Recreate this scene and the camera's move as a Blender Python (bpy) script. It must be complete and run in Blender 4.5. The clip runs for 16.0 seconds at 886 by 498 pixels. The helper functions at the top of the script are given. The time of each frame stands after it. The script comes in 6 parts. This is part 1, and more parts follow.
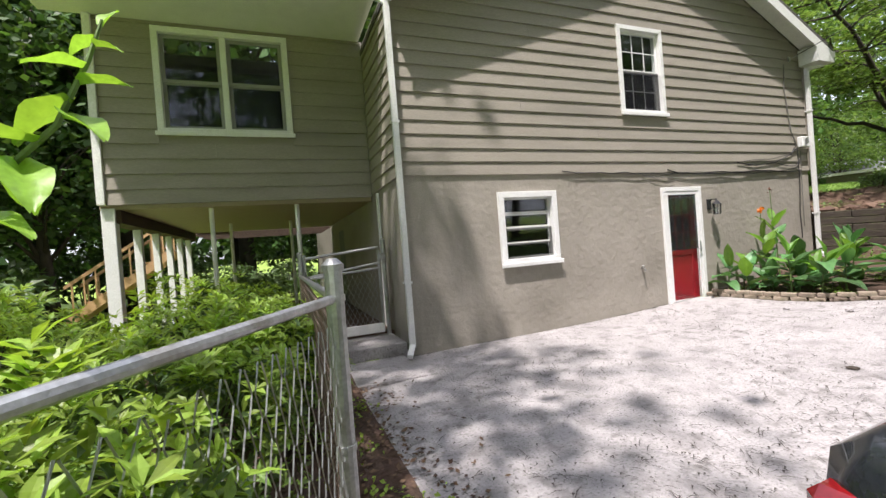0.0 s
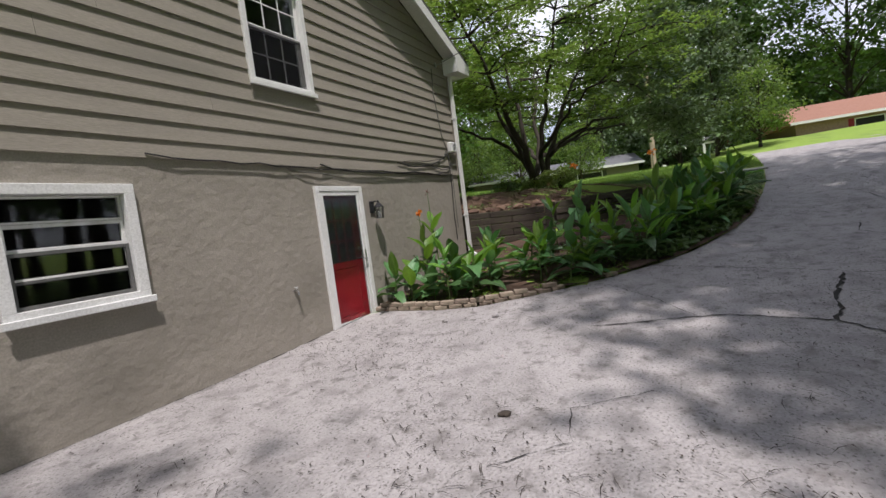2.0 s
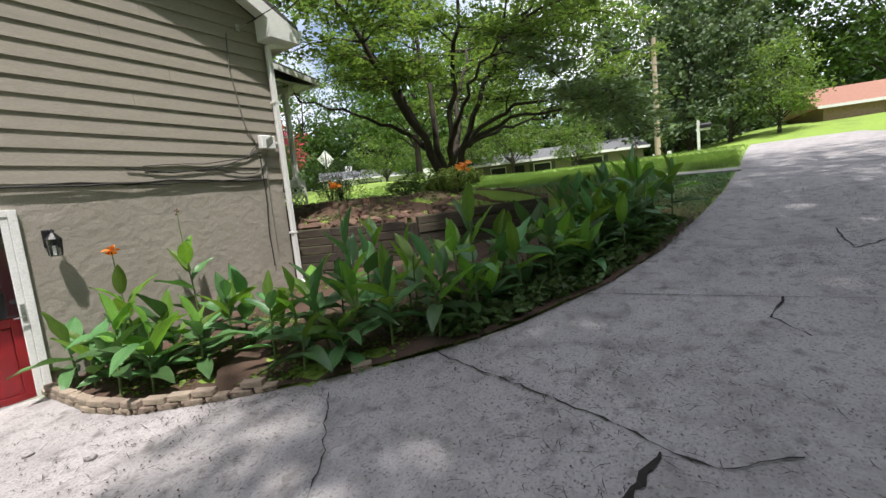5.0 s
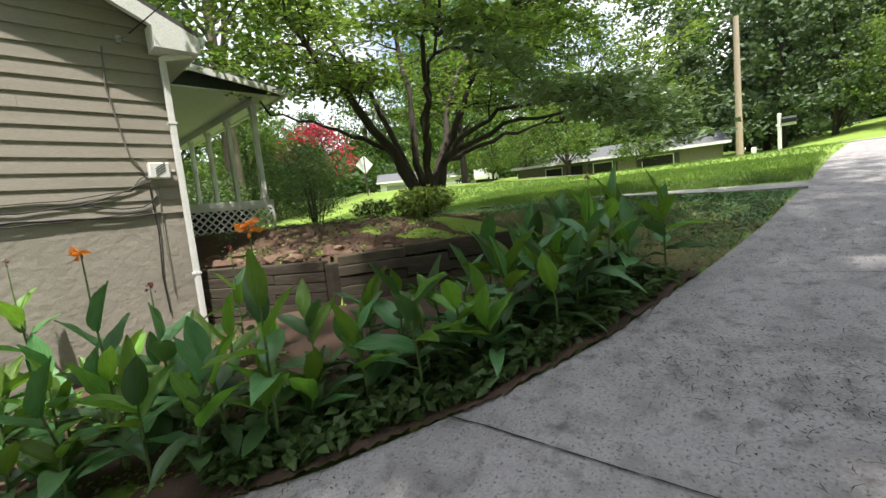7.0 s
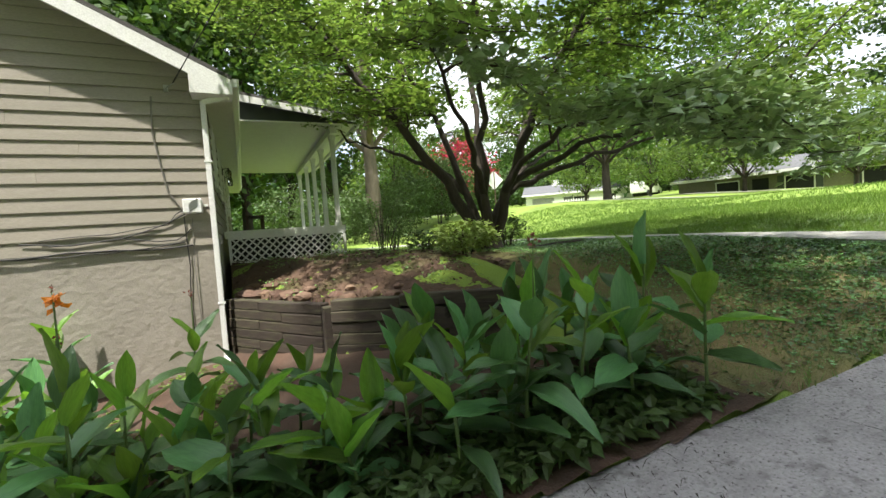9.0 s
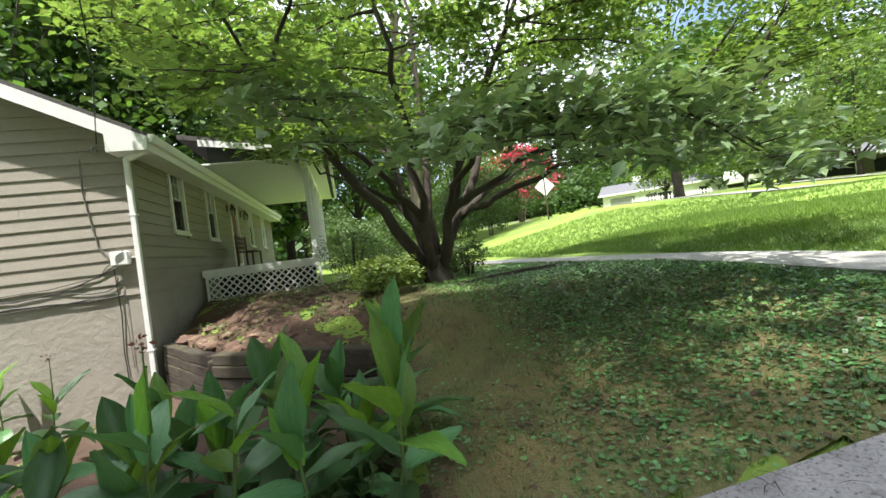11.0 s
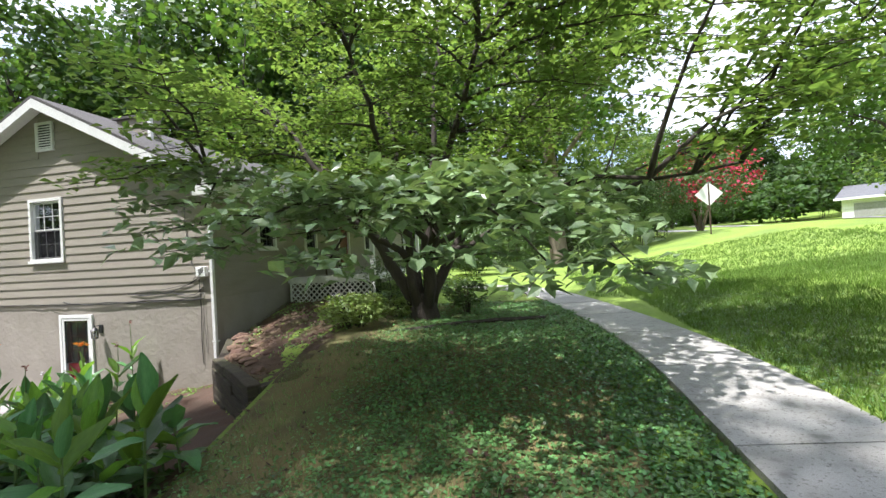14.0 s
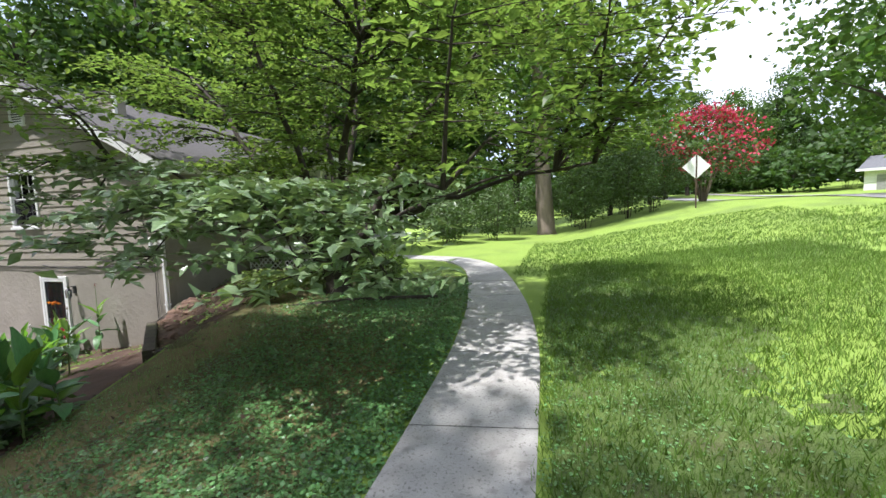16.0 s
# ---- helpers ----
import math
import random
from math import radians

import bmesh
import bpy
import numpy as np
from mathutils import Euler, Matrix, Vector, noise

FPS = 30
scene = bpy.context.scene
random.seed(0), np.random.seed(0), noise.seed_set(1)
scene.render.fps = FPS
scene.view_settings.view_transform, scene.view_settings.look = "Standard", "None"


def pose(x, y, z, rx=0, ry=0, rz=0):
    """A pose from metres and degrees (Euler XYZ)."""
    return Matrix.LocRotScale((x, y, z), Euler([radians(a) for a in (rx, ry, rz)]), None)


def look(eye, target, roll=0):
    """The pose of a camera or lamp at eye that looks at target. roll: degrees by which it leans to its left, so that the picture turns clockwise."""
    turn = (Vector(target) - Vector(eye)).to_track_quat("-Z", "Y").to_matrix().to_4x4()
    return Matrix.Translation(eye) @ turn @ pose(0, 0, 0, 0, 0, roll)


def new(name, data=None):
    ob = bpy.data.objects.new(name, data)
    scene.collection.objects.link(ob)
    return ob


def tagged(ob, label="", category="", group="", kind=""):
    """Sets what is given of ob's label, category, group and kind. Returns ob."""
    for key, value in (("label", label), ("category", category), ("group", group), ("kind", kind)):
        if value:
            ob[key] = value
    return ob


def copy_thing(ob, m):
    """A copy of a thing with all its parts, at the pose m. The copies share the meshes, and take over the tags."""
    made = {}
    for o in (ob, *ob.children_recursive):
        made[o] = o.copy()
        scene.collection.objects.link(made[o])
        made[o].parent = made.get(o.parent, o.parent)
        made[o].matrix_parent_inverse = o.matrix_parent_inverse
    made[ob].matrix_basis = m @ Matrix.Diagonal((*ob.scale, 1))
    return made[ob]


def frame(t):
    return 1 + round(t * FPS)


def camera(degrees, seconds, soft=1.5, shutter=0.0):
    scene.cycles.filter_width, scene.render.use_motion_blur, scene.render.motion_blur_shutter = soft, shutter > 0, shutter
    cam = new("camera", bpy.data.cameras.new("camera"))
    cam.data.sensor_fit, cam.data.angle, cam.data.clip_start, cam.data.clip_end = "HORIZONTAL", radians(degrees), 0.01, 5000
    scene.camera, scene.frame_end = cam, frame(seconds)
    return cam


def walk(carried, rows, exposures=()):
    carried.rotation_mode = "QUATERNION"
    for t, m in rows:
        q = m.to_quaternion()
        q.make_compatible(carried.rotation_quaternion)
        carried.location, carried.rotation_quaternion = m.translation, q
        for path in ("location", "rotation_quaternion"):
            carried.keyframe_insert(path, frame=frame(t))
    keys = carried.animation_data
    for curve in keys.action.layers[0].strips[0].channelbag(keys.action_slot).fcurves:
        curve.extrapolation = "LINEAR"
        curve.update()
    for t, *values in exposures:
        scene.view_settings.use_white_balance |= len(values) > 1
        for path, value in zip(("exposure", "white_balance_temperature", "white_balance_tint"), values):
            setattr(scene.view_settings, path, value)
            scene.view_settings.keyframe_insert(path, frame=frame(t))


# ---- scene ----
cam = camera(92.5, 16.0)
PATH = [
    (0, (-1.67, -5.667, 1.473), (-0.94, -3.805, 1.46), -4.5),
    (0.5, (-1.258, -5.206, 1.451), (-0.447, -3.378, 1.423), -5.1),
    (1, (-0.744, -4.83, 1.447), (0.306, -3.129, 1.394), -6.8),
    (1.5, (-0.134, -4.684, 1.463), (1.177, -3.174, 1.405), -6.2),
    (2, (0.506, -4.675, 1.484), (2.21, -3.635, 1.355), -7.3),
    (2.5, (1.121, -4.918, 1.527), (2.876, -3.966, 1.406), -4.5),
    (3, (1.788, -5.212, 1.559), (3.55, -4.274, 1.441), -4.5),
    (3.5, (2.498, -5.612, 1.611), (4.259, -4.673, 1.476), -5.0),
    (4, (3.198, -5.901, 1.618), (4.945, -4.939, 1.467), -1.5),
    (4.2, (3.477, -6.031, 1.651), (5.215, -5.058, 1.473), -3.1),
    (6.5, (6.597, -6.936, 2.148), (8.076, -5.607, 1.93), -5.5),
    (7, (7.256, -7.163, 2.19), (8.685, -5.778, 1.987), -5.9),
    (7.5, (7.727, -7.205, 2.209), (9.101, -5.763, 2.027), -1.8),
    (8, (8.318, -7.404, 2.27), (9.494, -5.795, 2.101), -4.5),
    (8.5, (8.993, -7.495, 2.381), (9.957, -5.748, 2.238), -5.2),
    (9, (9.602, -7.578, 2.463), (10.449, -5.769, 2.371), -4.1),
    (9.5, (10.238, -7.543, 2.515), (10.859, -5.642, 2.466), -5.6),
    (10, (11.128, -7.88, 2.62), (11.676, -5.957, 2.569), -7.6),
    (10.2, (11.39, -7.86, 2.591), (11.936, -5.936, 2.551), -8.2),
    (12.5, (14.295, -7.937, 2.961), (14.161, -5.941, 2.96), -3.7),
    (13, (14.821, -8.006, 3.041), (14.444, -6.042, 3.064), -3.9),
    (13.5, (15.45, -8.047, 3.152), (15.04, -6.09, 3.179), -3.4),
    (14, (16.085, -8.053, 3.216), (15.664, -6.098, 3.232), -3.2),
    (14.5, (16.692, -8.039, 3.26), (16.288, -6.081, 3.231), -4.1),
    (15, (17.267, -8.03, 3.344), (16.829, -6.081, 3.247), -3.8),
    (15.5, (17.863, -8.091, 3.442), (17.372, -6.158, 3.292), -3.4),
    (16, (18.411, -8.099, 3.565), (17.879, -6.179, 3.395), -1.9),
]
walk(cam, [(t, look(e, g, r)) for t, e, g, r in PATH],
     exposures=((0, 0.66, 6250, 18), (1, 0.16, 6200, 18), (2, -0.25, 6200, 18), (3, -0.15, 6200, 17), (4, 0.1, 6200, 16), (6.5, 0.62, 6400, 12), (8, 0.7, 6500, 10), (10, 1.05, 6400, 10), (12.5, 1.12, 6050, 16), (14, 0.9, 6000, 16), (16, 0.6, 5950, 17)))

# ---- world, sun, exposure ----
SUN_DIR = Vector((1.0, 1.05, -3.3)).normalized()
world = bpy.data.worlds.new("world")
scene.world = world
world.use_nodes = True
wn = world.node_tree
sky = wn.nodes.new("ShaderNodeTexSky")
sky.sky_type = "NISHITA"
sky.sun_disc = False
sky.sun_elevation = math.asin(-SUN_DIR.z)
sky.sun_rotation = math.atan2(-SUN_DIR.x, -SUN_DIR.y)
sky.air_density, sky.dust_density, sky.ozone_density = 1.0, 2.5, 1.0
wn.nodes["Background"].inputs[1].default_value = 0.15
tc = wn.nodes.new("ShaderNodeTexCoord")
cl = wn.nodes.new("ShaderNodeTexNoise")
cl.inputs["Scale"].default_value, cl.inputs["Detail"].default_value = 2.2, 6.0
cr_ = wn.nodes.new("ShaderNodeMapRange")
cr_.inputs[1].default_value, cr_.inputs[2].default_value = 0.36, 0.6
mx = wn.nodes.new("ShaderNodeMix")
mx.data_type = "RGBA"
mx.inputs[7].default_value = (8.2, 8.4, 8.8, 1)
wn.links.new(tc.outputs["Generated"], cl.inputs["Vector"])
wn.links.new(cl.outputs[0], cr_.inputs[0])
wn.links.new(cr_.outputs[0], mx.inputs[0])
wn.links.new(sky.outputs[0], mx.inputs[6])
wn.links.new(mx.outputs[2], wn.nodes["Background"].inputs[0])
sun = new("sun", bpy.data.lights.new("sun", "SUN"))
sun.data.energy, sun.data.angle, sun.data.color = 5.0, radians(1.0), (1.0, 0.95, 0.86)
sun.matrix_world = look(-SUN_DIR * 50, (0, 0, 0))

# ---- materials ----
def material(name, base, rough=0.8, metal=0.0, alt=None, scale=6.0, fine=60.0, bump=0.25, bump_scale=80.0, per=0.0, trans=0.0, spec=0.5,
             stain=None, stain_scale=1.2, stain_amount=0.5, stretch=(1, 1, 1), coat=0.0, speck=None):
    """A procedural surface: two scales of colour variation, stains, fine relief, and a shade that varies from piece to piece."""
    m = bpy.data.materials.new(name)
    m.use_nodes = True
    nt = m.node_tree
    n, l = nt.nodes, nt.links
    b = n["Principled BSDF"]
    b.inputs["Roughness"].default_value, b.inputs["Metallic"].default_value = rough, metal
    b.inputs["Specular IOR Level"].default_value = spec
    b.inputs["Coat Weight"].default_value = coat
    geo = n.new("ShaderNodeTexCoord")
    mp = n.new("ShaderNodeMapping")
    mp.inputs["Scale"].default_value = stretch
    l.new(geo.outputs["Object"], mp.inputs["Vector"])

    def noisy(s, detail=4.0):
        t = n.new("ShaderNodeTexNoise")
        t.inputs["Scale"].default_value, t.inputs["Detail"].default_value = s, detail
        l.new(mp.outputs[0], t.inputs["Vector"])
        return t

    def mix(fac, a, c, blend="MIX"):
        x = n.new("ShaderNodeMix")
        x.data_type, x.blend_type = "RGBA", blend
        if hasattr(fac, "links"):
            l.new(fac, x.inputs[0])
        else:
            x.inputs[0].default_value = fac
        for k, v in ((6, a), (7, c)):
            if hasattr(v, "links"):
                l.new(v, x.inputs[k])
            else:
                x.inputs[k].default_value = (*v, 1)
        return x.outputs[2]

    def ramp(sock, lo, hi):
        r = n.new("ShaderNodeMapRange")
        r.inputs[1].default_value, r.inputs[2].default_value = lo, hi
        l.new(sock, r.inputs[0])
        return r.outputs[0]

    alt = alt or tuple(c * 0.7 for c in base)
    col = mix(ramp(noisy(scale).outputs[0], 0.35, 0.65), base, alt)
    col = mix(0.35, col, mix(ramp(noisy(fine, 2).outputs[0], 0.3, 0.7), tuple(c * 0.6 for c in base), tuple(min(c * 1.25, 0.95) for c in base)))
    if stain:
        col = mix(ramp(noisy(stain_scale, 6).outputs[0], 0.5, 0.5 + 0.5 * (1.05 - stain_amount)), col, stain)
    if speck:
        col = mix(ramp(noisy(48.0, 6).outputs[0], 0.56, 0.70), col, speck)
        col = mix(ramp(noisy(7.0, 5).outputs[0], 0.55, 0.8), col, speck)
    if per:
        info = n.new("ShaderNodeObjectInfo")
        isl = n.new("ShaderNodeNewGeometry")
        add = n.new("ShaderNodeMath")
        add.operation = "ADD"
        l.new(info.outputs["Random"], add.inputs[0])
        l.new(isl.outputs["Random Per Island"], add.inputs[1])
        fr = n.new("ShaderNodeMath")
        fr.operation = "FRACT"
        l.new(add.outputs[0], fr.inputs[0])
        hsv = n.new("ShaderNodeHueSaturation")
        mr = n.new("ShaderNodeMapRange")
        mr.inputs[3].default_value, mr.inputs[4].default_value = 1 - per, 1 + per
        l.new(fr.outputs[0], mr.inputs[0])
        l.new(mr.outputs[0], hsv.inputs["Value"])
        mh = n.new("ShaderNodeMapRange")
        mh.inputs[3].default_value, mh.inputs[4].default_value = 0.5 - per * 0.035, 0.5 + per * 0.035
        l.new(fr.outputs[0], mh.inputs[0])
        l.new(mh.outputs[0], hsv.inputs["Hue"])
        l.new(col, hsv.inputs["Color"])
        col = hsv.outputs[0]
    l.new(col, b.inputs["Base Color"])
    if bump:
        bp = n.new("ShaderNodeBump")
        bp.inputs["Strength"].default_value, bp.inputs["Distance"].default_value = bump, 0.02
        l.new(noisy(bump_scale, 3).outputs[0], bp.inputs["Height"])
        l.new(bp.outputs[0], b.inputs["Normal"])
    if trans:
        out = n["Material Output"]
        tr = n.new("ShaderNodeBsdfTranslucent")
        l.new(mix(1.0, col, (0.98, 1.0, 0.45), "MULTIPLY"), tr.inputs[0])
        ms = n.new("ShaderNodeMixShader")
        ms.inputs[0].default_value = trans
        l.new(b.outputs[0], ms.inputs[1])
        l.new(tr.outputs[0], ms.inputs[2])
        l.new(ms.outputs[0], out.inputs[0])
    return m


SIDING = material("siding_paint", (0.30, 0.27, 0.225), 0.75, alt=(0.27, 0.245, 0.20), scale=2.0, bump=0.12, bump_scale=25, stretch=(0.4, 0.4, 3), stain=(0.2, 0.185, 0.155), stain_amount=0.3)
STUCCO = material("stucco", (0.33, 0.30, 0.255), 0.9, alt=(0.28, 0.255, 0.215), scale=1.6, bump=0.8, bump_scale=9, stain=(0.22, 0.20, 0.165), stain_scale=0.7, stain_amount=0.45)
WHITE = material("white_paint", (0.78, 0.78, 0.76), 0.5, alt=(0.72, 0.72, 0.70), bump=0.05)
SOFFIT = material("soffit_paint", (0.74, 0.74, 0.70), 0.6, alt=(0.68, 0.68, 0.64), bump=0.05)
CONCRETE = material("concrete", (0.42, 0.395, 0.39), 0.9, alt=(0.33, 0.31, 0.305), scale=1.1, fine=45, bump=1.0, bump_scale=45, stain=(0.24, 0.222, 0.218), stain_scale=3.0, stain_amount=0.5, speck=(0.13, 0.12, 0.11))
WALKWAY = material("walkway_concrete", (0.46, 0.45, 0.42), 0.9, alt=(0.38, 0.37, 0.34), scale=1.4, fine=150, bump=0.35, bump_scale=140, stain=(0.30, 0.29, 0.26), stain_scale=1.8, stain_amount=0.35, per=0.06, speck=(0.2, 0.19, 0.17))
GRASS = material("lawn_soil", (0.21, 0.32, 0.045), 0.9, alt=(0.24, 0.34, 0.055), scale=0.8, fine=90, bump=0.5, bump_scale=130, stain=(0.13, 0.20, 0.04), stain_scale=0.5)
MOSS = material("mossy_earth", (0.21, 0.165, 0.07), 0.95, alt=(0.14, 0.17, 0.055), scale=1.6, fine=60, bump=0.8, bump_scale=60, stain=(0.09, 0.06, 0.035), stain_scale=2.5)
BANK = material("mossy_bank", (0.085, 0.052, 0.035), 0.95, alt=(0.14, 0.085, 0.055), scale=2.2, fine=50, bump=1.0, bump_scale=25, stain=(0.10, 0.095, 0.035), stain_scale=1.4, stain_amount=0.7)
SOIL = material("red_soil", (0.098, 0.056, 0.037), 0.95, alt=(0.065, 0.043, 0.03), scale=3, fine=70, bump=0.6, bump_scale=40, stain=(0.075, 0.05, 0.035), stain_scale=2.0)
TIMBER = material("weathered_timber", (0.062, 0.047, 0.034), 0.9, alt=(0.034, 0.027, 0.022), scale=4, fine=30, bump=0.6, bump_scale=30, stretch=(1, 1, 6), stain=(0.09, 0.09, 0.045), stain_scale=3, per=0.25)
ASPHALT = material("asphalt", (0.30, 0.295, 0.285), 0.9, bump=0.3)
BARK = material("bark", (0.058, 0.046, 0.036), 0.95, alt=(0.034, 0.028, 0.022), scale=8, fine=40, bump=1.0, bump_scale=30, stretch=(1, 1, 0.3))
BARK_PALE = material("pale_bark", (0.21, 0.17, 0.13), 0.95, alt=(0.13, 0.105, 0.085), scale=5, fine=30, bump=1.0, bump_scale=18, stretch=(1, 1, 0.25))
ROOF = material("roof_shingle", (0.10, 0.095, 0.09), 0.95, alt=(0.075, 0.07, 0.068), scale=8, bump=0.6, bump_scale=60)
# near-black: the dark of unlit rooms and recesses put into the colour
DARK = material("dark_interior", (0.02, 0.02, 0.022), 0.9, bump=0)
LEAF = material("dogwood_leaf", (0.19, 0.28, 0.09), 0.4, alt=(0.135, 0.215, 0.07), scale=3, bump=0, per=0.3, trans=0.65)
# paler copy of the leaf: sky light on the low shelf put into colour
LEAF_SKYLIT = material("dogwood_skylit_leaf", (0.26, 0.36, 0.18), 0.3, alt=(0.20, 0.30, 0.14), scale=3, bump=0, per=0.25, trans=0.25)
LEAF_DARK = material("woodland_leaf", (0.08, 0.15, 0.04), 0.55, alt=(0.06, 0.115, 0.03), scale=1, bump=0, per=0.35, trans=0.45)
LEAF_MID = material("broad_tree_leaf", (0.11, 0.20, 0.045), 0.55, alt=(0.085, 0.16, 0.035), scale=1, bump=0, per=0.35, trans=0.5)
LEAF_PINE = material("grey_green_leaf", (0.13, 0.19, 0.095), 0.6, alt=(0.10, 0.15, 0.07), scale=1, bump=0, per=0.3, trans=0.3)

# ---- builders ----
def part(name, bm, mat, parent=None, label="", smooth=False):
    me = bpy.data.meshes.new(name)
    if smooth:
        for f in bm.faces:
            f.smooth = True
    bm.to_mesh(me)
    bm.free()
    me.materials.append(mat)
    ob = new(name, me)
    if parent is not None:
        ob.parent = parent
    if label:
        ob["label"] = label
    return ob


def raw(name, verts, faces, mat, parent=None, label="", smooth=False):
    me = bpy.data.meshes.new(name)
    me.from_pydata(verts, [], faces)
    me.update()
    if smooth:
        me.polygons.foreach_set("use_smooth", [True] * len(me.polygons))
    me.materials.append(mat)
    ob = new(name, me)
    if parent is not None:
        ob.parent = parent
    if label:
        ob["label"] = label
    return ob


def thing(name, x=0, y=0, z=0, label="", category="", group="", kind="", rz=0):
    ob = new(name)
    ob.empty_display_size = 0.2
    ob.matrix_basis = pose(x, y, z, 0, 0, rz)
    return tagged(ob, label, category, group, kind)


def put_box(bm, x0, x1, y0, y1, z0, z1, bevel=0.0):
    r = bmesh.ops.create_cube(bm, size=1)
    vs = r["verts"]
    for v in vs:
        v.co = Vector((x0 + (v.co.x + 0.5) * (x1 - x0), y0 + (v.co.y + 0.5) * (y1 - y0), z0 + (v.co.z + 0.5) * (z1 - z0)))
    if bevel:
        es = list({e for v in vs for e in v.link_edges})
        bmesh.ops.bevel(bm, geom=es, offset=bevel, segments=1, affect="EDGES")
    return bm


def box(x0, x1, y0, y1, z0, z1, bevel=0.0):
    return put_box(bmesh.new(), x0, x1, y0, y1, z0, z1, bevel)


def put_prism(bm, pts, axis, a, b):
    """A flat outline pushed along an axis from a to b. The outline's points are the other two coordinates, in order."""
    def at(p, q):
        return {"x": (q, p[0], p[1]), "y": (p[0], q, p[1]), "z": (p[0], p[1], q)}[axis]
    va = [bm.verts.new(at(p, a)) for p in pts]
    vb = [bm.verts.new(at(p, b)) for p in pts]
    bm.faces.new(va)
    bm.faces.new(vb[::-1])
    for i in range(len(pts)):
        j = (i + 1) % len(pts)
        bm.faces.new((va[j], va[i], vb[i], vb[j]))
    bmesh.ops.recalc_face_normals(bm, faces=bm.faces)
    return bm


def prism(pts, axis, a, b):
    return put_prism(bmesh.new(), pts, axis, a, b)


def put_tube(bm, path, radii, sides=8, cap=True):
    """A round limb along a path, with its own radius at each point."""
    rings = []
    up = Vector((0.13, 0.21, 1)).normalized()
    for i, p in enumerate(path):
        p = Vector(p)
        d = (Vector(path[min(i + 1, len(path) - 1)]) - Vector(path[max(i - 1, 0)])).normalized()
        s = d.cross(up)
        s = s.normalized() if s.length > 1e-4 else Vector((1, 0, 0))
        u = s.cross(d)
        r = radii[i] if hasattr(radii, "__len__") else radii
        rings.append([bm.verts.new(p + (s * math.cos(a) + u * math.sin(a)) * r) for a in (2 * math.pi * k / sides for k in range(sides))])
    for a, b in zip(rings, rings[1:]):
        for k in range(sides):
            bm.faces.new((a[k], a[(k + 1) % sides], b[(k + 1) % sides], b[k]))
    if cap:
        bm.faces.new(rings[0][::-1])
        bm.faces.new(rings[-1])
    return bm


def tube(path, radii, sides=8):
    return put_tube(bmesh.new(), path, radii, sides)


def smoothstep(a, b, v):
    t = min(max((v - a) / (b - a), 0.0), 1.0)
    return t * t * (3 - 2 * t)


# ---- the lie of the land ----
SLOPE_X = (-60, -10, -3, 0, 3, 5.5, 7.3, 9.3, 10.7, 13, 16, 18.4, 22, 28, 34, 47, 62, 140)
SLOPE_Z = (-3.0, -0.5, -0.15, 0.0, 0.03, 0.15, 0.33, 0.62, 0.84, 1.15, 1.65, 2.0, 2.45, 2.95, 3.05, 3.3, 4.6, 8.0)


def drive_height(x):
    return sum(w * float(np.interp(x + d, SLOPE_X, SLOPE_Z)) for d, w in ((-1.0, 0.25), (0, 0.5), (1.0, 0.25))) - 0.01


EDGE_X = (5.72, 5.78, 5.94, 6.45, 6.95, 7.75, 8.5, 9.05, 9.75, 11.0, 12.0, 13.0, 15, 18, 28, 32)
EDGE_Y = (-0.2, -1.3, -1.85, -2.55, -3.15, -3.98, -4.56, -4.84, -5.2, -5.6, -5.76, -5.96, -6.3, -6.6, -7.2, -8.2)


def drive_edge(x):
    """Where the driveway ends towards the house and the lawn."""
    return float(np.interp(x, EDGE_X, EDGE_Y))


def wall_line(x):
    """The line of the timber retaining wall."""
    return float(np.interp(x, (9.2, 9.48, 10.6, 10.64, 12.66), (0.5, 0.17, -1.45, -1.7, -3.4)))


def height(x, y):
    z = drive_height(x)
    if x > 17:
        z += 0.8 * smoothstep(2, 18, y) * smoothstep(17, 28, x)
    if x > 9.3 and y > -6.2:
        e = drive_edge(x)
        top = 2.0
        lawn = z + (max(top - z, 0)) * smoothstep(e, e + 4.3, y)
        if x < 12.75:
            behind = smoothstep(-0.05, 0.1, y - wall_line(x))
            low = z + 0.05 * smoothstep(e, e + 1, y)
            high = 1.58 + 0.45 * smoothstep(0.2, 2.5, y - wall_line(x))
            z = low + (high - low) * behind
        else:
            z = lawn
    if x < -0.2 and y > -2:
        z += 0.12 * smoothstep(-2, 1, y)
    if x > 36:
        z += 1.5 * smoothstep(36, 50, x) * smoothstep(0, -10, y)
    z += 1.5 * smoothstep(30, 80, abs(y))
    return z


def surface(x, y):
    return height(x, y) - (0.10 if (x > 0 and x < 9.28 and y > 0.02) else 0)

# ---- ground, driveway, walkway, street ----
def sheet(name, xs, ys, fz, mat, label, category, keep=None, kind="structure"):
    idx, verts, faces = {}, [], []
    for i, x in enumerate(xs):
        for j, y in enumerate(ys):
            idx[i, j] = len(verts)
            verts.append((x, y, fz(x, y)))
    for i in range(len(xs) - 1):
        for j in range(len(ys) - 1):
            if keep is None or keep((xs[i] + xs[i + 1]) / 2, (ys[j] + ys[j + 1]) / 2):
                faces.append((idx[i, j], idx[i + 1, j], idx[i + 1, j + 1], idx[i, j + 1]))
    return tagged(raw(name, verts, faces, mat, smooth=True), label, category, kind=kind)


def steps(*spans):
    out = []
    for a, b, d in spans:
        k = max(1, round((b - a) / d))
        out += [a + (b - a) * i / k for i in range(k)]
    return out + [spans[-1][1]]


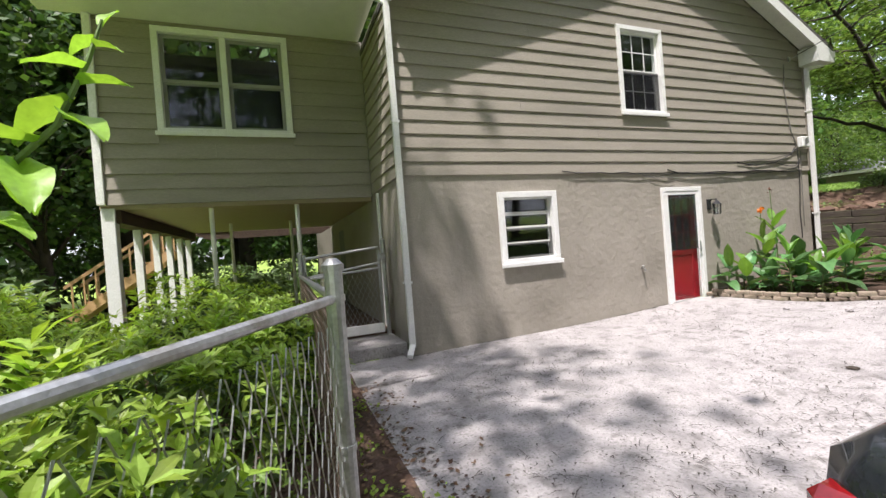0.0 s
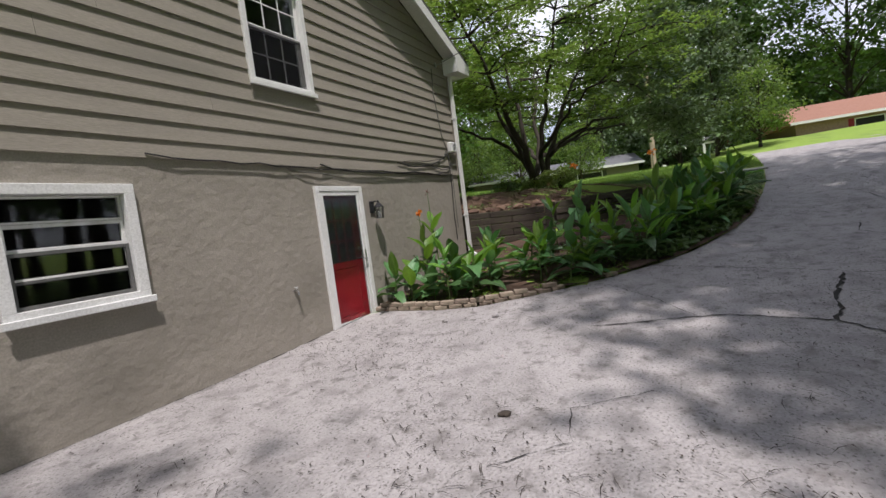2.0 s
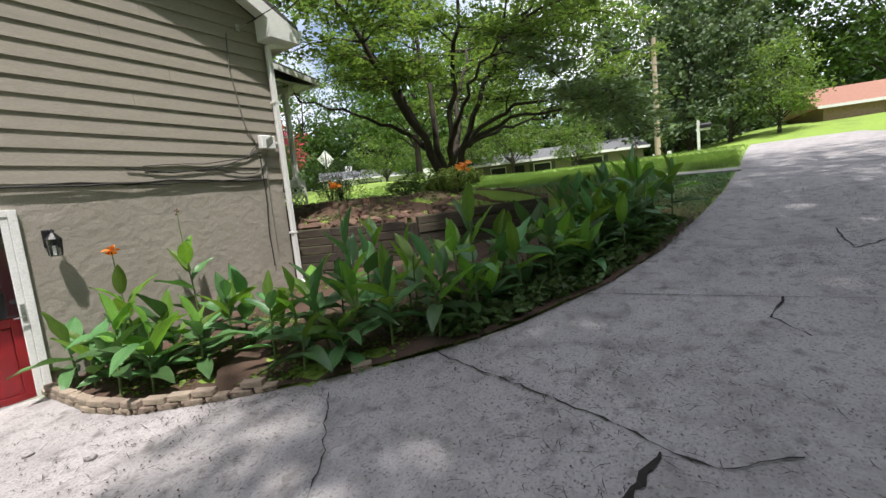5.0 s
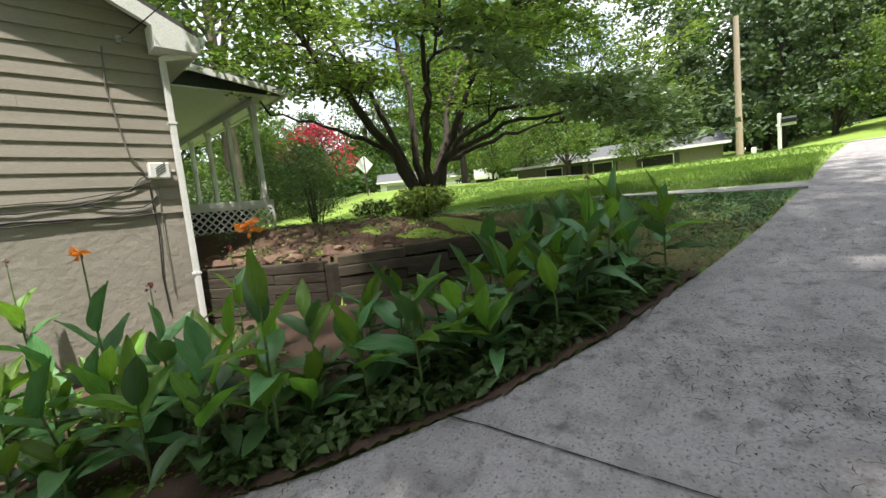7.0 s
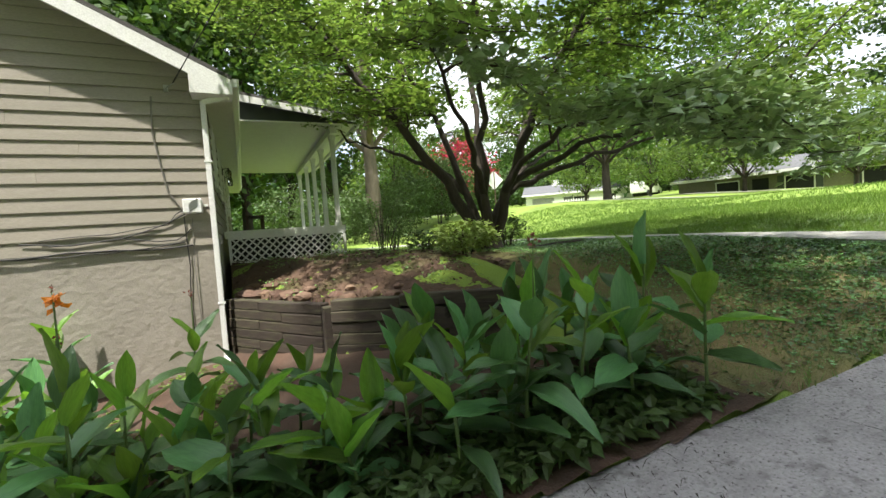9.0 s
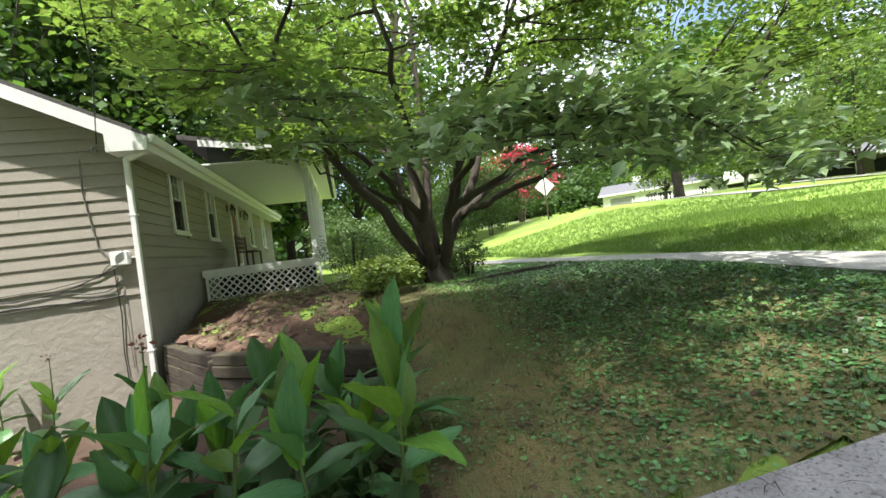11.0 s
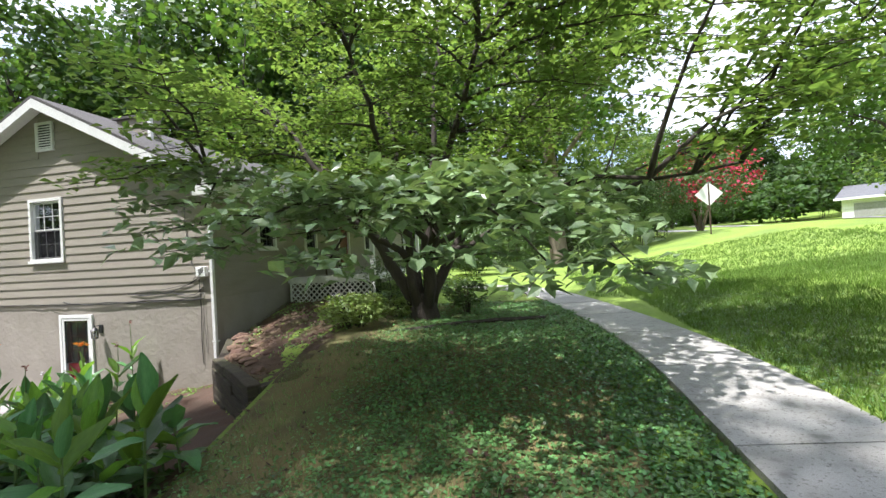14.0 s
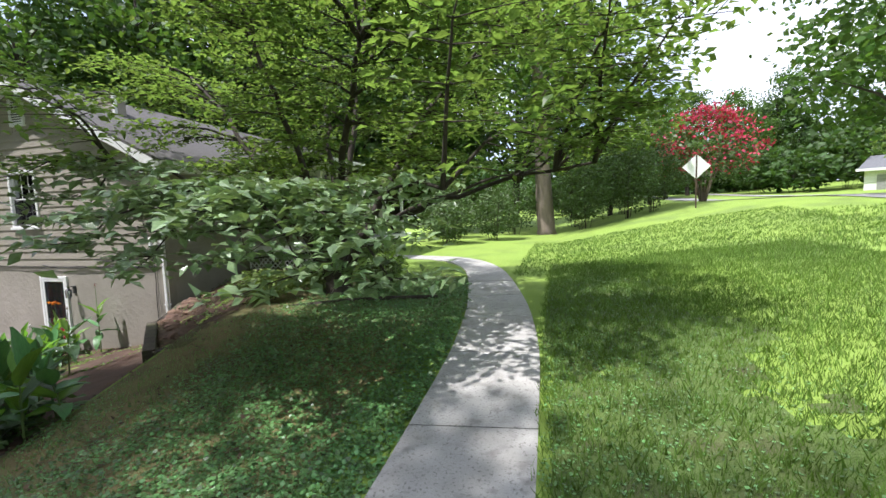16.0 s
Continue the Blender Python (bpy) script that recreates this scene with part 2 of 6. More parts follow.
WALK = [(17.78, -6.62), (17.74, -4.95), (17.64, -3.0), (17.25, -0.4), (16.35, 3.3), (15.1, 5.5), (13.4, 6.3), (12.0, 6.5)]


def walk_at(s):
    """A point and a direction along the middle of the walkway."""
    k = min(int(s), len(WALK) - 2)
    t = s - k
    p = [Vector(WALK[min(max(k + d, 0), len(WALK) - 1)]) for d in (-1, 0, 1, 2)]
    a = 0.5 * (2 * p[1] + (p[2] - p[0]) * t + (2 * p[0] - 5 * p[1] + 4 * p[2] - p[3]) * t * t + (3 * p[1] - p[0] - 3 * p[2] + p[3]) * t ** 3)
    d = 0.5 * ((p[2] - p[0]) + 2 * (2 * p[0] - 5 * p[1] + 4 * p[2] - p[3]) * t + 3 * (3 * p[1] - p[0] - 3 * p[2] + p[3]) * t * t)
    return a, d.normalized()


WALK_PTS = [walk_at(k * 0.1)[0] for k in range(70)]


def ground_z(x, y):
    if 11.5 < x < 18.6 and -7 < y < 7.4:
        near = min((Vector((x, y)) - q).length for q in WALK_PTS)
        if near < 0.62:
            return height(x, y) - (0.05 if near < 0.47 else 0.01)
    z = height(x, y)
    bump = 0.02 * noise.noise((x * 1.3, y * 1.3, 0)) + 0.04 * noise.noise((x * 0.35, y * 0.35, 5))
    inside_drive = (y < drive_edge(x) if x > 5.72 else y < 0.15) and x > -1.2
    if inside_drive and -10.4 < y:
        return z - 0.06
    return z + bump


GX = steps((-400, -80, 40), (-80, -20, 6), (-20, -4, 1), (-4, 9, 0.5), (9, 13, 0.12), (13, 16.4, 0.4), (16.4, 18.6, 0.15), (18.6, 24, 0.5), (24, 60, 2), (60, 200, 14), (200, 600, 80))
GY = steps((-400, -60, 40), (-60, -16, 4), (-16, -7, 0.75), (-7, 2, 0.12), (2, 6, 0.5), (6, 30, 1.5), (30, 90, 6), (90, 400, 40))
sheet("ground", GX, GY, ground_z, GRASS, "mown green lawn and bare earth round the house", "ground")

DX = steps((-1.0, 5.7, 0.25), (5.72, 6.4, 0.04), (6.4, 14, 0.2), (14, 32, 0.5))


def drive_strip(u, v):
    lo = -10.4 + 0.6 * smoothstep(10, 15.5, u) - 2.2 * smoothstep(15.5, 30, u)
    hi = 0.0 if u < 5.72 else drive_edge(u)
    return lo + (hi - lo) * v


verts, faces = [], []
NV = 40
for i, u in enumerate(DX):
    for j in range(NV + 1):
        y = drive_strip(u, j / NV)
        verts.append((u, y, drive_height(u) + 0.006 * noise.noise((u * 0.8, y * 0.8, 2))))
for i in range(len(DX) - 1):
    for j in range(NV):
        a = i * (NV + 1) + j
        faces.append((a, a + NV + 1, a + NV + 2, a + 1))
tagged(raw("driveway", verts, faces, CONCRETE, smooth=True), "worn pale concrete driveway with cracks and pine needles", "driveway", kind="structure")

walkway = thing("walkway", 0, 0, 0, "pale concrete garden walkway curving to the porch", "walkway", kind="structure")
marks, s, acc, last = [0.0], 0.0, 0.0, walk_at(0)[0]
while s < len(WALK) - 1.001:
    s += 0.02
    p = walk_at(s)[0]
    acc += (p - last).length
    last = p
    if acc > 1.55:
        marks.append(s)
        acc = 0
for a, b in zip(marks, marks[1:]):
    bm = bmesh.new()
    rows = []
    for k in range(7):
        p, d = walk_at(a + 0.004 + (b - a - 0.008) * k / 6)
        side = Vector((d.y, -d.x)) * 0.5
        q = [(p + side), (p - side)]
        za, zb = (0.5 * height(*p) + 0.5 * height(*c) + 0.012 for c in q)
        rows.append([bm.verts.new((*q[0], za)), bm.verts.new((*q[1], zb)), bm.verts.new((*q[1], zb - 0.2)), bm.verts.new((*q[0], za - 0.2))])
    for r, t in zip(rows, rows[1:]):
        for k in range(4):
            bm.faces.new((r[k], r[(k + 1) % 4], t[(k + 1) % 4], t[k]))
    bm.faces.new(rows[0][::-1])
    bm.faces.new(rows[-1])
    bmesh.ops.recalc_face_normals(bm, faces=bm.faces)
    part("slab", bm, WALKWAY, walkway)

SX = steps((30.5, 37.5, 1.0))
SY = steps((-90, -40, 10), (-40, 60, 2), (60, 120, 10))
sheet("street", SX, SY, lambda x, y: height(30.3, y) + 0.05, ASPHALT, "sunlit grey asphalt street past the lawns", "road")

# ---- planting beds ----
BX, BY = steps((5.74, 13.4, 0.05)), steps((-6.1, -2.0, 0.05), (-2.0, 4.0, 0.1))
sheet("flower_bed", BX, BY, lambda x, y: height(x, y) + 0.03 + 0.04 * noise.noise((x * 2.5, y * 2.5, 1)), SOIL, "bare red earth bed with leaf litter", "flower bed",
      keep=lambda x, y: x < 12.75 and drive_edge(x) - 0.02 < y < (wall_line(x) - 0.06 if x > 9.2 else -0.02))
sheet("earth_bank", BX, BY, lambda x, y: height(x, y) + 0.02 + 0.06 * noise.noise((x * 1.9, y * 1.9, 4)) + 0.035 * noise.noise((x * 6, y * 6, 14)), BANK, "bare red earth bank behind the timber wall", "earth bank",
      keep=lambda x, y: x > 9.25 and y > wall_line(x) + 0.06 and y < 3.6 and (x - 9.2) * 0.8 + 0.5 * noise.noise((x, y, 9)) < 2.5 + 0.25 * max(0, -y))
sheet("fence_bed", steps((-3.2, -0.95, 0.15)), steps((-6, 0.2, 0.15)), lambda x, y: height(x, y) + 0.03 + 0.03 * noise.noise((x * 3, y * 3, 8)), SOIL, "bare red earth along the foot of the fence", "flower bed")
sheet("mossy_ground", steps((12.4, 17.3, 0.15)), steps((-6.5, 1.8, 0.15)), lambda x, y: ground_z(x, y) + 0.014, MOSS, "thin mossy brown turf under the dogwood", "ground",
      keep=lambda x, y: y > drive_edge(x) - 0.02 and min((Vector((x, y)) - q).length for q in WALK_PTS) > 0.66 and (x > 12.9 or y < wall_line(min(x, 12.66)) - 0.3 or x > 12.8) and x > 12.75 and x + 0.5 * noise.noise((x * 0.8, y * 0.8, 2)) < 16.6)

# weedy strip whose dark green also holds the dogwood's shadow
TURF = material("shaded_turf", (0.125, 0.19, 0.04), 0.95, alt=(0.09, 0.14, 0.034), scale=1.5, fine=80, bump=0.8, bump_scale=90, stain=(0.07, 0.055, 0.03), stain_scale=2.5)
sheet("clover_turf", steps((18.2, 23.6, 0.15)), steps((-6.6, 4.5, 0.15)), lambda x, y: ground_z(x, y) + 0.006, TURF, "weedy turf along the walkway, darkened as if in tree shade", "ground",
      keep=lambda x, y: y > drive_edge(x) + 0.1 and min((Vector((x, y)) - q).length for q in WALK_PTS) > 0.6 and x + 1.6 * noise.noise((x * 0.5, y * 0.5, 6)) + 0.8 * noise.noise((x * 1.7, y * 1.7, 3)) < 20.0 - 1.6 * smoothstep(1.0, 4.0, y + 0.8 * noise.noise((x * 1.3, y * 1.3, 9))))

# ---- the house ----
HW, HB = 9.2, 13.5                      # front wall, back end
LINE, EAVE, RIDGE_X, RIDGE = 2.5, 5.08, 4.8, 7.27
GLASS = bpy.data.materials.new("window_glass")
GLASS.use_nodes = True
_g = GLASS.node_tree.nodes["Principled BSDF"]
_g.inputs["Base Color"].default_value = (0.75, 0.8, 0.8, 1)
_g.inputs["Roughness"].default_value = 0.03
_g.inputs["Transmission Weight"].default_value = 1.0
_g.inputs["IOR"].default_value = 1.45
CLEAR = GLASS.copy()
CLEAR.name = "storm_door_glass"
CLEAR.node_tree.nodes["Principled BSDF"].inputs["IOR"].default_value = 1.2
SASH_DARK = material("grey_sash", (0.13, 0.13, 0.125), 0.5, bump=0.05)
RED = material("red_door_paint", (0.27, 0.009, 0.016), 0.3, alt=(0.22, 0.007, 0.012), bump=0.05)
METAL = material("brushed_metal", (0.55, 0.55, 0.55), 0.3, metal=1.0, bump=0.05)
BLACK = material("black_metal", (0.012, 0.012, 0.014), 0.4, bump=0.1)
BLIND = material("blind_slat", (0.16, 0.15, 0.145), 0.6, bump=0.0)
WOODCEIL = material("painted_ceiling", (0.42, 0.34, 0.24), 0.7, alt=(0.36, 0.29, 0.2), scale=2, bump=0.1, stretch=(1, 6, 1))
BEAM = material("brown_beam", (0.075, 0.045, 0.03), 0.8, scale=3, bump=0.4, stretch=(8, 1, 8))
DARKGREEN = material("dark_green_gable", (0.06, 0.07, 0.06), 0.8, bump=0.15)


def solid_wall(name, length, z0, z1, holes, mat, m, label, thick=0.2, top=None):
    """A wall along local x, outside at local y = 0, with openings (x0, x1, z0, z1) that go through it. top: a gable above it, as (x, z) points."""
    bm = bmesh.new()
    xs = sorted({0, length, *(h[0] for h in holes), *(h[1] for h in holes)})
    for a, b in zip(xs, xs[1:]):
        cuts = sorted((h[2], h[3]) for h in holes if h[0] < (a + b) / 2 < h[1])
        z = z0
        for c, d in cuts + [(z1, z1)]:
            if c > z:
                put_box(bm, a, b, 0, thick, z, c)
            z = d
    if top:
        put_prism(bm, top, "y", 0, thick)
    ob = part(name, bm, mat)
    ob.matrix_basis = m
    return tagged(ob, label, "wall", kind="structure")


def siding(wall, length, z0, z1, holes, lap=0.197, roof=None, x0=0.0):
    """Lapped boards, each a piece of its own. roof(z): the span that is left under a gable at that height."""
    z, k = z0, 0
    while z < z1 - 0.02:
        t = min(z + lap + 0.012, z1)
        spans = [(x0, length)]
        for h in holes:
            if h[2] < t - 0.02 and h[3] > z + 0.02:
                nxt = []
                for a, b in spans:
                    if h[0] < b and h[1] > a:
                        if h[0] > a:
                            nxt.append((a, h[0]))
                        if h[1] < b:
                            nxt.append((h[1], b))
                    else:
                        nxt.append((a, b))
                spans = nxt
        for a, b in spans:
            lo0, hi0 = roof(z) if roof else (a, b)
            lo1, hi1 = roof(t) if roof else (a, b)
            # long runs are butted from two boards
            joint = a + (b - a) * (0.35 + 0.3 * ((k * 37) % 10) / 10)
            pieces = [(a, joint - 0.0015), (joint + 0.0015, b)] if b - a > 3.5 and k % 2 else [(a, b)]
            for p, q in pieces:
                A0, B0, A1, B1 = max(p, lo0), min(q, hi0), max(p, lo1), min(q, hi1)
                if B0 - A0 < 0.05:
                    continue
                if B1 - A1 < 0.02:
                    A1, B1 = (A1 + B1) / 2 - 0.01, (A1 + B1) / 2 + 0.01
                o, w = 0.03, 0.006
                vs = [(A0, -o, z), (B0, -o, z), (B1, -w, t), (A1, -w, t), (A0, 0, z), (B0, 0, z), (B1, 0, t), (A1, 0, t)]
                fs = [(0, 1, 2, 3), (1, 0, 4, 5), (0, 3, 7, 4), (2, 1, 5, 6), (3, 2, 6, 7)]
                raw("board", vs, fs, SIDING, wall)
        z += lap
        k += 1


def frame_of(bm, x0, x1, z0, z1, w, y0, y1, bevel=0.004):
    """Four bars round an opening: outer edges given, w wide."""
    put_box(bm, x0, x1, y0, y1, z1 - w, z1, bevel)
    put_box(bm, x0, x1, y0, y1, z0, z0 + w, bevel)
    put_box(bm, x0, x0 + w, y0, y1, z0 + w, z1 - w, bevel)
    put_box(bm, x1 - w, x1, y0, y1, z0 + w, z1 - w, bevel)
    return bm


def window(name, m, x0, x1, z0, z1, style, label, trim=0.09, sash=None):
    win = new(name)
    win.matrix_basis = m @ Matrix.Translation((x0, 0, z0))
    tagged(win, label, "window", kind="structure")
    w, h = x1 - x0, z1 - z0
    part("window_frame", frame_of(bmesh.new(), 0, w, 0, h, trim, -0.055, 0.14), WHITE, win)
    part("window_sill", box(-0.03, w + 0.03, -0.085, -0.056, -0.03, 0.035, 0.006), WHITE, win)
    sash = sash or WHITE
    a, b, c, d = trim + 0.002, w - trim - 0.002, trim + 0.002, h - trim - 0.002
    mid = (c + d) / 2
    if style == "double_hung":
        for lo, hi, y in ((c, mid + 0.02, 0.05), (mid - 0.02, d, 0.02)):
            s = part("sash", frame_of(bmesh.new(), a, b, lo, hi, 0.045, y, y + 0.028, 0.003), sash, win)
            part("pane", box(a + 0.046, b - 0.046, y + 0.012, y + 0.016, lo + 0.046, hi - 0.046), GLASS, s).visible_shadow = False
            for i in (1, 2):
                x = a + 0.045 + (b - a - 0.09) * i / 3
                part("glazing_bar", box(x - 0.008, x + 0.008, y + 0.004, y + 0.0115, lo + 0.047, hi - 0.047), sash, s)
            if y > 0.03:
                part("insect_screen", box(a + 0.01, b - 0.01, 0.006, 0.008, lo + 0.01, hi - 0.02), SCREEN, win)
            z = (lo + hi) / 2
            part("glazing_bar", box(a + 0.047, b - 0.047, y + 0.001, y + 0.0035, z - 0.008, z + 0.008), sash, s)
    elif style == "awning":
        n = 4
        for i in range(n):
            lo, hi = c + (d - c) * i / n, c + (d - c) * (i + 1) / n
            s = part("sash", frame_of(bmesh.new(), a, b, lo + 0.002, hi - 0.002, 0.02 if i != 2 else 0.03, 0.05, 0.085, 0.002), SASH_DARK if i in (0,) else WHITE, win)
            part("pane", box(a + 0.031, b - 0.031, 0.066, 0.07, lo + 0.032, hi - 0.032), GLASS, s).visible_shadow = False
        part("screen_frame", frame_of(bmesh.new(), a + 0.002, b - 0.002, c + 0.002, mid, 0.03, 0.012, 0.035, 0.002), SASH_DARK, win)
    else:
        for p, q in ((a, (a + b) / 2 - 0.045), ((a + b) / 2 + 0.045, b)):
            for lo, hi, y in ((c, mid + 0.02, 0.05), (mid - 0.02, d, 0.02)):
                s = part("sash", frame_of(bmesh.new(), p, q, lo, hi, 0.055, y, y + 0.028, 0.003), SASH_GREY, win)
                part("pane", box(p + 0.056, q - 0.056, y + 0.012, y + 0.016, lo + 0.056, hi - 0.056), GLASS, s).visible_shadow = False
        part("mullion", box((a + b) / 2 - 0.044, (a + b) / 2 + 0.044, -0.05, 0.1, c, d, 0.004), WHITE, win)
    return win


SCREEN = bpy.data.materials.new("insect_screen")
SCREEN.use_nodes = True
_g = SCREEN.node_tree.nodes["Principled BSDF"]
_g.inputs["Base Color"].default_value = (0.016, 0.016, 0.018, 1)
_g.inputs["Roughness"].default_value = 0.7
_g.inputs["Alpha"].default_value = 0.42
_g.inputs["Specular IOR Level"].default_value = 0.05
SASH_GREY = material("weathered_sash", (0.30, 0.30, 0.29), 0.6, bump=0.05)
ORIGIN = Matrix.Identity(4)
W_LOW, W_UP, DOOR = (1.49, 2.54, 1.1, 2.22), (4.045, 5.085, 3.515, 5.06), (4.83, 5.815, 0.06, 2.215)


def gable(z):
    s = (RIDGE - EAVE) / (HW - RIDGE_X)
    k = max(0.0, z - EAVE) / s
    return (-0.0 + k, HW - k)


wall = solid_wall("wall_gable_base", HW, -0.4, LINE, [W_LOW, DOOR], STUCCO, ORIGIN, "taupe painted stucco basement wall with trowel marks")
up = solid_wall("wall_gable", HW, LINE, EAVE, [(*W_UP[:3], EAVE)], SIDING, pose(0, 0.002, 0), "taupe painted lap siding gable wall",
                top=[(0, EAVE), (W_UP[0], EAVE), (W_UP[0], W_UP[3]), (W_UP[1], W_UP[3]), (W_UP[1], EAVE), (HW, EAVE), (RIDGE_X, RIDGE)])
VENT = (4.40, 4.93, 6.2, 6.9)
siding(up, HW, LINE - 0.01, RIDGE, [W_UP, VENT], roof=gable)
window("window_1", ORIGIN, *W_LOW, "awning", "white framed awning window with four dark panes in the stucco wall")
window("window_2", ORIGIN, *W_UP, "double_hung", "white double-hung window with small panes in the gable", trim=0.075)

vent = thing("gable_vent", VENT[0], 0, VENT[2], "white louvred attic vent in the gable", "vent")
part("vent_frame", frame_of(bmesh.new(), 0, 0.53, 0, 0.7, 0.06, -0.07, 0.0), WHITE, vent)
part("backing", box(0.06, 0.47, -0.03, 0, 0.06, 0.64), DARK, vent)
for i in range(9):
    s = part("slat", box(0.061, 0.469, -0.004, 0.004, -0.035, 0.035), WHITE, vent)
    s.matrix_basis = pose(0, -0.036, 0.1 + i * 0.062, -38)

# storm door with the red door behind it
dr = thing("door_1", DOOR[0], 0, DOOR[2], "closed red door with blinds behind a white storm door", "door", kind="structure")
dw, dh = DOOR[1] - DOOR[0], DOOR[3] - DOOR[2]
bm = bmesh.new()
put_box(bm, 0, 0.075, -0.045, 0.2, 0, dh, 0.004)
put_box(bm, dw - 0.075, dw, -0.045, 0.2, 0, dh, 0.004)
put_box(bm, 0.075, dw - 0.075, -0.045, 0.2, dh - 0.075, dh, 0.004)
part("door_frame", bm, WHITE, dr)
part("threshold", box(0.0, dw, -0.09, 0.2, -0.08, -0.001, 0.004), WHITE, dr)
storm = part("storm_door", frame_of(bmesh.new(), 0.078, dw - 0.078, 0.005, dh - 0.078, 0.062, -0.035, -0.005, 0.004), WHITE, dr, "white storm door frame with full glass")
part("pane", box(0.141, dw - 0.141, -0.022, -0.018, 0.068, dh - 0.141), CLEAR, storm).visible_shadow = False
# dark sheet added to dim the red bars behind the storm glass
part("insect_screen", box(0.141, dw - 0.141, -0.0165, -0.0145, 1.0, dh - 0.141), SCREEN, storm, "dark see-through sheet added to dim the upper half")
part("kick_rail", box(0.141, dw - 0.141, -0.03, -0.023, 0.068, 0.10), WHITE, storm)
bm = bmesh.new()
put_box(bm, dw - 0.128, dw - 0.09, -0.044, -0.036, 0.95, 1.14, 0.003)
put_tube(bm, [(dw - 0.11, -0.044, 1.0), (dw - 0.11, -0.075, 1.0), (dw - 0.2, -0.078, 1.0)], 0.009)
part("storm_handle", bm, METAL, storm, "chrome lever handle")
leaf = part("door_leaf", solid := frame_of(bmesh.new(), 0.09, dw - 0.09, 0.03, dh - 0.08, 0.12, 0.06, 0.1, 0.003), RED, dr, "glossy red door leaf")
gx0, gx1, gz0, gz1 = 0.21, dw - 0.21, 1.0, dh - 0.2
part("panel", box(0.21, dw - 0.21, 0.072, 0.09, 0.15, 0.90, 0.012), RED, leaf)
part("lock_rail", box(0.21, dw - 0.21, 0.06, 0.1, 0.90, 1.0, 0.003), RED, leaf)
for i in (1, 2):
    x = gx0 + (gx1 - gx0) * i / 3
    part("glazing_bar", box(x - 0.01, x + 0.01, 0.06, 0.085, gz0, gz1, 0.003), RED, leaf)
    z = gz0 + (gz1 - gz0) * i / 3
    part("glazing_bar", box(gx0, gx1, 0.064, 0.081, z - 0.014, z + 0.014, 0.003), RED, leaf)
part("pane", box(gx0, gx1, 0.086, 0.089, gz0, gz1), GLASS, leaf).visible_shadow = False
for i in range(34):
    s = part("blind_slat", box(gx0, gx1, -0.001, 0.001, -0.011, 0.011), BLIND, leaf)
    s.matrix_basis = pose(0, 0.105, gz0 + 0.015 + i * 0.0262 * (gz1 - gz0) / 0.9, -35)
part("blind_backing", box(gx0, gx1, 0.118, 0.122, gz0, gz1), DARK, leaf)
bm = bmesh.new()
put_tube(bm, [(dw - 0.16, 0.06, 1.02), (dw - 0.16, 0.0, 1.02), (dw - 0.25, -0.002, 1.02)], 0.01)
put_tube(bm, [(dw - 0.16, 0.06, 1.17), (dw - 0.16, 0.035, 1.17)], 0.025, 12)
part("door_handle", bm, METAL, leaf, "chrome handle and deadlock")

# front wall towards the lawn, with its windows and the front door
FRONT = pose(HW, 0, 0, 0, 0, 90)
FRONT_IN = FRONT @ Matrix.Translation((0.2, 0, 0))
F_WIN = [(1.5, 2.28, 3.55, 5.0), (3.75, 4.5, 3.5, 4.93), (8.4, 9.1, 3.45, 4.9), (10.9, 11.5, 3.45, 4.9)]
F_DOOR = (6.05, 6.98, 2.8, 4.92)
solid_wall("wall_front_base", HB - 0.2, -0.4, LINE, [], STUCCO, FRONT_IN, "taupe painted stucco base of the front wall")
FH = [(a - 0.2, b - 0.2, c, d) for a, b, c, d in F_WIN + [F_DOOR]]
fw = solid_wall("wall_front", HB - 0.2, LINE, EAVE + 0.05, FH, SIDING, FRONT_IN @ Matrix.Translation((0, 0.002, 0)), "taupe painted lap siding front wall")
siding(fw, HB - 0.2, LINE - 0.01, EAVE + 0.05, FH, x0=-0.13)
for i, w in enumerate(F_WIN):
    window("window_%d" % (i + 3), FRONT, *w, "double_hung", "white double-hung window in the shaded front wall", trim=0.075)
fd = new("door_2")
fd.matrix_basis = FRONT @ Matrix.Translation((F_DOOR[0], 0, F_DOOR[2]))
tagged(fd, "closed red brown front door in a white frame on the porch", "door", kind="structure")
part("door_frame", frame_of(bmesh.new(), 0, 0.93, 0, 2.12, 0.08, -0.045, 0.15), WHITE, fd)
lf = part("door_leaf", box(0.081, 0.849, 0.03, 0.07, 0.081, 2.039, 0.004), material("front_door_paint", (0.16, 0.03, 0.02), 0.4, bump=0.05), fd)
for i in range(3):
    part("panel", box(0.2, 0.73, 0.018, 0.029, 0.2 + i * 0.6, 0.7 + i * 0.6, 0.004), lf.data.materials[0], lf)

# side wall towards the deck, the back wall
LEFT = pose(0, HB, 0, 0, 0, -90)
solid_wall("wall_side_base", HB - 0.2, -0.4, LINE, [(HB - 6.5, HB - 5.6, 0.1, 2.1)], STUCCO, LEFT, "taupe painted stucco side wall under the deck room")
sw = solid_wall("wall_side", HB - 0.2, LINE, EAVE + 0.05, [], SIDING, LEFT @ Matrix.Translation((0, 0.002, 0)), "taupe painted lap siding side wall")
siding(sw, HB - 0.03, LINE - 0.01, EAVE + 0.05, [], x0=HB - 1.78)
tagged(part("wall_back", box(0.2, HW - 0.2, HB - 0.2, HB, -0.4, EAVE), SIDING), "taupe back wall of the house", "wall", kind="structure")
# near-black floors and added inner walls stand in for unlit rooms
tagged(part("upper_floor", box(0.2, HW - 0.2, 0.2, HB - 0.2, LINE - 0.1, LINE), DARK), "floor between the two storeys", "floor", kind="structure")
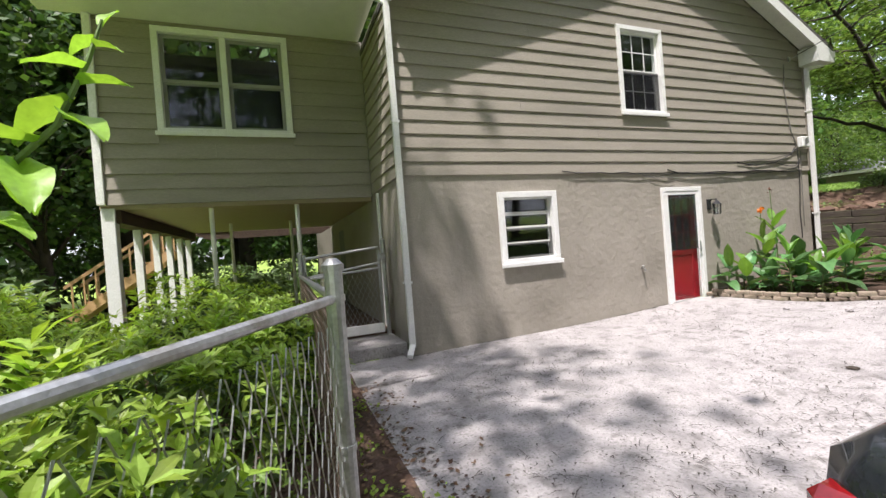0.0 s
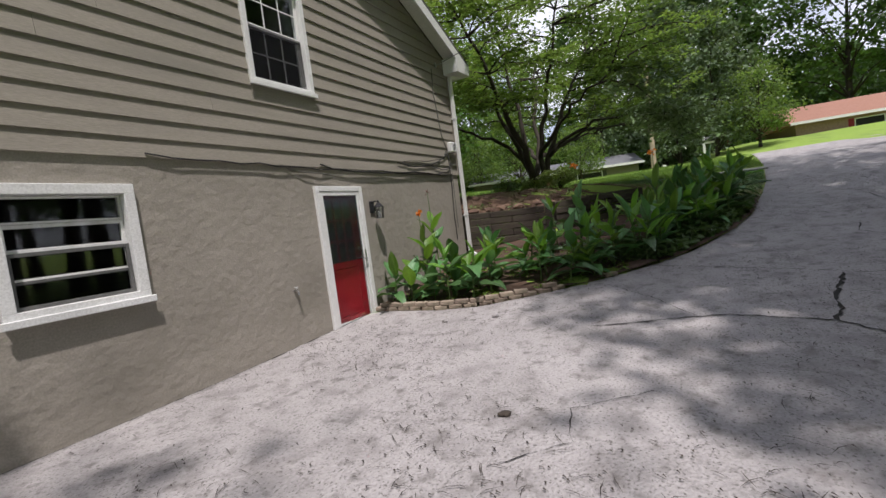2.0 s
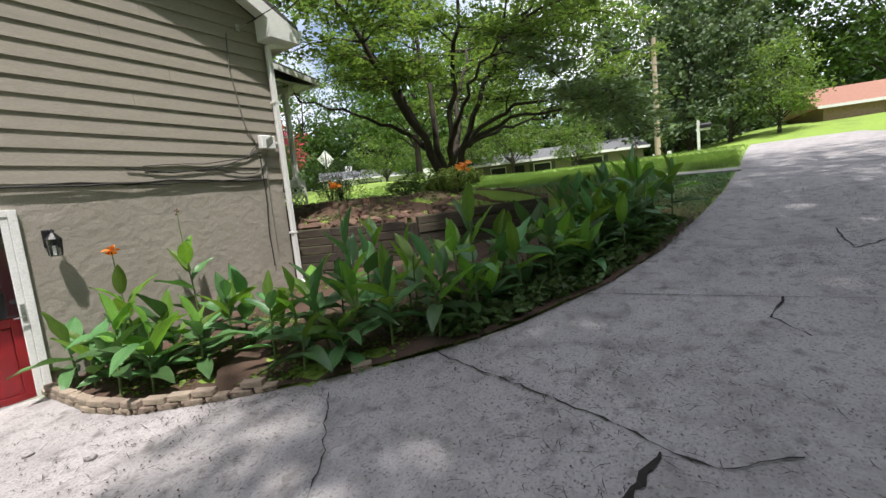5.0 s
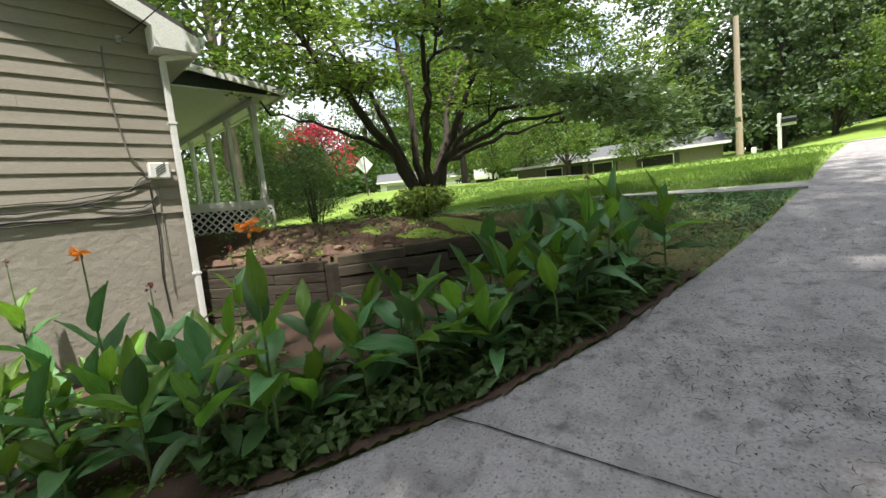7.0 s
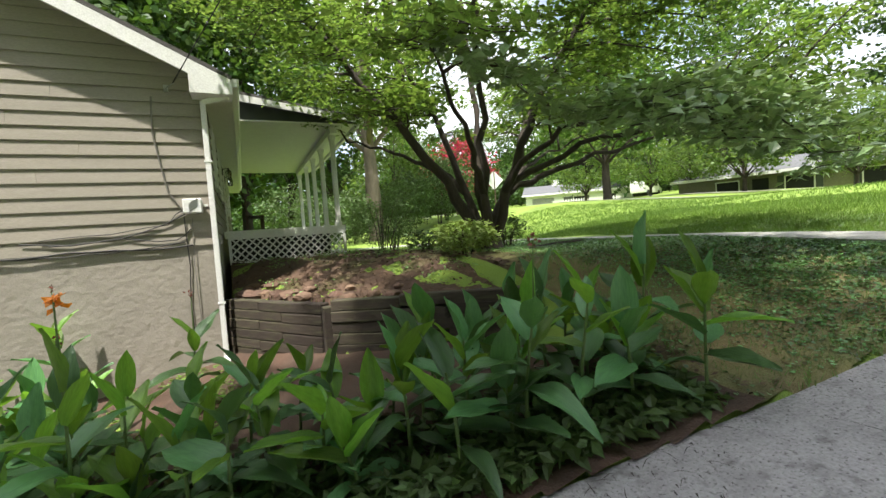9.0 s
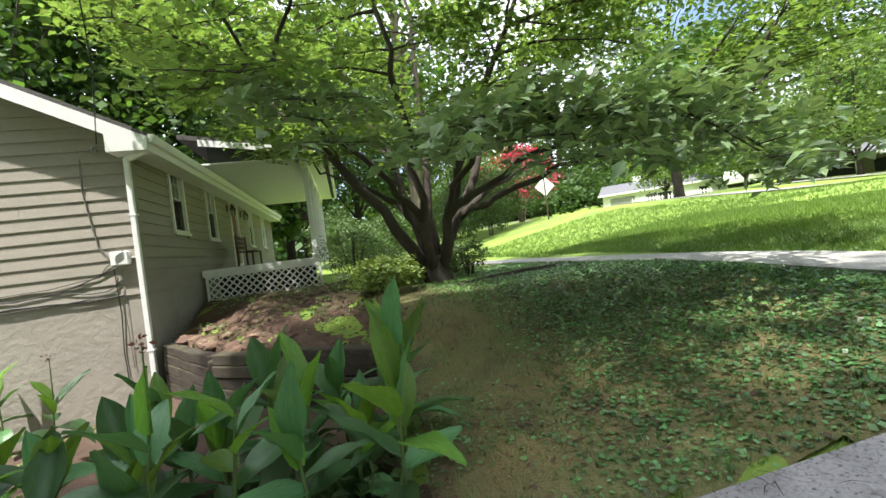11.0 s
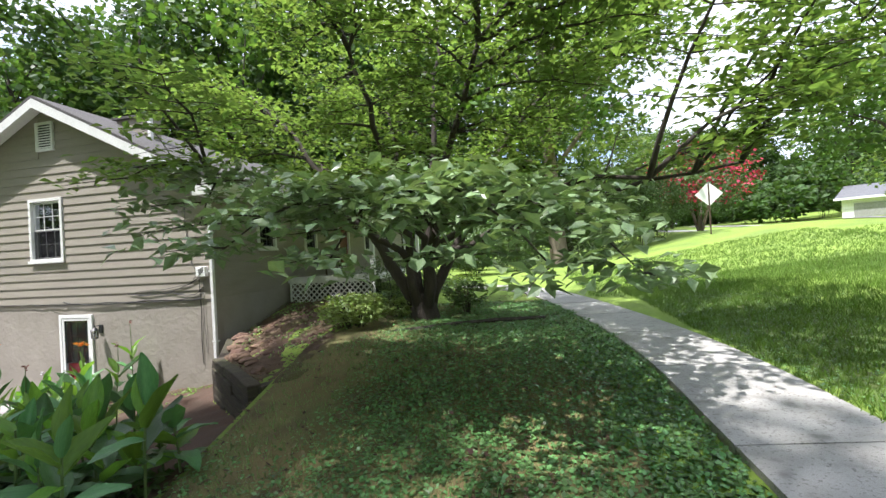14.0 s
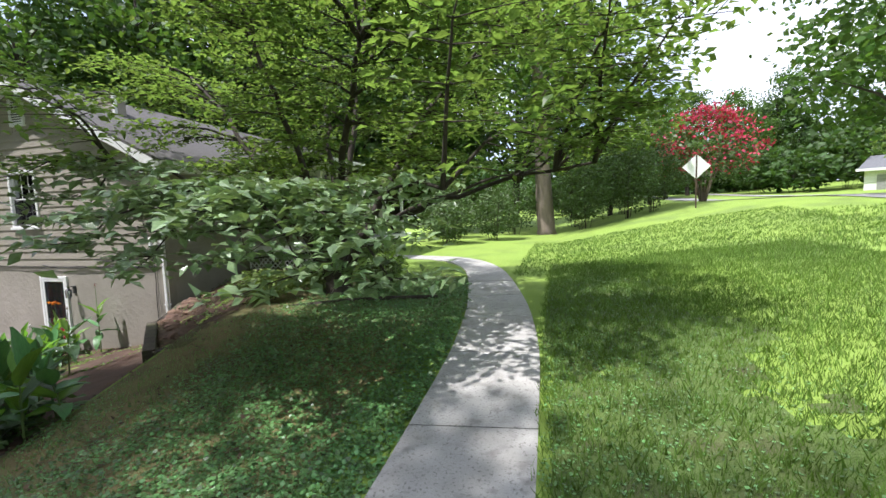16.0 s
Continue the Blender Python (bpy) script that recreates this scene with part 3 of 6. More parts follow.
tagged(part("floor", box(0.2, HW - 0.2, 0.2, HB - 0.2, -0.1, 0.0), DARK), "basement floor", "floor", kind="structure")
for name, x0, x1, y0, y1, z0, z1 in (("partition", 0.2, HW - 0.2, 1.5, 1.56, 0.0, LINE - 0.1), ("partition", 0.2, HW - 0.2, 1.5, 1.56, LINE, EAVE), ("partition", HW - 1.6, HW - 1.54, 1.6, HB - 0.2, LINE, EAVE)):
    tagged(part(name, box(x0, x1, y0, y1, z0, z1), DARK), "near-black wall added behind the windows so rooms look unlit", "wall", kind="structure")
tagged(part("door_3", box(-0.0, 0.12, 5.6, 6.5, 0.1, 2.1), BLACK), "dark closed door in the side wall", "door", kind="structure")
tagged(part("corner_trim", box(-0.045, -0.002, -0.045, 0.07, 0.0, EAVE), SIDING), "painted corner board", "trim", kind="structure")
tagged(part("corner_trim", box(HW + 0.0005, HW + 0.045, -0.045, 0.07, LINE, EAVE), SIDING), "painted corner board", "trim", kind="structure")

# the main roof with its rakes, soffit and eaves
OV, RK = 0.45, 0.37
sl = (RIDGE - EAVE) / (HW - RIDGE_X)
ET = RIDGE + 0.08 - (HW + OV - RIDGE_X) * sl      # underside of the roof at the eave
roof = thing("roof", 0, 0, 0, "dark shingle gable roof with white rake boards", "roof", kind="structure")


def slope_pts(x0, x1, lift, thick):
    z = lambda x: RIDGE + 0.02 - abs(x - RIDGE_X) * sl + lift
    return [(x0, z(x0)), (x1, z(x1)), (x1, z(x1) + thick), (x0, z(x0) + thick)]


part("roof_slope", prism(slope_pts(RIDGE_X, HW + OV, 0.06, 0.07), "y", -RK - 0.02, HB + 0.4), ROOF, roof)
part("roof_slope", prism(slope_pts(-0.04, RIDGE_X, 0.06, 0.07), "y", -RK - 0.02, HB + 0.4), ROOF, roof)
for a, b in ((RIDGE_X, HW + OV), (-0.04, RIDGE_X)):
    part("rake_board", prism(slope_pts(a, b, -0.16, 0.218), "y", -RK - 0.02, -RK + 0.015), WHITE, roof)
    part("rake_soffit", prism(slope_pts(a, b, -0.02, 0.03), "y", -RK + 0.0151, -0.036), SOFFIT, roof)
part("eave_soffit", box(HW + 0.036, HW + OV - 0.03, -RK + 0.016, HB, ET - 0.2, ET - 0.175), SOFFIT, roof)
part("eave_return", prism([(HW - 0.12, ET - 0.215), (HW + OV - 0.001, ET - 0.215), (HW + OV - 0.001, ET - 0.16), (HW - 0.12, ET - 0.16 + (OV + 0.12) * sl)], "y", -RK - 0.026, -0.036), WHITE, roof, "white boxed eave return")
part("fascia", box(HW + OV - 0.028, HW + OV, -RK + 0.016, HB, ET - 0.21, ET + 0.0), WHITE, roof)
part("gutter", prism([(HW + OV + 0.001, ET - 0.1), (HW + OV + 0.07, ET - 0.09), (HW + OV + 0.1, ET + 0.03), (HW + OV + 0.001, ET + 0.03)], "y", -RK, HB), WHITE, roof)

# the upper part of the house behind the ridge
dm = thing("dormer", 0, 0, 0, "taupe sided upper storey rising behind the roof", "dormer", kind="structure")
part("wall", box(5.3, 6.38, 1.3, 1.6, 5.9, 7.25), SIDING, dm)
for i in range(6):
    z = 5.9 + i * 0.22
    raw("board", [(5.3, 1.266, z), (6.3, 1.266, z), (6.3, 1.288, z + 0.22), (5.3, 1.288, z + 0.22), (5.3, 1.3, z), (6.3, 1.3, z)], [(0, 1, 2, 3), (1, 0, 4, 5)], SIDING, dm)
part("corner_board", box(6.3, 6.4, 1.255, 1.33, 5.9, 7.25), WHITE, dm)
part("roof", prism([(5.2, 7.255), (6.45, 7.255), (6.45, 7.29), (5.2, 7.33)], "y", 1.22, 1.7), ROOF, dm)

# the deck room on posts beside the gable
WING = pose(-3.9, 1.8, 0)
WW = (0.72, 2.64, 3.49, 5.12)
wg = solid_wall("wall_wing", 3.9, 2.46, 5.2, [WW], SIDING, WING, "taupe painted lap siding wall of the raised room")
siding(wg, 3.868, 2.44, 5.2, [WW], lap=0.225)
window("window_7", WING, *WW, "twin", "white framed twin window with dark panes in the raised room")
tagged(part("corner_trim", box(-4.0, -3.9, 1.74, 1.86, 2.44, 5.2, 0.004), WHITE), "white corner board of the raised room", "trim", kind="structure")
tagged(part("wall_wing_side", box(-3.9, -3.75, 2.0, 8.0, 2.46, 5.2), SIDING), "taupe side wall of the raised room", "wall", kind="structure")
# black wall added behind the glass to shut out the sky beyond
tagged(part("wing_partition", box(-3.7, -0.05, 2.9, 2.96, 2.46, 5.2), DARK), "near-black wall added so the raised room looks unlit", "wall", kind="structure")
tagged(part("wing_ceiling", box(-4.0, -0.02, 1.85, 8.0, 2.38, 2.455), WOODCEIL), "tan painted ceiling over the open patio", "ceiling", kind="structure")
tagged(part("wing_soffit", box(-4.5, -0.05, 0.32, 1.8, 5.2, 5.24), SOFFIT), "white painted soffit under the eave", "soffit", kind="structure")
rf = thing("wing_roof", 0, 0, 0, "dark shingle roof over the raised room", "roof", kind="structure")
part("roof_slope", prism([(0.22, 5.26), (4.5, 6.9), (4.5, 7.0), (0.22, 5.36)], "x", -4.6, -0.7), ROOF, rf)
part("fascia", box(-4.55, -0.65, 0.25, 0.31, 5.15, 5.34), WHITE, rf)
part("gutter", prism([(0.248, 5.2), (0.14, 5.22), (0.12, 5.34), (0.248, 5.34)], "x", -4.55, -0.3), WHITE, rf)
tagged(part("beam", box(-4.0, -3.75, 1.86, 8.0, 2.18, 2.379, 0.005), BEAM), "dark brown beam over the deck posts", "beam")

# downspouts
def downspout(x, y, z0, z1, kick, lean, label):
    d = thing("downspout", x, y, 0, label, "downspout")
    k = 0.04
    for (ax, ay, az), (bx, by, bz) in (((0, 0, z0 + 0.12), (0, 0, z1)), ((0, 0, z1 - 0.02), lean), ((0, 0, z0 + 0.16), kick)):
        bm = bmesh.new()
        a, b = Vector((ax, ay, az)), Vector((bx, by, bz))
        dv = (b - a).normalized()
        s = Vector((1, 0, 0)) if abs(dv.x) < 0.6 else Vector((0, 0, 1))
        u = dv.cross(s).normalized() * k * 0.9
        s = u.cross(dv).normalized() * k
        va = [bm.verts.new(a + i * s + j * u) for i, j in ((-1, -1), (1, -1), (1, 1), (-1, 1))]
        vb = [bm.verts.new(b + i * s + j * u) for i, j in ((-1, -1), (1, -1), (1, 1), (-1, 1))]
        for i in range(4):
            bm.faces.new((va[i], va[(i + 1) % 4], vb[(i + 1) % 4], vb[i]))
        bm.faces.new(va)
        bm.faces.new(vb)
        bmesh.ops.recalc_face_normals(bm, faces=bm.faces)
        bmesh.ops.bevel(bm, geom=list(bm.edges), offset=0.008, segments=2, affect="EDGES")
        part("pipe" if az != z1 - 0.02 else "elbow", bm, WHITE, d, smooth=False)
    for z in (z0 + 1.0, z0 + 3.2):
        part("strap", box(-0.055, 0.055, -0.042, 0.06, z, z + 0.03), WHITE, d)
    return d


downspout(-0.04, -0.1, 0.0, 4.85, (-0.1, -0.16, 0.04), (-0.35, 0.25, 5.22), "white square downspout at the stucco corner")
downspout(HW + 0.02, -0.1, 0.55, 4.68, (0.02, -0.2, 0.57), (0.36, -0.12, 4.74), "white square downspout at the front corner")

# ---- trees and shrubs ----
rng = np.random.default_rng(7)


def leaves_mesh(name, centres, size, mat, parent, seed, spread=0.0, droop=0.0, flat=0.0, aspect=0.55, label="", fold=0.18, four=True):
    """Many separate leaves, each a small folded blade. flat: 1 lays them level, 0 turns them any way."""
    r = np.random.default_rng(seed)
    c = np.asarray(centres, float)
    n = len(c)
    c = c + r.normal(0, 1, (n, 3)) * spread
    nrm = r.normal(0, 1, (n, 3)) * (1 - flat) + np.array((0, 0, 1.0)) * (0.4 + 1.2 * flat)
    nrm /= np.linalg.norm(nrm, axis=1)[:, None]
    d = r.normal(0, 1, (n, 3))
    d[:, 2] = d[:, 2] * 0.3 - droop
    d -= (d * nrm).sum(1)[:, None] * nrm
    d /= np.linalg.norm(d, axis=1)[:, None] + 1e-9
    s = np.cross(d, nrm)
    L = (size * r.uniform(0.65, 1.25, n))[:, None]
    W = L * aspect * 0.5
    if four:
        pts = np.stack([c, c + d * L * 0.45 + s * W + nrm * L * fold * 0.4, c + d * L - nrm * L * 0.12, c + d * L * 0.45 - s * W + nrm * L * fold * 0.4, c + d * L * 0.5 - nrm * L * 0.02], 1).reshape(-1, 3)
        b = (np.arange(n) * 5)[:, None]
        f = np.stack([b + np.array((0, 4, 1)), b + np.array((1, 4, 2)), b + np.array((2, 4, 3)), b + np.array((3, 4, 0))], 1).reshape(-1, 3)
    else:
        pts = np.stack([c, c + d * L * 0.45 + s * W, c + d * L, c + d * L * 0.45 - s * W], 1).reshape(-1, 3)
        b = (np.arange(n) * 4)[:, None]
        f = (b + np.array((0, 1, 2, 3)))
    return raw(name, pts.tolist(), f.tolist(), mat, parent, label)


def limb_path(p, d, length, rise, wob, n=7, r=random):
    """A crooked limb: start, direction, length, and how it bends up (or down) as it goes."""
    pts, p, d = [Vector(p)], Vector(p), Vector(d).normalized()
    for i in range(n):
        d = (d + Vector((r.uniform(-wob, wob), r.uniform(-wob, wob), rise / n + r.uniform(-wob, wob) * 0.6))).normalized()
        p = p + d * (length / n)
        pts.append(p.copy())
    return pts


def taper(r0, r1, n):
    return [r0 + (r1 - r0) * (i / (n - 1)) ** 0.8 for i in range(n)]


def bend(a, m, b, n, wob, r):
    """A limb from a to b, drawn towards m on the way."""
    a, m, b = Vector(a), Vector(m), Vector(b)
    out = []
    for i in range(n + 1):
        u = i / n
        w = wob * (0 if i in (0, n) else 1)
        out.append(a * (1 - u) ** 2 + m * 2 * u * (1 - u) + b * u * u + Vector((r.uniform(-w, w), r.uniform(-w, w), r.uniform(-w, w))))
    return out


def dogwood():
    r = random.Random(11)
    g = np.random.default_rng(3)
    t = thing("dogwood_tree", 14.0, -0.35, 1.92, "spreading multi-stemmed dogwood with layered green leaves", "tree")
    bm = bmesh.new()
    put_tube(bm, [(0, 0, -0.25), (0, 0, 0.0), (0.02, 0.01, 0.12), (0.0, 0.0, 0.3), (-0.02, 0.02, 0.55)], [0.46, 0.35, 0.28, 0.25, 0.17], 12)
    limbs = []
    # rising stems: direction, reach, height, thickness
    for az, reach, top, thick in ((172, 3.9, 5.0, 0.135), (240, 1.7, 5.6, 0.10), (312, 2.6, 5.2, 0.115), (12, 3.3, 5.2, 0.12), (75, 1.3, 6.4, 0.11), (122, 2.6, 5.4, 0.10)):
        c, s = math.cos(radians(az)), math.sin(radians(az))
        path = bend((0.12 * c, 0.12 * s, 0.25), (0.36 * reach * c, 0.36 * reach * s, 0.55 * top), (reach * c, reach * s, top), 12, 0.085, r)
        put_tube(bm, path, taper(thick, 0.022, len(path)), 8)
        limbs.append(path)
    # low boughs that arch out level
    for m, e, thick in (((1.6, -0.3, 1.9), (4.9, -1.2, 2.3), 0.085), ((1.2, -1.0, 2.3), (3.2, -3.3, 1.9), 0.08), ((0.3, -1.4, 2.4), (0.7, -3.5, 1.9), 0.075), ((-1.0, -1.1, 2.2), (-2.2, -2.7, 2.6), 0.075), ((1.5, 0.9, 2.0), (4.0, 2.2, 2.6), 0.08), ((-0.9, 1.2, 2.3), (-1.9, 3.1, 2.8), 0.075)):
        fork = min((p[2] for p in limbs[:6]), key=lambda q: (q.xy - Vector(m[:2])).length)
        path = bend(fork, m, e, 11, 0.07, r)
        put_tube(bm, path, taper(thick, 0.02, len(path)), 7)
        limbs.append(path)
    # sprays at named places (low, broad-leaved ones first), then sprays all round the stems
    sprays = [(2.9, -4.15, 1.05, 2), (2.2, -4.5, 1.15, 2), (1.4, -4.2, 1.25, 2), (0.4, -4.4, 1.3, 2), (-0.7, -4.3, 1.45, 2), (2.4, -3.1, 1.6, 2), (1.0, -3.3, 1.7, 2), (-1.5, -3.7, 1.75, 2), (-0.2, -3.4, 1.75, 2),
              (-2.7, -3.1, 2.5, 1), (-2.2, -3.9, 2.3, 1), (4.4, -3.6, 2.6, 1), (4.6, -1.6, 2.5, 1), (-1.4, -4.2, 3.2, 1), (5.7, -0.3, 2.9, 1), (5.6, -1.8, 3.3, 1), (5.3, -2.4, 2.8, 1), (4.8, -2.9, 3.1, 1), (5.7, -2.9, 3.6, 1), (4.9, -3.4, 3.7, 1), (3.6, -2.4, 3.9, 0), (4.4, -2.0, 4.4, 0), (3.4, -3.2, 4.4, 0), (4.6, -0.6, 5.0, 0), (3.0, -1.6, 5.2, 0), (2.4, -3.0, 5.4, 0), (2.7, -2.2, 3.3, 0), (2.9, -1.2, 3.9, 0), (2.2, -1.8, 4.4, 0), (4.2, -3.0, 5.0, 0), (3.6, 0.4, 5.6, 0), (5.6, 0.2, 4.6, 0), (5.4, 1.2, 3.1, 1), (3.7, -4.4, 3.4, 1),
              (5.8, -0.9, 3.9, 0), (5.2, -2.6, 4.2, 0), (5.0, 0.8, 4.4, 0), (4.0, -4.2, 4.2, 0), (1.8, -4.9, 4.4, 0), (-0.6, -4.6, 4.6, 0), (-2.8, -3.6, 3.8, 0), (-4.2, -1.6, 4.0, 0), (-4.6, 0.2, 4.4, 0), (-4.0, 1.8, 4.3, 0), (-2.4, 3.6, 4.2, 0), (0.2, 4.6, 4.0, 0), (2.4, 4.0, 4.2, 0), (4.2, 2.6, 4.0, 0)]
    for path in limbs[:6]:
        for i in range(5, 13):
            for sgn in (-1, 1):
                if r.random() < 0.1:
                    continue
                d = (path[min(i + 1, 12)] - path[i - 1]).normalized()
                side = Vector((-d.y, d.x, 0)).normalized() * sgn
                q = path[i] + (side * r.uniform(0.7, 1.0) + Vector((d.x, d.y, 0)) * r.uniform(0.3, 1.0)) * r.uniform(1.0, 1.9)
                sprays.append((q.x, q.y, q.z + r.uniform(-0.1, 0.35), 0))
        q = path[-1]
        sprays.append((q.x * 1.35, q.y * 1.35, q.z + 0.35, 0))
    leafy = {0: [], 2: []}
    for tx, ty, tz, low in sprays:
        tip = Vector((tx, ty, tz))
        far = math.hypot(tx, ty)
        a = min((q for p in limbs for q in p[3:] if q.xy.length < 0.86 * far and q.z < tz + 0.9), key=lambda q: (q - tip).length + 0.6 * abs(q.z - tz), default=limbs[4][4])
        run = (tip - a).length
        m = a.lerp(tip, 0.5) + Vector((0, 0, (0.16, 0.2, 0.32)[low] * run))
        n = max(4, int(run / 0.28))
        path = bend(a, m, tip, n, 0.04, r)
        put_tube(bm, path, taper(0.012 + 0.011 * run, 0.006, len(path)), 6)
        for i in range(max(1, n // 3), n + 1):
            base, dirn = path[i], (path[min(i + 1, n)] - path[i - 1]).normalized()
            for sgn in (-1, 1):
                side = Vector((-dirn.y, dirn.x, 0)).normalized() * sgn
                d = dirn * r.uniform(0.4, 0.9) + side
                d.z = r.uniform(-0.08, 0.10)
                ln = r.uniform(0.45, 0.95) * (1.2 - 0.5 * i / n)
                fork = limb_path(base, d, ln, -0.15, 0.10, 3, r)
                put_tube(bm, fork, taper(0.010, 0.003, len(fork)), 4)
                for q in fork[1:]:
                    k = int(r.uniform(13, 21)) if low == 2 else int(r.uniform(6, 11))
                    e = g.normal(0, 1, (k, 3)) * np.array((0.16, 0.16, 0.045 if low == 2 else 0.03))
                    leafy[2 if low == 2 else 0].append(np.array(q) + e + np.array((0, 0, 0.02)))
    part("trunk", bm, BARK, t, "dark rough bark, many limbs", smooth=True)
    leaves_mesh("crown", np.concatenate(leafy[0]), 0.14, LEAF, t, 5, droop=0.5, flat=0.68, aspect=0.58, label="layered oval leaves on level sprays")
    # the broad low leaves use the paler, sky-lit colour
    leaves_mesh("low_foliage", np.concatenate(leafy[2]), 0.16, LEAF_SKYLIT, t, 6, droop=0.55, flat=0.6, aspect=0.6, label="low shelf of broad leaves, paled to grey-green as if skylit")
    return t


def crown_points(r, h0, h1, rad, clumps, per, shape):
    """Leaf places: many loose clumps within an uneven outline, with gaps between them."""
    cs, heads = [], []
    for k in range(clumps):
        u = r.uniform(0, 1)
        if shape == "cone":
            ring = (1 - u) ** 0.8 * rad + 0.3
        elif shape == "tall":
            ring = rad * (0.55 + 0.45 * math.sin(math.pi * min(1, u * 1.15)))
        else:
            ring = rad * math.sqrt(max(0.05, 1 - (2 * u - 0.8) ** 2 / 1.5))
        a = r.uniform(0, 2 * math.pi)
        q = ring * math.sqrt(r.uniform(0.15, 1.0)) * r.uniform(0.8, 1.15)
        c = np.array((q * math.cos(a), q * math.sin(a), h0 + (h1 - h0) * u))
        heads.append(c)
        s = rad * r.uniform(0.09, 0.19)
        cs.append(c + r.normal(0, 1, (per, 3)) * np.array((s, s, s * 0.6)))
    return np.concatenate(cs), heads


def make_tree(seed, h, trunk_r, rad, base, clumps, per, leaf, mat, bark, shape="round", label="", name="tree", limbs=14):
    r = np.random.default_rng(seed)
    pr = random.Random(seed)
    t = thing(name, 0, 0, -60, label, "tree")
    pts, heads = crown_points(r, base, h, rad, clumps, per, shape)
    bm = bmesh.new()
    path = limb_path((0, 0, -0.4), (0, 0, 1), h * 0.86, 0.3, 0.05, 8, pr)
    put_tube(bm, [path[0], path[0] + Vector((0, 0, 0.7))] + path[1:], [trunk_r * 1.5, trunk_r * 1.05] + taper(trunk_r, trunk_r * 0.15, len(path) - 1), 10)
    for q in heads[:limbs]:
        z0 = max(base * 0.75, q[2] - abs(pr.uniform(0.6, 1.4)) * math.hypot(q[0], q[1]))
        k = min(len(path) - 1, max(0, z0 / (h * 0.86) * 8))
        p0 = path[int(k)].lerp(path[min(int(k) + 1, len(path) - 1)], k - int(k))
        mid = (p0 + Vector(q)) / 2 + Vector((0, 0, 0.12 * (Vector(q) - p0).length))
        rr = trunk_r * (1 - z0 / h) * 0.45
        put_tube(bm, [p0, mid, Vector(q)], (rr, rr * 0.6, rr * 0.2), 6)
    part("trunk", bm, bark, t, smooth=True)
    leaves_mesh("crown", pts, leaf, mat, t, seed + 1, flat=0.25, droop=0.2, aspect=0.7, four=False)
    return t


def plant(src, x, y, scale=1.0, rz=0.0, z=None, tall=1.0, label="", group=""):
    m = pose(x, y, height(x, y) if z is None else z, 0, 0, rz) @ Matrix.Diagonal((scale, scale, scale * tall, 1))
    ob = copy_thing(src, m)
    tagged(ob, label, "", group)
    return ob


def clear(src):
    for o in (*src.children_recursive, src):
        bpy.data.objects.remove(o)


dogwood()
OAK = make_tree(21, 17, 0.3, 5.2, 4.0, 150, 44, 0.42, LEAF_MID, BARK, label="tall broadleaf tree with dense green crown", limbs=22)
OAK2 = make_tree(22, 19, 0.33, 4.8, 5.0, 150, 44, 0.42, LEAF_DARK, BARK, "tall", label="tall dark green woodland tree", limbs=22)
PINE = make_tree(23, 15, 0.22, 3.4, 1.0, 150, 44, 0.40, LEAF_PINE, BARK, "cone", label="grey-green conical evergreen tree", limbs=10)
BRIGHT = make_tree(24, 11, 0.2, 4.4, 2.2, 130, 44, 0.34, LEAF, BARK, label="light green spreading garden tree", limbs=20)

SPARSE = make_tree(25, 18, 0.28, 4.8, 6.0, 62, 44, 0.40, LEAF_MID, BARK, label="tall thin-crowned green shade tree", limbs=20)

# woods behind the house
random.seed(4)
for x, y, s, k in ((-14, 14, 1.0, 0), (-9, 19, 1.1, 1), (-18, 8, 0.95, 1), (-20, 18, 1.2, 0), (-4, 24, 1.2, 1), (2, 27, 1.15, 0), (8, 30, 1.2, 1), (-26, 13, 1.2, 1), (-12, 30, 1.3, 1), (-24, 26, 1.3, 0), (-13, 6, 0.7, 0),
                   (14, 36, 1.2, 1), (-30, 4, 1.2, 0), (4, 19, 1.05, 1), (-34, 20, 1.3, 1), (-19, 0, 0.85, 1), (-8, 10.5, 0.6, 1), (-3, 17, 1.25, 0), (-7, 15, 1.15, 1), (1, 21, 1.3, 1), (6, 23, 1.2, 0), (-11, 11, 1.0, 1), (-15, 20, 1.3, 0), (10, 24, 1.0, 1)):
    plant((OAK, OAK2)[k], x, y, s, random.uniform(0, 360), group="woods behind the house")
# trees along the far side of the lawn and past the street
for x, y, s, k in ((22.5, 30, 0.9, 3), (27, 38, 0.58, 0), (20, 42, 1.2, 1), (31, 50, 0.72, 0), (36, 60, 0.75, 1), (44, 66, 0.85, 0), (52, 70, 0.9, 1), (60, 62, 1.3, 0), (64, 50, 1.3, 1), (60, 36, 1.2, 0), (66, 26, 1.3, 1),
                   (61, 18, 1.1, 0), (64, 8, 1.2, 1), (60, 0, 1.1, 0), (48, 23, 0.75, 3), (43, 27, 0.8, 3), (41, 10, 0.7, 3), (43.5, 15.5, 0.55, 3), (42.0, 4.5, 0.5, 3), (45.5, -9.5, 0.6, 3), (70, -8, 1.4, 1), (76, -14, 1.4, 1), (74, -22, 1.4, 0), (68, -28, 1.4, 1), (84, -4, 1.5, 0), (64, -36, 1.4, 1)):
    plant((OAK, OAK2, PINE, BRIGHT)[k], x, y, s, random.uniform(0, 360), group="trees past the street")
for x, y, s in ((50, -3.5, 1.05), (46.5, -6.5, 0.8), (54, -2, 1.2), (58, -7, 1.3), (53, 4, 0.9)):
    plant(PINE, x, y, s, random.uniform(0, 360), group="evergreens past the street")
# street tree that hangs into view over the far lawn
plant(OAK, 33.5, 15.0, 0.95, 40, group="trees past the street", label="big leafy street tree hanging over the road")
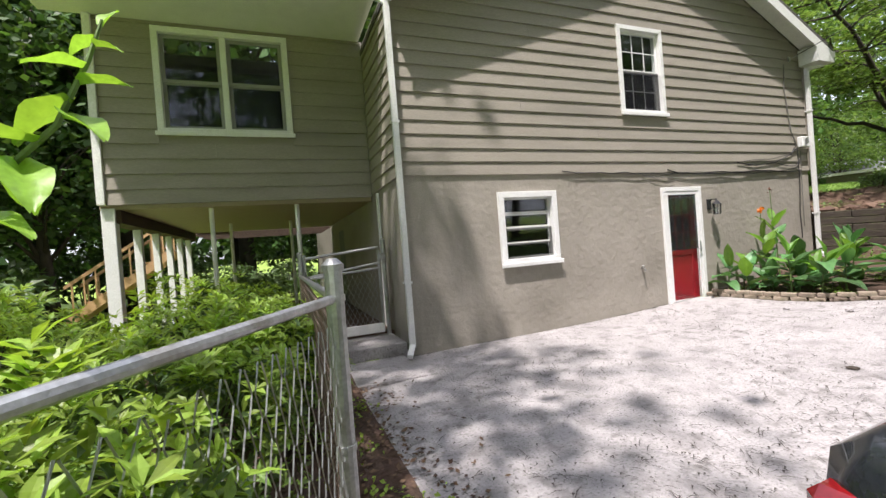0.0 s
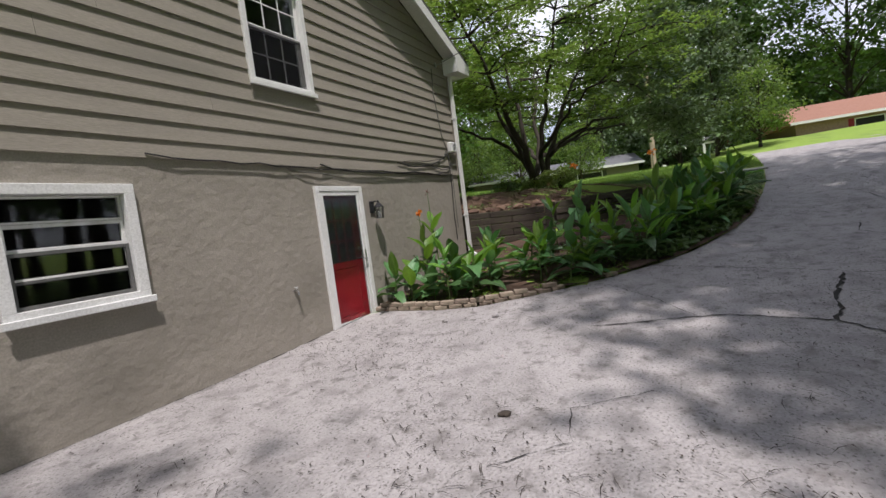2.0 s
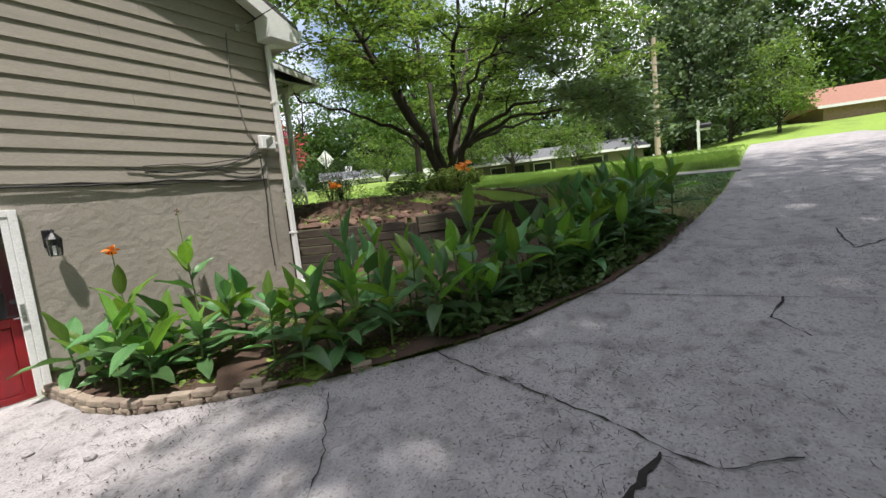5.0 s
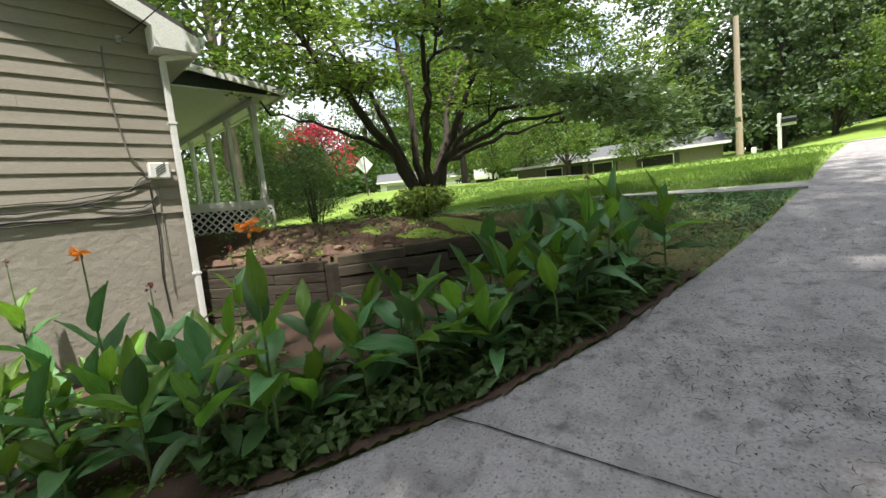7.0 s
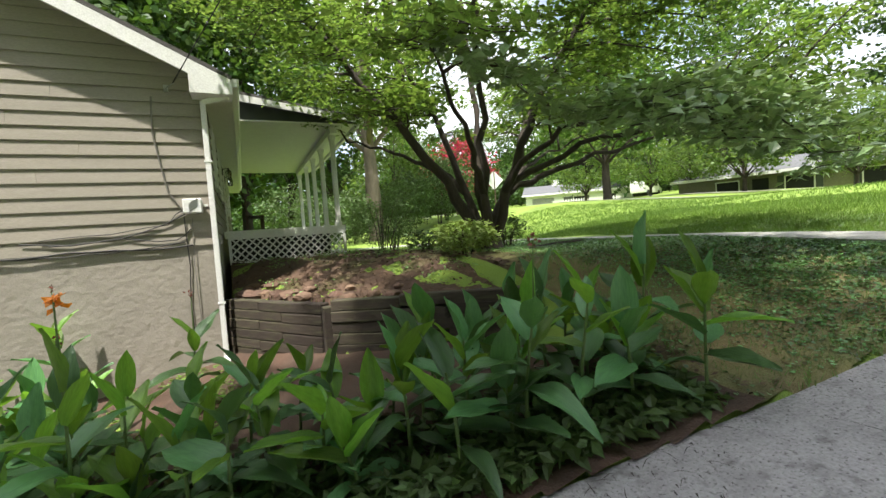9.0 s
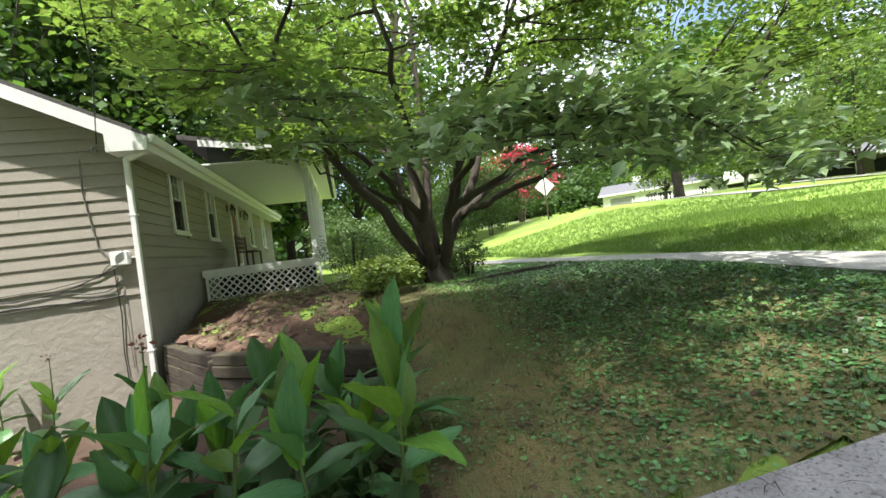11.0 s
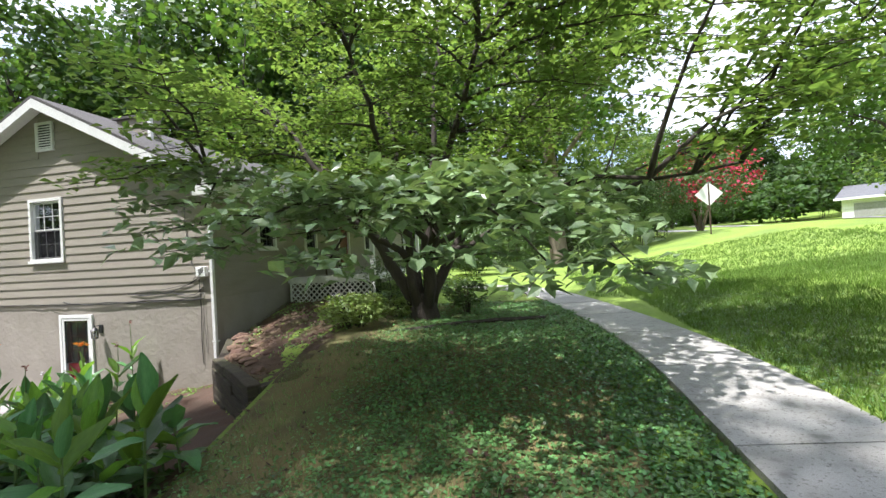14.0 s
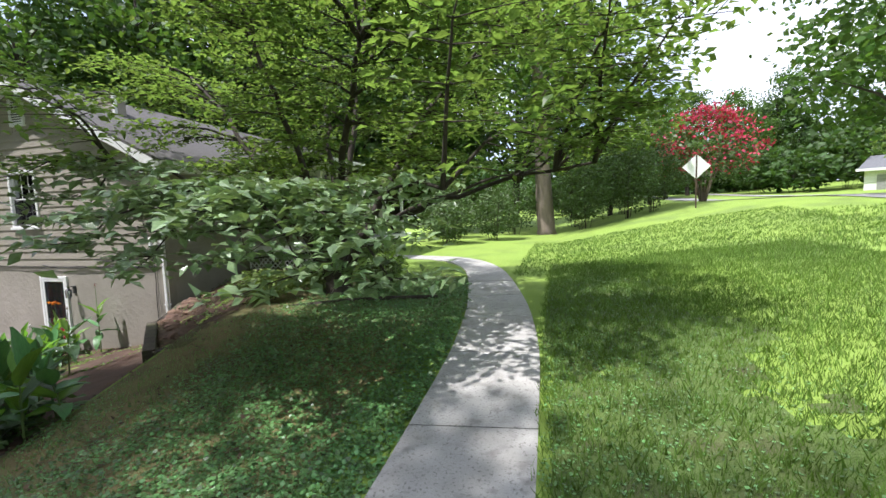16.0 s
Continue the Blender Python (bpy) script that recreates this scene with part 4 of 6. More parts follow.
# high canopy over the drive that throws the dappled shade
for x, y, s, k, tall in ((0.3, -12.0, 0.85, 1, 1.0), (4.2, -11.2, 0.9, 1, 1.5), (6.7, -12.0, 0.95, 0, 1.6), (2.9, -12.6, 0.8, 0, 1.25), (-6.0, -6.3, 0.9, 2, 1.15), (12.8, -13.5, 0.9, 2, 1.3), (3.0, -17.5, 0.9, 1, 1.0), (8.0, -18.5, 1.0, 1, 1.1)):
    plant((OAK, OAK2, SPARSE)[k], x, y, s, random.uniform(0, 360), tall=tall, group="tall trees over the drive")
# the wood along the south side, behind the walk
for x, y, s, k in ((-16, -20, 1.1, 1), (-8, -24, 1.1, 0), (0, -25, 1.15, 1), (9, -27, 1.1, 0), (17, -25, 1.1, 1), (26, -27, 1.15, 0), (35, -26, 1.1, 1), (-22, -12, 1.1, 0)):
    plant((OAK, OAK2)[k], x, y, s, random.uniform(0, 360), group="wood along the south side")
# the great pale trunk by the hedge
big = make_tree(31, 24, 0.52, 6.5, 8.0, 190, 44, 0.45, LEAF_MID, BARK_PALE, label="huge old tree with a pale flared trunk", limbs=26)
plant(big, 17.6, 19.4, 1.0, 0)
clear(big)
for src in (OAK, OAK2, PINE, BRIGHT, SPARSE):
    clear(src)


def shrub(name, x, y, w, h, n, leaf, mat, seed, label, flat=0.3, z=None, depth=None, aspect=0.5, base=0.12):
    r = np.random.default_rng(seed)
    pr = random.Random(seed)
    t = thing(name, x, y, height(x, y) if z is None else z, label, "shrub")
    d = depth or w
    bm = bmesh.new()
    for k in range(9):
        a = pr.uniform(0, 6.28)
        tip = Vector((math.cos(a) * w * 0.36 * pr.random(), math.sin(a) * d * 0.36 * pr.random(), h * pr.uniform(0.6, 0.9)))
        put_tube(bm, [(tip.x * 0.2, tip.y * 0.2, -0.08), tip * 0.5 + Vector((0, 0, 0.05)), tip], (0.016, 0.011, 0.005), 5)
    part("stem_cluster", bm, BARK, t)
    u = r.normal(0, 1, (n, 3))
    u /= np.linalg.norm(u, axis=1)[:, None]
    rad = r.uniform(0.35, 1.0, n) ** 0.5
    lump = np.array([0.82 + 0.3 * noise.noise((p[0] * 2.2 + seed, p[1] * 2.2, p[2] * 2.2)) for p in u])
    pts = u * (rad * lump)[:, None] * np.array((w / 2, d / 2, h * 0.5)) + np.array((0, 0, h * (0.5 + base * 0.3)))
    pts[:, 2] = np.maximum(pts[:, 2], 0.03)
    leaves_mesh("foliage", pts, leaf, mat, t, seed, flat=flat, droop=0.0, aspect=aspect)
    return t

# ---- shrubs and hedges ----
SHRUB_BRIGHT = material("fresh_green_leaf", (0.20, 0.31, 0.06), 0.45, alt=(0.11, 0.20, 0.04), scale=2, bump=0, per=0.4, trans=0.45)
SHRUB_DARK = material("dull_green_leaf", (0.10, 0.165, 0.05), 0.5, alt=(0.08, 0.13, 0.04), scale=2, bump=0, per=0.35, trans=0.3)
PINK = material("crape_blossom", (0.55, 0.05, 0.12), 0.6, alt=(0.45, 0.04, 0.09), bump=0, per=0.3, trans=0.3)
VARIEGATED = material("pale_groundcover_leaf", (0.26, 0.34, 0.10), 0.5, alt=(0.16, 0.25, 0.06), scale=4, bump=0, per=0.35, trans=0.35)


def whorls(name, tips, out, size, mat, parent, seed, count=7):
    """Rosettes of narrow leaves at the ends of twigs, each turned the way its twig points."""
    g = np.random.default_rng(seed)
    n = len(tips)
    side = np.cross(out, g.normal(0, 1, (n, 3)))
    side /= np.linalg.norm(side, axis=1)[:, None]
    other = np.cross(out, side)
    pts = []
    for k in range(count):
        a = 2 * math.pi * k / count + g.uniform(-0.3, 0.3, n)
        d = out * g.uniform(0.25, 0.9, n)[:, None] + side * np.cos(a)[:, None] + other * np.sin(a)[:, None]
        d /= np.linalg.norm(d, axis=1)[:, None]
        w = np.cross(d, out)
        w /= np.linalg.norm(w, axis=1)[:, None] + 1e-9
        up = np.cross(w, d)
        L = (size * g.uniform(0.6, 1.2, n))[:, None]
        c = tips - out * (k % 3) * 0.012
        pts.append(np.stack([c, c + d * L * 0.55 + w * L * 0.17 + up * L * 0.05, c + d * L - up * L * 0.1, c + d * L * 0.55 - w * L * 0.17 + up * L * 0.05, c + d * L * 0.55], 1))
    p = np.concatenate(pts).reshape(-1, 3)
    b0 = (np.arange(n * count) * 5)[:, None]
    f = np.stack([b0 + np.array(q) for q in ((0, 4, 1), (1, 4, 2), (2, 4, 3), (3, 4, 0))], 1).reshape(-1, 3)
    return raw(name, p.tolist(), f.tolist(), mat, parent)


def whorl_bush(x, y, w, h, tips, seed, label):
    r = np.random.default_rng(seed)
    # inner leaves take the dullest green, as shade inside the bush
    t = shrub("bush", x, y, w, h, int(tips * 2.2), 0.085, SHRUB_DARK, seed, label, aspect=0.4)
    u = r.normal(0, 1, (tips, 3))
    u[:, 2] = np.abs(u[:, 2]) * 1.3 - 0.35
    u /= np.linalg.norm(u, axis=1)[:, None]
    lump = np.array([0.86 + 0.34 * noise.noise((p[0] * 2.6 + seed, p[1] * 2.6, p[2] * 2.6)) for p in u]) * r.uniform(0.82, 1.1, tips)
    pts = u * lump[:, None] * np.array((w / 2, w / 2, h * 0.52)) + np.array((0, 0, h * 0.5))
    out = u + np.array((0, 0, 0.7)) + r.normal(0, 0.25, (tips, 3))
    out /= np.linalg.norm(out, axis=1)[:, None]
    # young tufts on top get a sunny colour, lower ones a shaded one
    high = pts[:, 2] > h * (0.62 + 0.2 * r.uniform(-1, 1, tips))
    whorls("young_foliage", pts[high], out[high], 0.085, SHRUB_FRESH, t, seed + 1)["label"] = "young yellow-green leaf tufts, brightened as if sunlit"
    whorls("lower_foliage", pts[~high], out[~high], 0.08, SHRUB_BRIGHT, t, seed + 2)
    return t


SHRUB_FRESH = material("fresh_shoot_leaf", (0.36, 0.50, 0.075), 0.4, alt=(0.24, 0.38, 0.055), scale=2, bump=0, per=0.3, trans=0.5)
# behind the chain-link fence and grown through it
for x, y, w, h, n, sd in ((-2.25, -3.05, 1.5, 1.3, 620, 1), (-2.12, -4.72, 0.95, 1.3, 560, 2), (-2.3, -1.5, 1.8, 1.4, 620, 3), (-3.6, -2.4, 2.2, 1.55, 800, 4), (-2.2, 0.0, 1.4, 1.25, 380, 5),
                          (-4.0, -0.4, 1.9, 1.3, 450, 6), (-5.4, -1.6, 2.2, 1.3, 450, 7), (-5.6, 0.8, 2.2, 1.2, 350, 8), (-3.4, -3.5, 1.6, 1.5, 700, 9), (-3.2, -4.6, 1.3, 1.25, 600, 10), (-1.7, -1.9, 1.05, 1.2, 420, 12), (-1.75, -0.7, 1.0, 1.15, 300, 13), (-4.6, -4.0, 1.8, 1.5, 500, 11)):
    tagged(whorl_bush(x, y, w, h, n, sd, "leafy green bush grown through the chain-link fence" if sd in (2, 12, 13) else "leafy green bush grown up behind the chain-link fence"), group="bushes behind the fence")
for x, y, w, h, n, sd in ((-2.4, 8.6, 2.4, 1.2, 900, 15), (-1.2, 10.5, 2.2, 1.4, 900, 16), (-3.2, 11.0, 2.5, 1.6, 900, 17), (-7.5, 5.0, 3.0, 2.2, 1200, 18), (-9, 9, 3.5, 2.6, 1200, 19), (-5.5, 13, 4, 2.8, 1300, 20), (-12, 3, 4, 2.4, 1200, 21), (-13, 10, 5, 4, 1500, 22), (-16, 15, 6, 5, 1500, 23), (-9, 16, 5, 4.5, 1500, 24), (-1, 17, 5, 4, 1400, 25), (-20, 5, 5, 3.5, 1400, 26)):
    tagged(shrub("bush", x, y, w, h, n, 0.16 if w < 3 else 0.3, SHRUB_DARK, sd, "dark green undergrowth behind the house", aspect=0.5), group="undergrowth behind the house")
# by the porch and under the dogwood
shrub("azalea", 12.6, 2.2, 2.0, 1.4, 3400, 0.05, SHRUB_DARK, 31, "rounded dark azalea beside the porch lattice", z=1.98)
shrub("azalea", 13.3, 3.4, 1.4, 1.0, 1800, 0.05, SHRUB_DARK, 32, "rounded dark azalea near the porch", z=1.98)
for x, y, w, h, n, sd, m in ((13.0, -1.25, 1.45, 0.62, 2000, 33, VARIEGATED), (13.5, -0.3, 0.9, 0.45, 800, 36, VARIEGATED), (14.75, 0.15, 1.1, 0.75, 900, 34, SHRUB_DARK), (13.0, 0.4, 1.2, 0.5, 900, 35, SHRUB_DARK), (14.6, 0.9, 1.2, 0.8, 900, 37, SHRUB_BRIGHT)):
    tagged(shrub("garden_plant", x, y, w, h, n, 0.085, m, sd, "leafy garden plant at the foot of the dogwood", flat=0.6, aspect=0.6), group="plants under the dogwood")
# the hedge at the end of the lawn
for x, y, w, h, n, sd in ((13.0, 12.5, 3.4, 2.6, 2400, 41), (15.0, 15.0, 3.4, 3.2, 2400, 42), (12.0, 17.0, 4, 3.8, 2400, 43), (19.9, 19.0, 4.0, 4.6, 3600, 44), (22.4, 20.0, 4.4, 5.2, 4000, 45), (15.5, 20, 4.2, 3.8, 2400, 46), (24.3, 22.5, 4.2, 5.0, 3600, 47), (19.5, 24, 5, 4.5, 2400, 48), (23, 27, 5, 5, 2400, 49)):
    tagged(shrub("hedge_bush", x, y, w, h, n, 0.19, SHRUB_DARK, sd, "dense dark green hedge bush along the lawn", aspect=0.5, z=height(x, y) - 0.2), group="hedge along the lawn")
# undergrowth that closes the distance
for k in range(34):
    r = random.Random(k)
    a = -0.35 + 1.95 * k / 33
    d = r.uniform(62, 74) + 8 * math.sin(k)
    x, y = 14 + d * math.cos(a), -6 + d * math.sin(a)
    tagged(shrub("thicket", x, y, r.uniform(8, 12), r.uniform(4.5, 7.5), 900, 0.75, LEAF_DARK, 100 + k, "dark green thicket under the distant trees", aspect=0.7, z=height(x, y) - 0.3), group="thickets in the distance")


# the woods that close the distance all round the north and east
g = np.random.default_rng(55)
n = 30000
az = g.uniform(radians(-32), radians(205), n)
tops = np.array([11.5 + 5.5 * noise.noise((math.cos(q) * 7, math.sin(q) * 7, 1)) + 3.5 * noise.noise((math.cos(q) * 26, math.sin(q) * 26, 2)) for q in az])
tops = tops + 7 * np.clip((az - radians(95)) / radians(20), 0, 1)
dist = g.uniform(84, 100, n)
u = g.uniform(0, 1, n)
base = np.array([height(14 + d * math.cos(q), -6 + d * math.sin(q)) for d, q in zip(dist, az)])
cs = np.stack([14 + dist * np.cos(az), -6 + dist * np.sin(az), base + tops * u], 1)
tagged(leaves_mesh("far_woods", cs, 2.0, LEAF_DARK, None, 56, flat=0.15, aspect=0.75, four=False), "dark green woods far behind the houses", "woods", kind="stuff")


def crape_myrtle():
    t = thing("crape_myrtle", 29.5, 30.5, height(29.5, 30.5), "crape myrtle in full pink bloom across the street", "tree")
    r = np.random.default_rng(9)
    bm = bmesh.new()
    for k in range(6):
        a = k * 1.05
        put_tube(bm, [(0.1 * math.cos(a), 0.1 * math.sin(a), -0.2), (0.6 * math.cos(a), 0.6 * math.sin(a), 1.6), (1.5 * math.cos(a), 1.5 * math.sin(a), 3.6)], (0.1, 0.07, 0.03), 6)
    part("trunk", bm, BARK_PALE, t)
    pts, _ = crown_points(r, 1.6, 6.6, 3.4, 60, 40, "round")
    leaves_mesh("crown", pts, 0.32, SHRUB_DARK, t, 91, aspect=0.6, four=False)
    pts, _ = crown_points(r, 2.4, 7.0, 3.5, 60, 34, "round")
    leaves_mesh("blossom", pts + np.array((0, -0.3, 0.15)), 0.26, PINK, t, 92, aspect=0.8, four=False, label="pink blossom clusters")


crape_myrtle()

# ---- timber retaining wall ----
wall_t = thing("retaining_wall", 0, 0, 0, "weathered dark railway-timber retaining wall", "retaining wall", kind="structure")
for (ax, ay, az), (bx, by, bz), n in (((9.32, 0.25, 1.58), (10.56, -1.5, 1.56), 6), ((10.64, -1.72, 1.62), (12.62, -3.44, 1.69), 6)):
    a, b = Vector((ax, ay, 0)), Vector((bx, by, 0))
    run = (b - a).length
    ang = math.degrees(math.atan2(by - ay, bx - ax))
    rr = random.Random(int(ax * 10))
    for c in range(n):
        cuts = [0, run] if run < 2 else [0, run * (0.62 if c % 2 else 0.38), run]
        for u, v in zip(cuts, cuts[1:]):
            bm = box(u + 0.004, v - 0.004, -0.09 + rr.uniform(-0.012, 0.012), 0.09, 0.0, 0.148, 0.012)
            bmesh.ops.subdivide_edges(bm, edges=[e for e in bm.edges if e.calc_length() > 0.5], cuts=4)
            for vt in bm.verts:
                vt.co += Vector((0, 0.008 * noise.noise(vt.co * 3 + Vector((c * 7, u, 0))), 0.007 * noise.noise(vt.co * 3 + Vector((u, c * 5, 3)))))
            ob = part("timber", bm, TIMBER, wall_t)
            top = az + (bz - az) * (u / run)
            ob.matrix_basis = pose(ax, ay, top - 0.152 * (c + 1), 0, math.degrees(-math.atan2(bz - az, run)), ang)
# return of the wall into the bank at its end
for c in range(5):
    ob = part("timber", box(0, 0.85, -0.09, 0.09, 0, 0.148, 0.012), TIMBER, wall_t)
    ob.matrix_basis = pose(12.63, -3.4, 1.69 - 0.152 * (c + 1), 0, 0, 62)
# a post where the two runs meet
part("post", box(10.5, 10.66, -1.72, -1.54, 0.6, 1.52, 0.015), TIMBER, wall_t)
ROCK = material("red_rock", (0.19, 0.115, 0.08), 0.95, alt=(0.13, 0.09, 0.065), scale=6, bump=0.8, bump_scale=25, per=0.3)


def rock(x, y, z, s, seed, name="rock", mat=None, label="reddish rough stone on the earth bank", flat=0.5):
    r = random.Random(seed)
    bm = bmesh.new()
    bmesh.ops.create_icosphere(bm, subdivisions=2, radius=1)
    for v in bm.verts:
        k = 1 + 0.35 * noise.noise(v.co * 1.6 + Vector((seed * 3.1, 0, 0)))
        v.co = Vector((v.co.x * s * k, v.co.y * s * 0.75 * k, v.co.z * s * flat * k))
    ob = part(name, bm, mat or ROCK)
    ob.matrix_basis = pose(x, y, z, 0, 0, r.uniform(0, 360))
    return tagged(ob, label, "rock")


for i, (x, y, s) in enumerate(((9.6, 0.25, 0.2), (9.85, -0.05, 0.16), (10.2, -0.55, 0.2), (10.75, -1.35, 0.17), (11.2, -1.75, 0.15), (11.6, -2.1, 0.14), (12.0, -2.5, 0.16), (10.5, -0.6, 0.13), (11.0, -1.2, 0.12), (10.0, 0.3, 0.14), (11.6, -1.7, 0.1), (9.7, 0.6, 0.17), (10.35, -0.95, 0.18), (10.9, -1.6, 0.14), (11.4, -1.95, 0.16), (9.75, 0.0, 0.2), (10.05, -0.3, 0.19))):
    tagged(rock(x, y, height(x, y) + 0.03, s * 0.95, i, flat=0.42), group="rocks on the bank")
for i, (x, y, s) in enumerate(((5.26, -1.66, 0.045), (5.49, -2.3, 0.05))):
    tagged(rock(x, y, drive_height(x) + 0.02, s, 40 + i, "pebble", CONCRETE, "small grey stone lying on the driveway", 0.7), group="stones on the driveway")
tagged(rock(3.2, -3.37, drive_height(3.2) + 0.015, 0.05, 47, "dead_leaf_clump", BARK, "curled dead brown leaves on the driveway", 0.4), category="leaf")
tagged(part("landscape_edging", tube([(13.0, -1.9, 1.9), (13.8, -1.6, 1.98), (14.6, -1.1, 2.0), (15.4, -0.85, 2.02), (16.2, -0.6, 2.0)], 0.045, 6), BARK), "dark timber edging along the planting", "edging")

# ---- brick edging of the flower bed ----
edge = thing("brick_edging", 0, 0, 0, "low curved edging of stacked weathered bricks", "edging", kind="structure")
BRICK = material("weathered_brick", (0.34, 0.27, 0.21), 0.95, alt=(0.25, 0.2, 0.15), scale=6, bump=0.6, bump_scale=60, per=0.25, stain=(0.13, 0.13, 0.08), stain_scale=5)
brick_me = None
pts = []
for (ax, ay), (bx, by) in zip(tuple(zip(EDGE_X, EDGE_Y))[:5], tuple(zip(EDGE_X, EDGE_Y))[1:6]):
    n = int(math.hypot(bx - ax, by - ay) / 0.02)
    pts += [Vector((ax + (bx - ax) * i / n + 0.035, ay + (by - ay) * i / n + 0.02)) for i in range(n)]
acc, last = 0.0, pts[0]
stations = [(pts[0], (pts[3] - pts[0]).normalized())]
for i in range(1, len(pts) - 3):
    acc += (pts[i] - last).length
    last = pts[i]
    if acc > 0.215:
        stations.append((pts[i], (pts[i + 3] - pts[i]).normalized()))
        acc = 0
for c in range(2):
    for i, (p, d) in enumerate(stations):
        if i > (12, 10)[c] and i % 4 != 1 - c or i > 15 + 3 * (1 - c):
            continue
        if brick_me is None:
            ob = part("brick", box(-0.1, 0.1, -0.05, 0.05, 0, 0.062, 0.008), BRICK, edge)
            brick_me = ob.data
        else:
            ob = new("brick", brick_me)
            ob.parent = edge
        rr = random.Random(i * 7 + c)
        q = p + d * (0.1 * c)
        ob.matrix_basis = pose(q.x, q.y, drive_height(q.x) + 0.064 * c - 0.004, rr.uniform(-2, 2), rr.uniform(-2, 2), math.degrees(math.atan2(d.y, d.x)) + rr.uniform(-4, 4))

# ---- cannas ----
CANNA = material("canna_leaf", (0.115, 0.245, 0.085), 0.32, alt=(0.075, 0.18, 0.07), scale=3, fine=14, bump=0.25, bump_scale=30, per=0.45, trans=0.25, stretch=(1, 8, 1))
CANNA_YOUNG = material("young_canna_leaf", (0.20, 0.36, 0.06), 0.35, alt=(0.13, 0.27, 0.05), scale=3, fine=14, bump=0.25, bump_scale=30, per=0.4, trans=0.5, stretch=(1, 8, 1))
STEM = material("canna_stem", (0.12, 0.19, 0.05), 0.5, bump=0.1)
ORANGE = material("orange_petal", (0.88, 0.30, 0.02), 0.5, alt=(0.82, 0.18, 0.02), bump=0, trans=0.3)
SEED = material("seed_head", (0.2, 0.06, 0.04), 0.7, bump=0.2)


def canna_leaf_mesh(name, L, W, curl, cup, mat=None):
    vs, fs = [], []
    n = 9
    for i in range(n):
        t = i / (n - 1)
        w = W * 0.5 * (math.sin(math.pi * min(1, t * 0.93 + 0.07)) ** 0.75) * (1.15 - 0.35 * t) if i < n - 1 else 0.004
        a = curl * t
        x, z = L * (t - 0.12 * curl * t * t), -L * 0.42 * curl * t * t
        wave = 0.06 * W * math.sin(t * 11)
        vs += [(x, -w, z + cup * w + wave), (x, -w * 0.5, z + cup * w * 0.3 - wave * 0.3), (x, 0, z - 0.012 * (1 - t)), (x, w * 0.5, z + cup * w * 0.3 + wave * 0.3), (x, w, z + cup * w - wave)]
    for i in range(n - 1):
        for j in range(4):
            a = i * 5 + j
            fs.append((a, a + 1, a + 6, a + 5))
    me = bpy.data.meshes.new(name)
    me.from_pydata(vs, [], fs)
    me.update()
    me.polygons.foreach_set("use_smooth", [True] * len(me.polygons))
    me.materials.append(mat or CANNA)
    return me


LEAVES = [canna_leaf_mesh("leaf", 0.44, 0.175, c, u) for c, u in ((0.15, 0.35), (0.55, 0.3), (1.0, 0.25), (0.05, 0.9), (1.5, 0.3))]
YOUNG_LEAVES = [canna_leaf_mesh("leaf", 0.42, 0.15, c, u, CANNA_YOUNG) for c, u in ((0.15, 0.4), (0.5, 0.35), (0.05, 1.0))]


def canna(x, y, h, seed, flower=None, z=None):
    r = random.Random(seed)
    t = thing("canna", x, y, (height(x, y) if z is None else z) + 0.02, {None: "tall canna plant with broad upright green leaves", "orange": "tall canna with an orange flower head", "seed": "tall canna with a spent red seed head"}[flower], "canna", "cannas in the bed", rz=r.uniform(0, 360))
    lean = Vector((r.uniform(-0.1, 0.1), r.uniform(-0.1, 0.1)))
    st = [(0, 0, -0.05), (lean.x * 0.3, lean.y * 0.3, h * 0.4), (lean.x, lean.y, h * 0.8)]
    if flower:
        st.append((lean.x * 1.2, lean.y * 1.2, h * 1.18))
    part("stem", tube(st, [0.014, 0.012, 0.008, 0.005][:len(st)], 6), STEM, t)
    n = r.randint(5, 9)
    for k in range(n):
        u = (k + 0.6) / n
        z = h * (0.18 + 0.62 * u)
        az = k * 137.5 + r.uniform(-25, 25)
        pitch = -(8 + 62 * u ** 1.5 + r.uniform(-22, 24))
        s = (1.12 - 0.4 * abs(u - 0.45)) * r.uniform(0.8, 1.2)
        ob = new("leaf", r.choice(YOUNG_LEAVES) if u > 0.4 and r.random() < 0.5 else LEAVES[0 if u > 0.7 and k % 2 else (3 if u > 0.86 else r.choice((0, 1, 1, 2, 4)))])
        ob.parent = t
        ob.matrix_basis = Matrix.Translation((lean.x * u, lean.y * u, z)) @ pose(0, 0, 0, 0, 0, az) @ pose(0.008, 0, 0, r.uniform(-18, 18), pitch, 0) @ Matrix.Diagonal((s, s * r.uniform(0.85, 1.15), s, 1))
    if flower:
        top = Vector((lean.x * 1.2, lean.y * 1.2, h * 1.18))
        g = np.random.default_rng(seed)
        leaves_mesh("flower" if flower == "orange" else "seed_head", np.array(top) + g.normal(0, 0.018, (14, 3)), 0.085 if flower == "orange" else 0.04, ORANGE if flower == "orange" else SEED, t, seed, aspect=0.6)


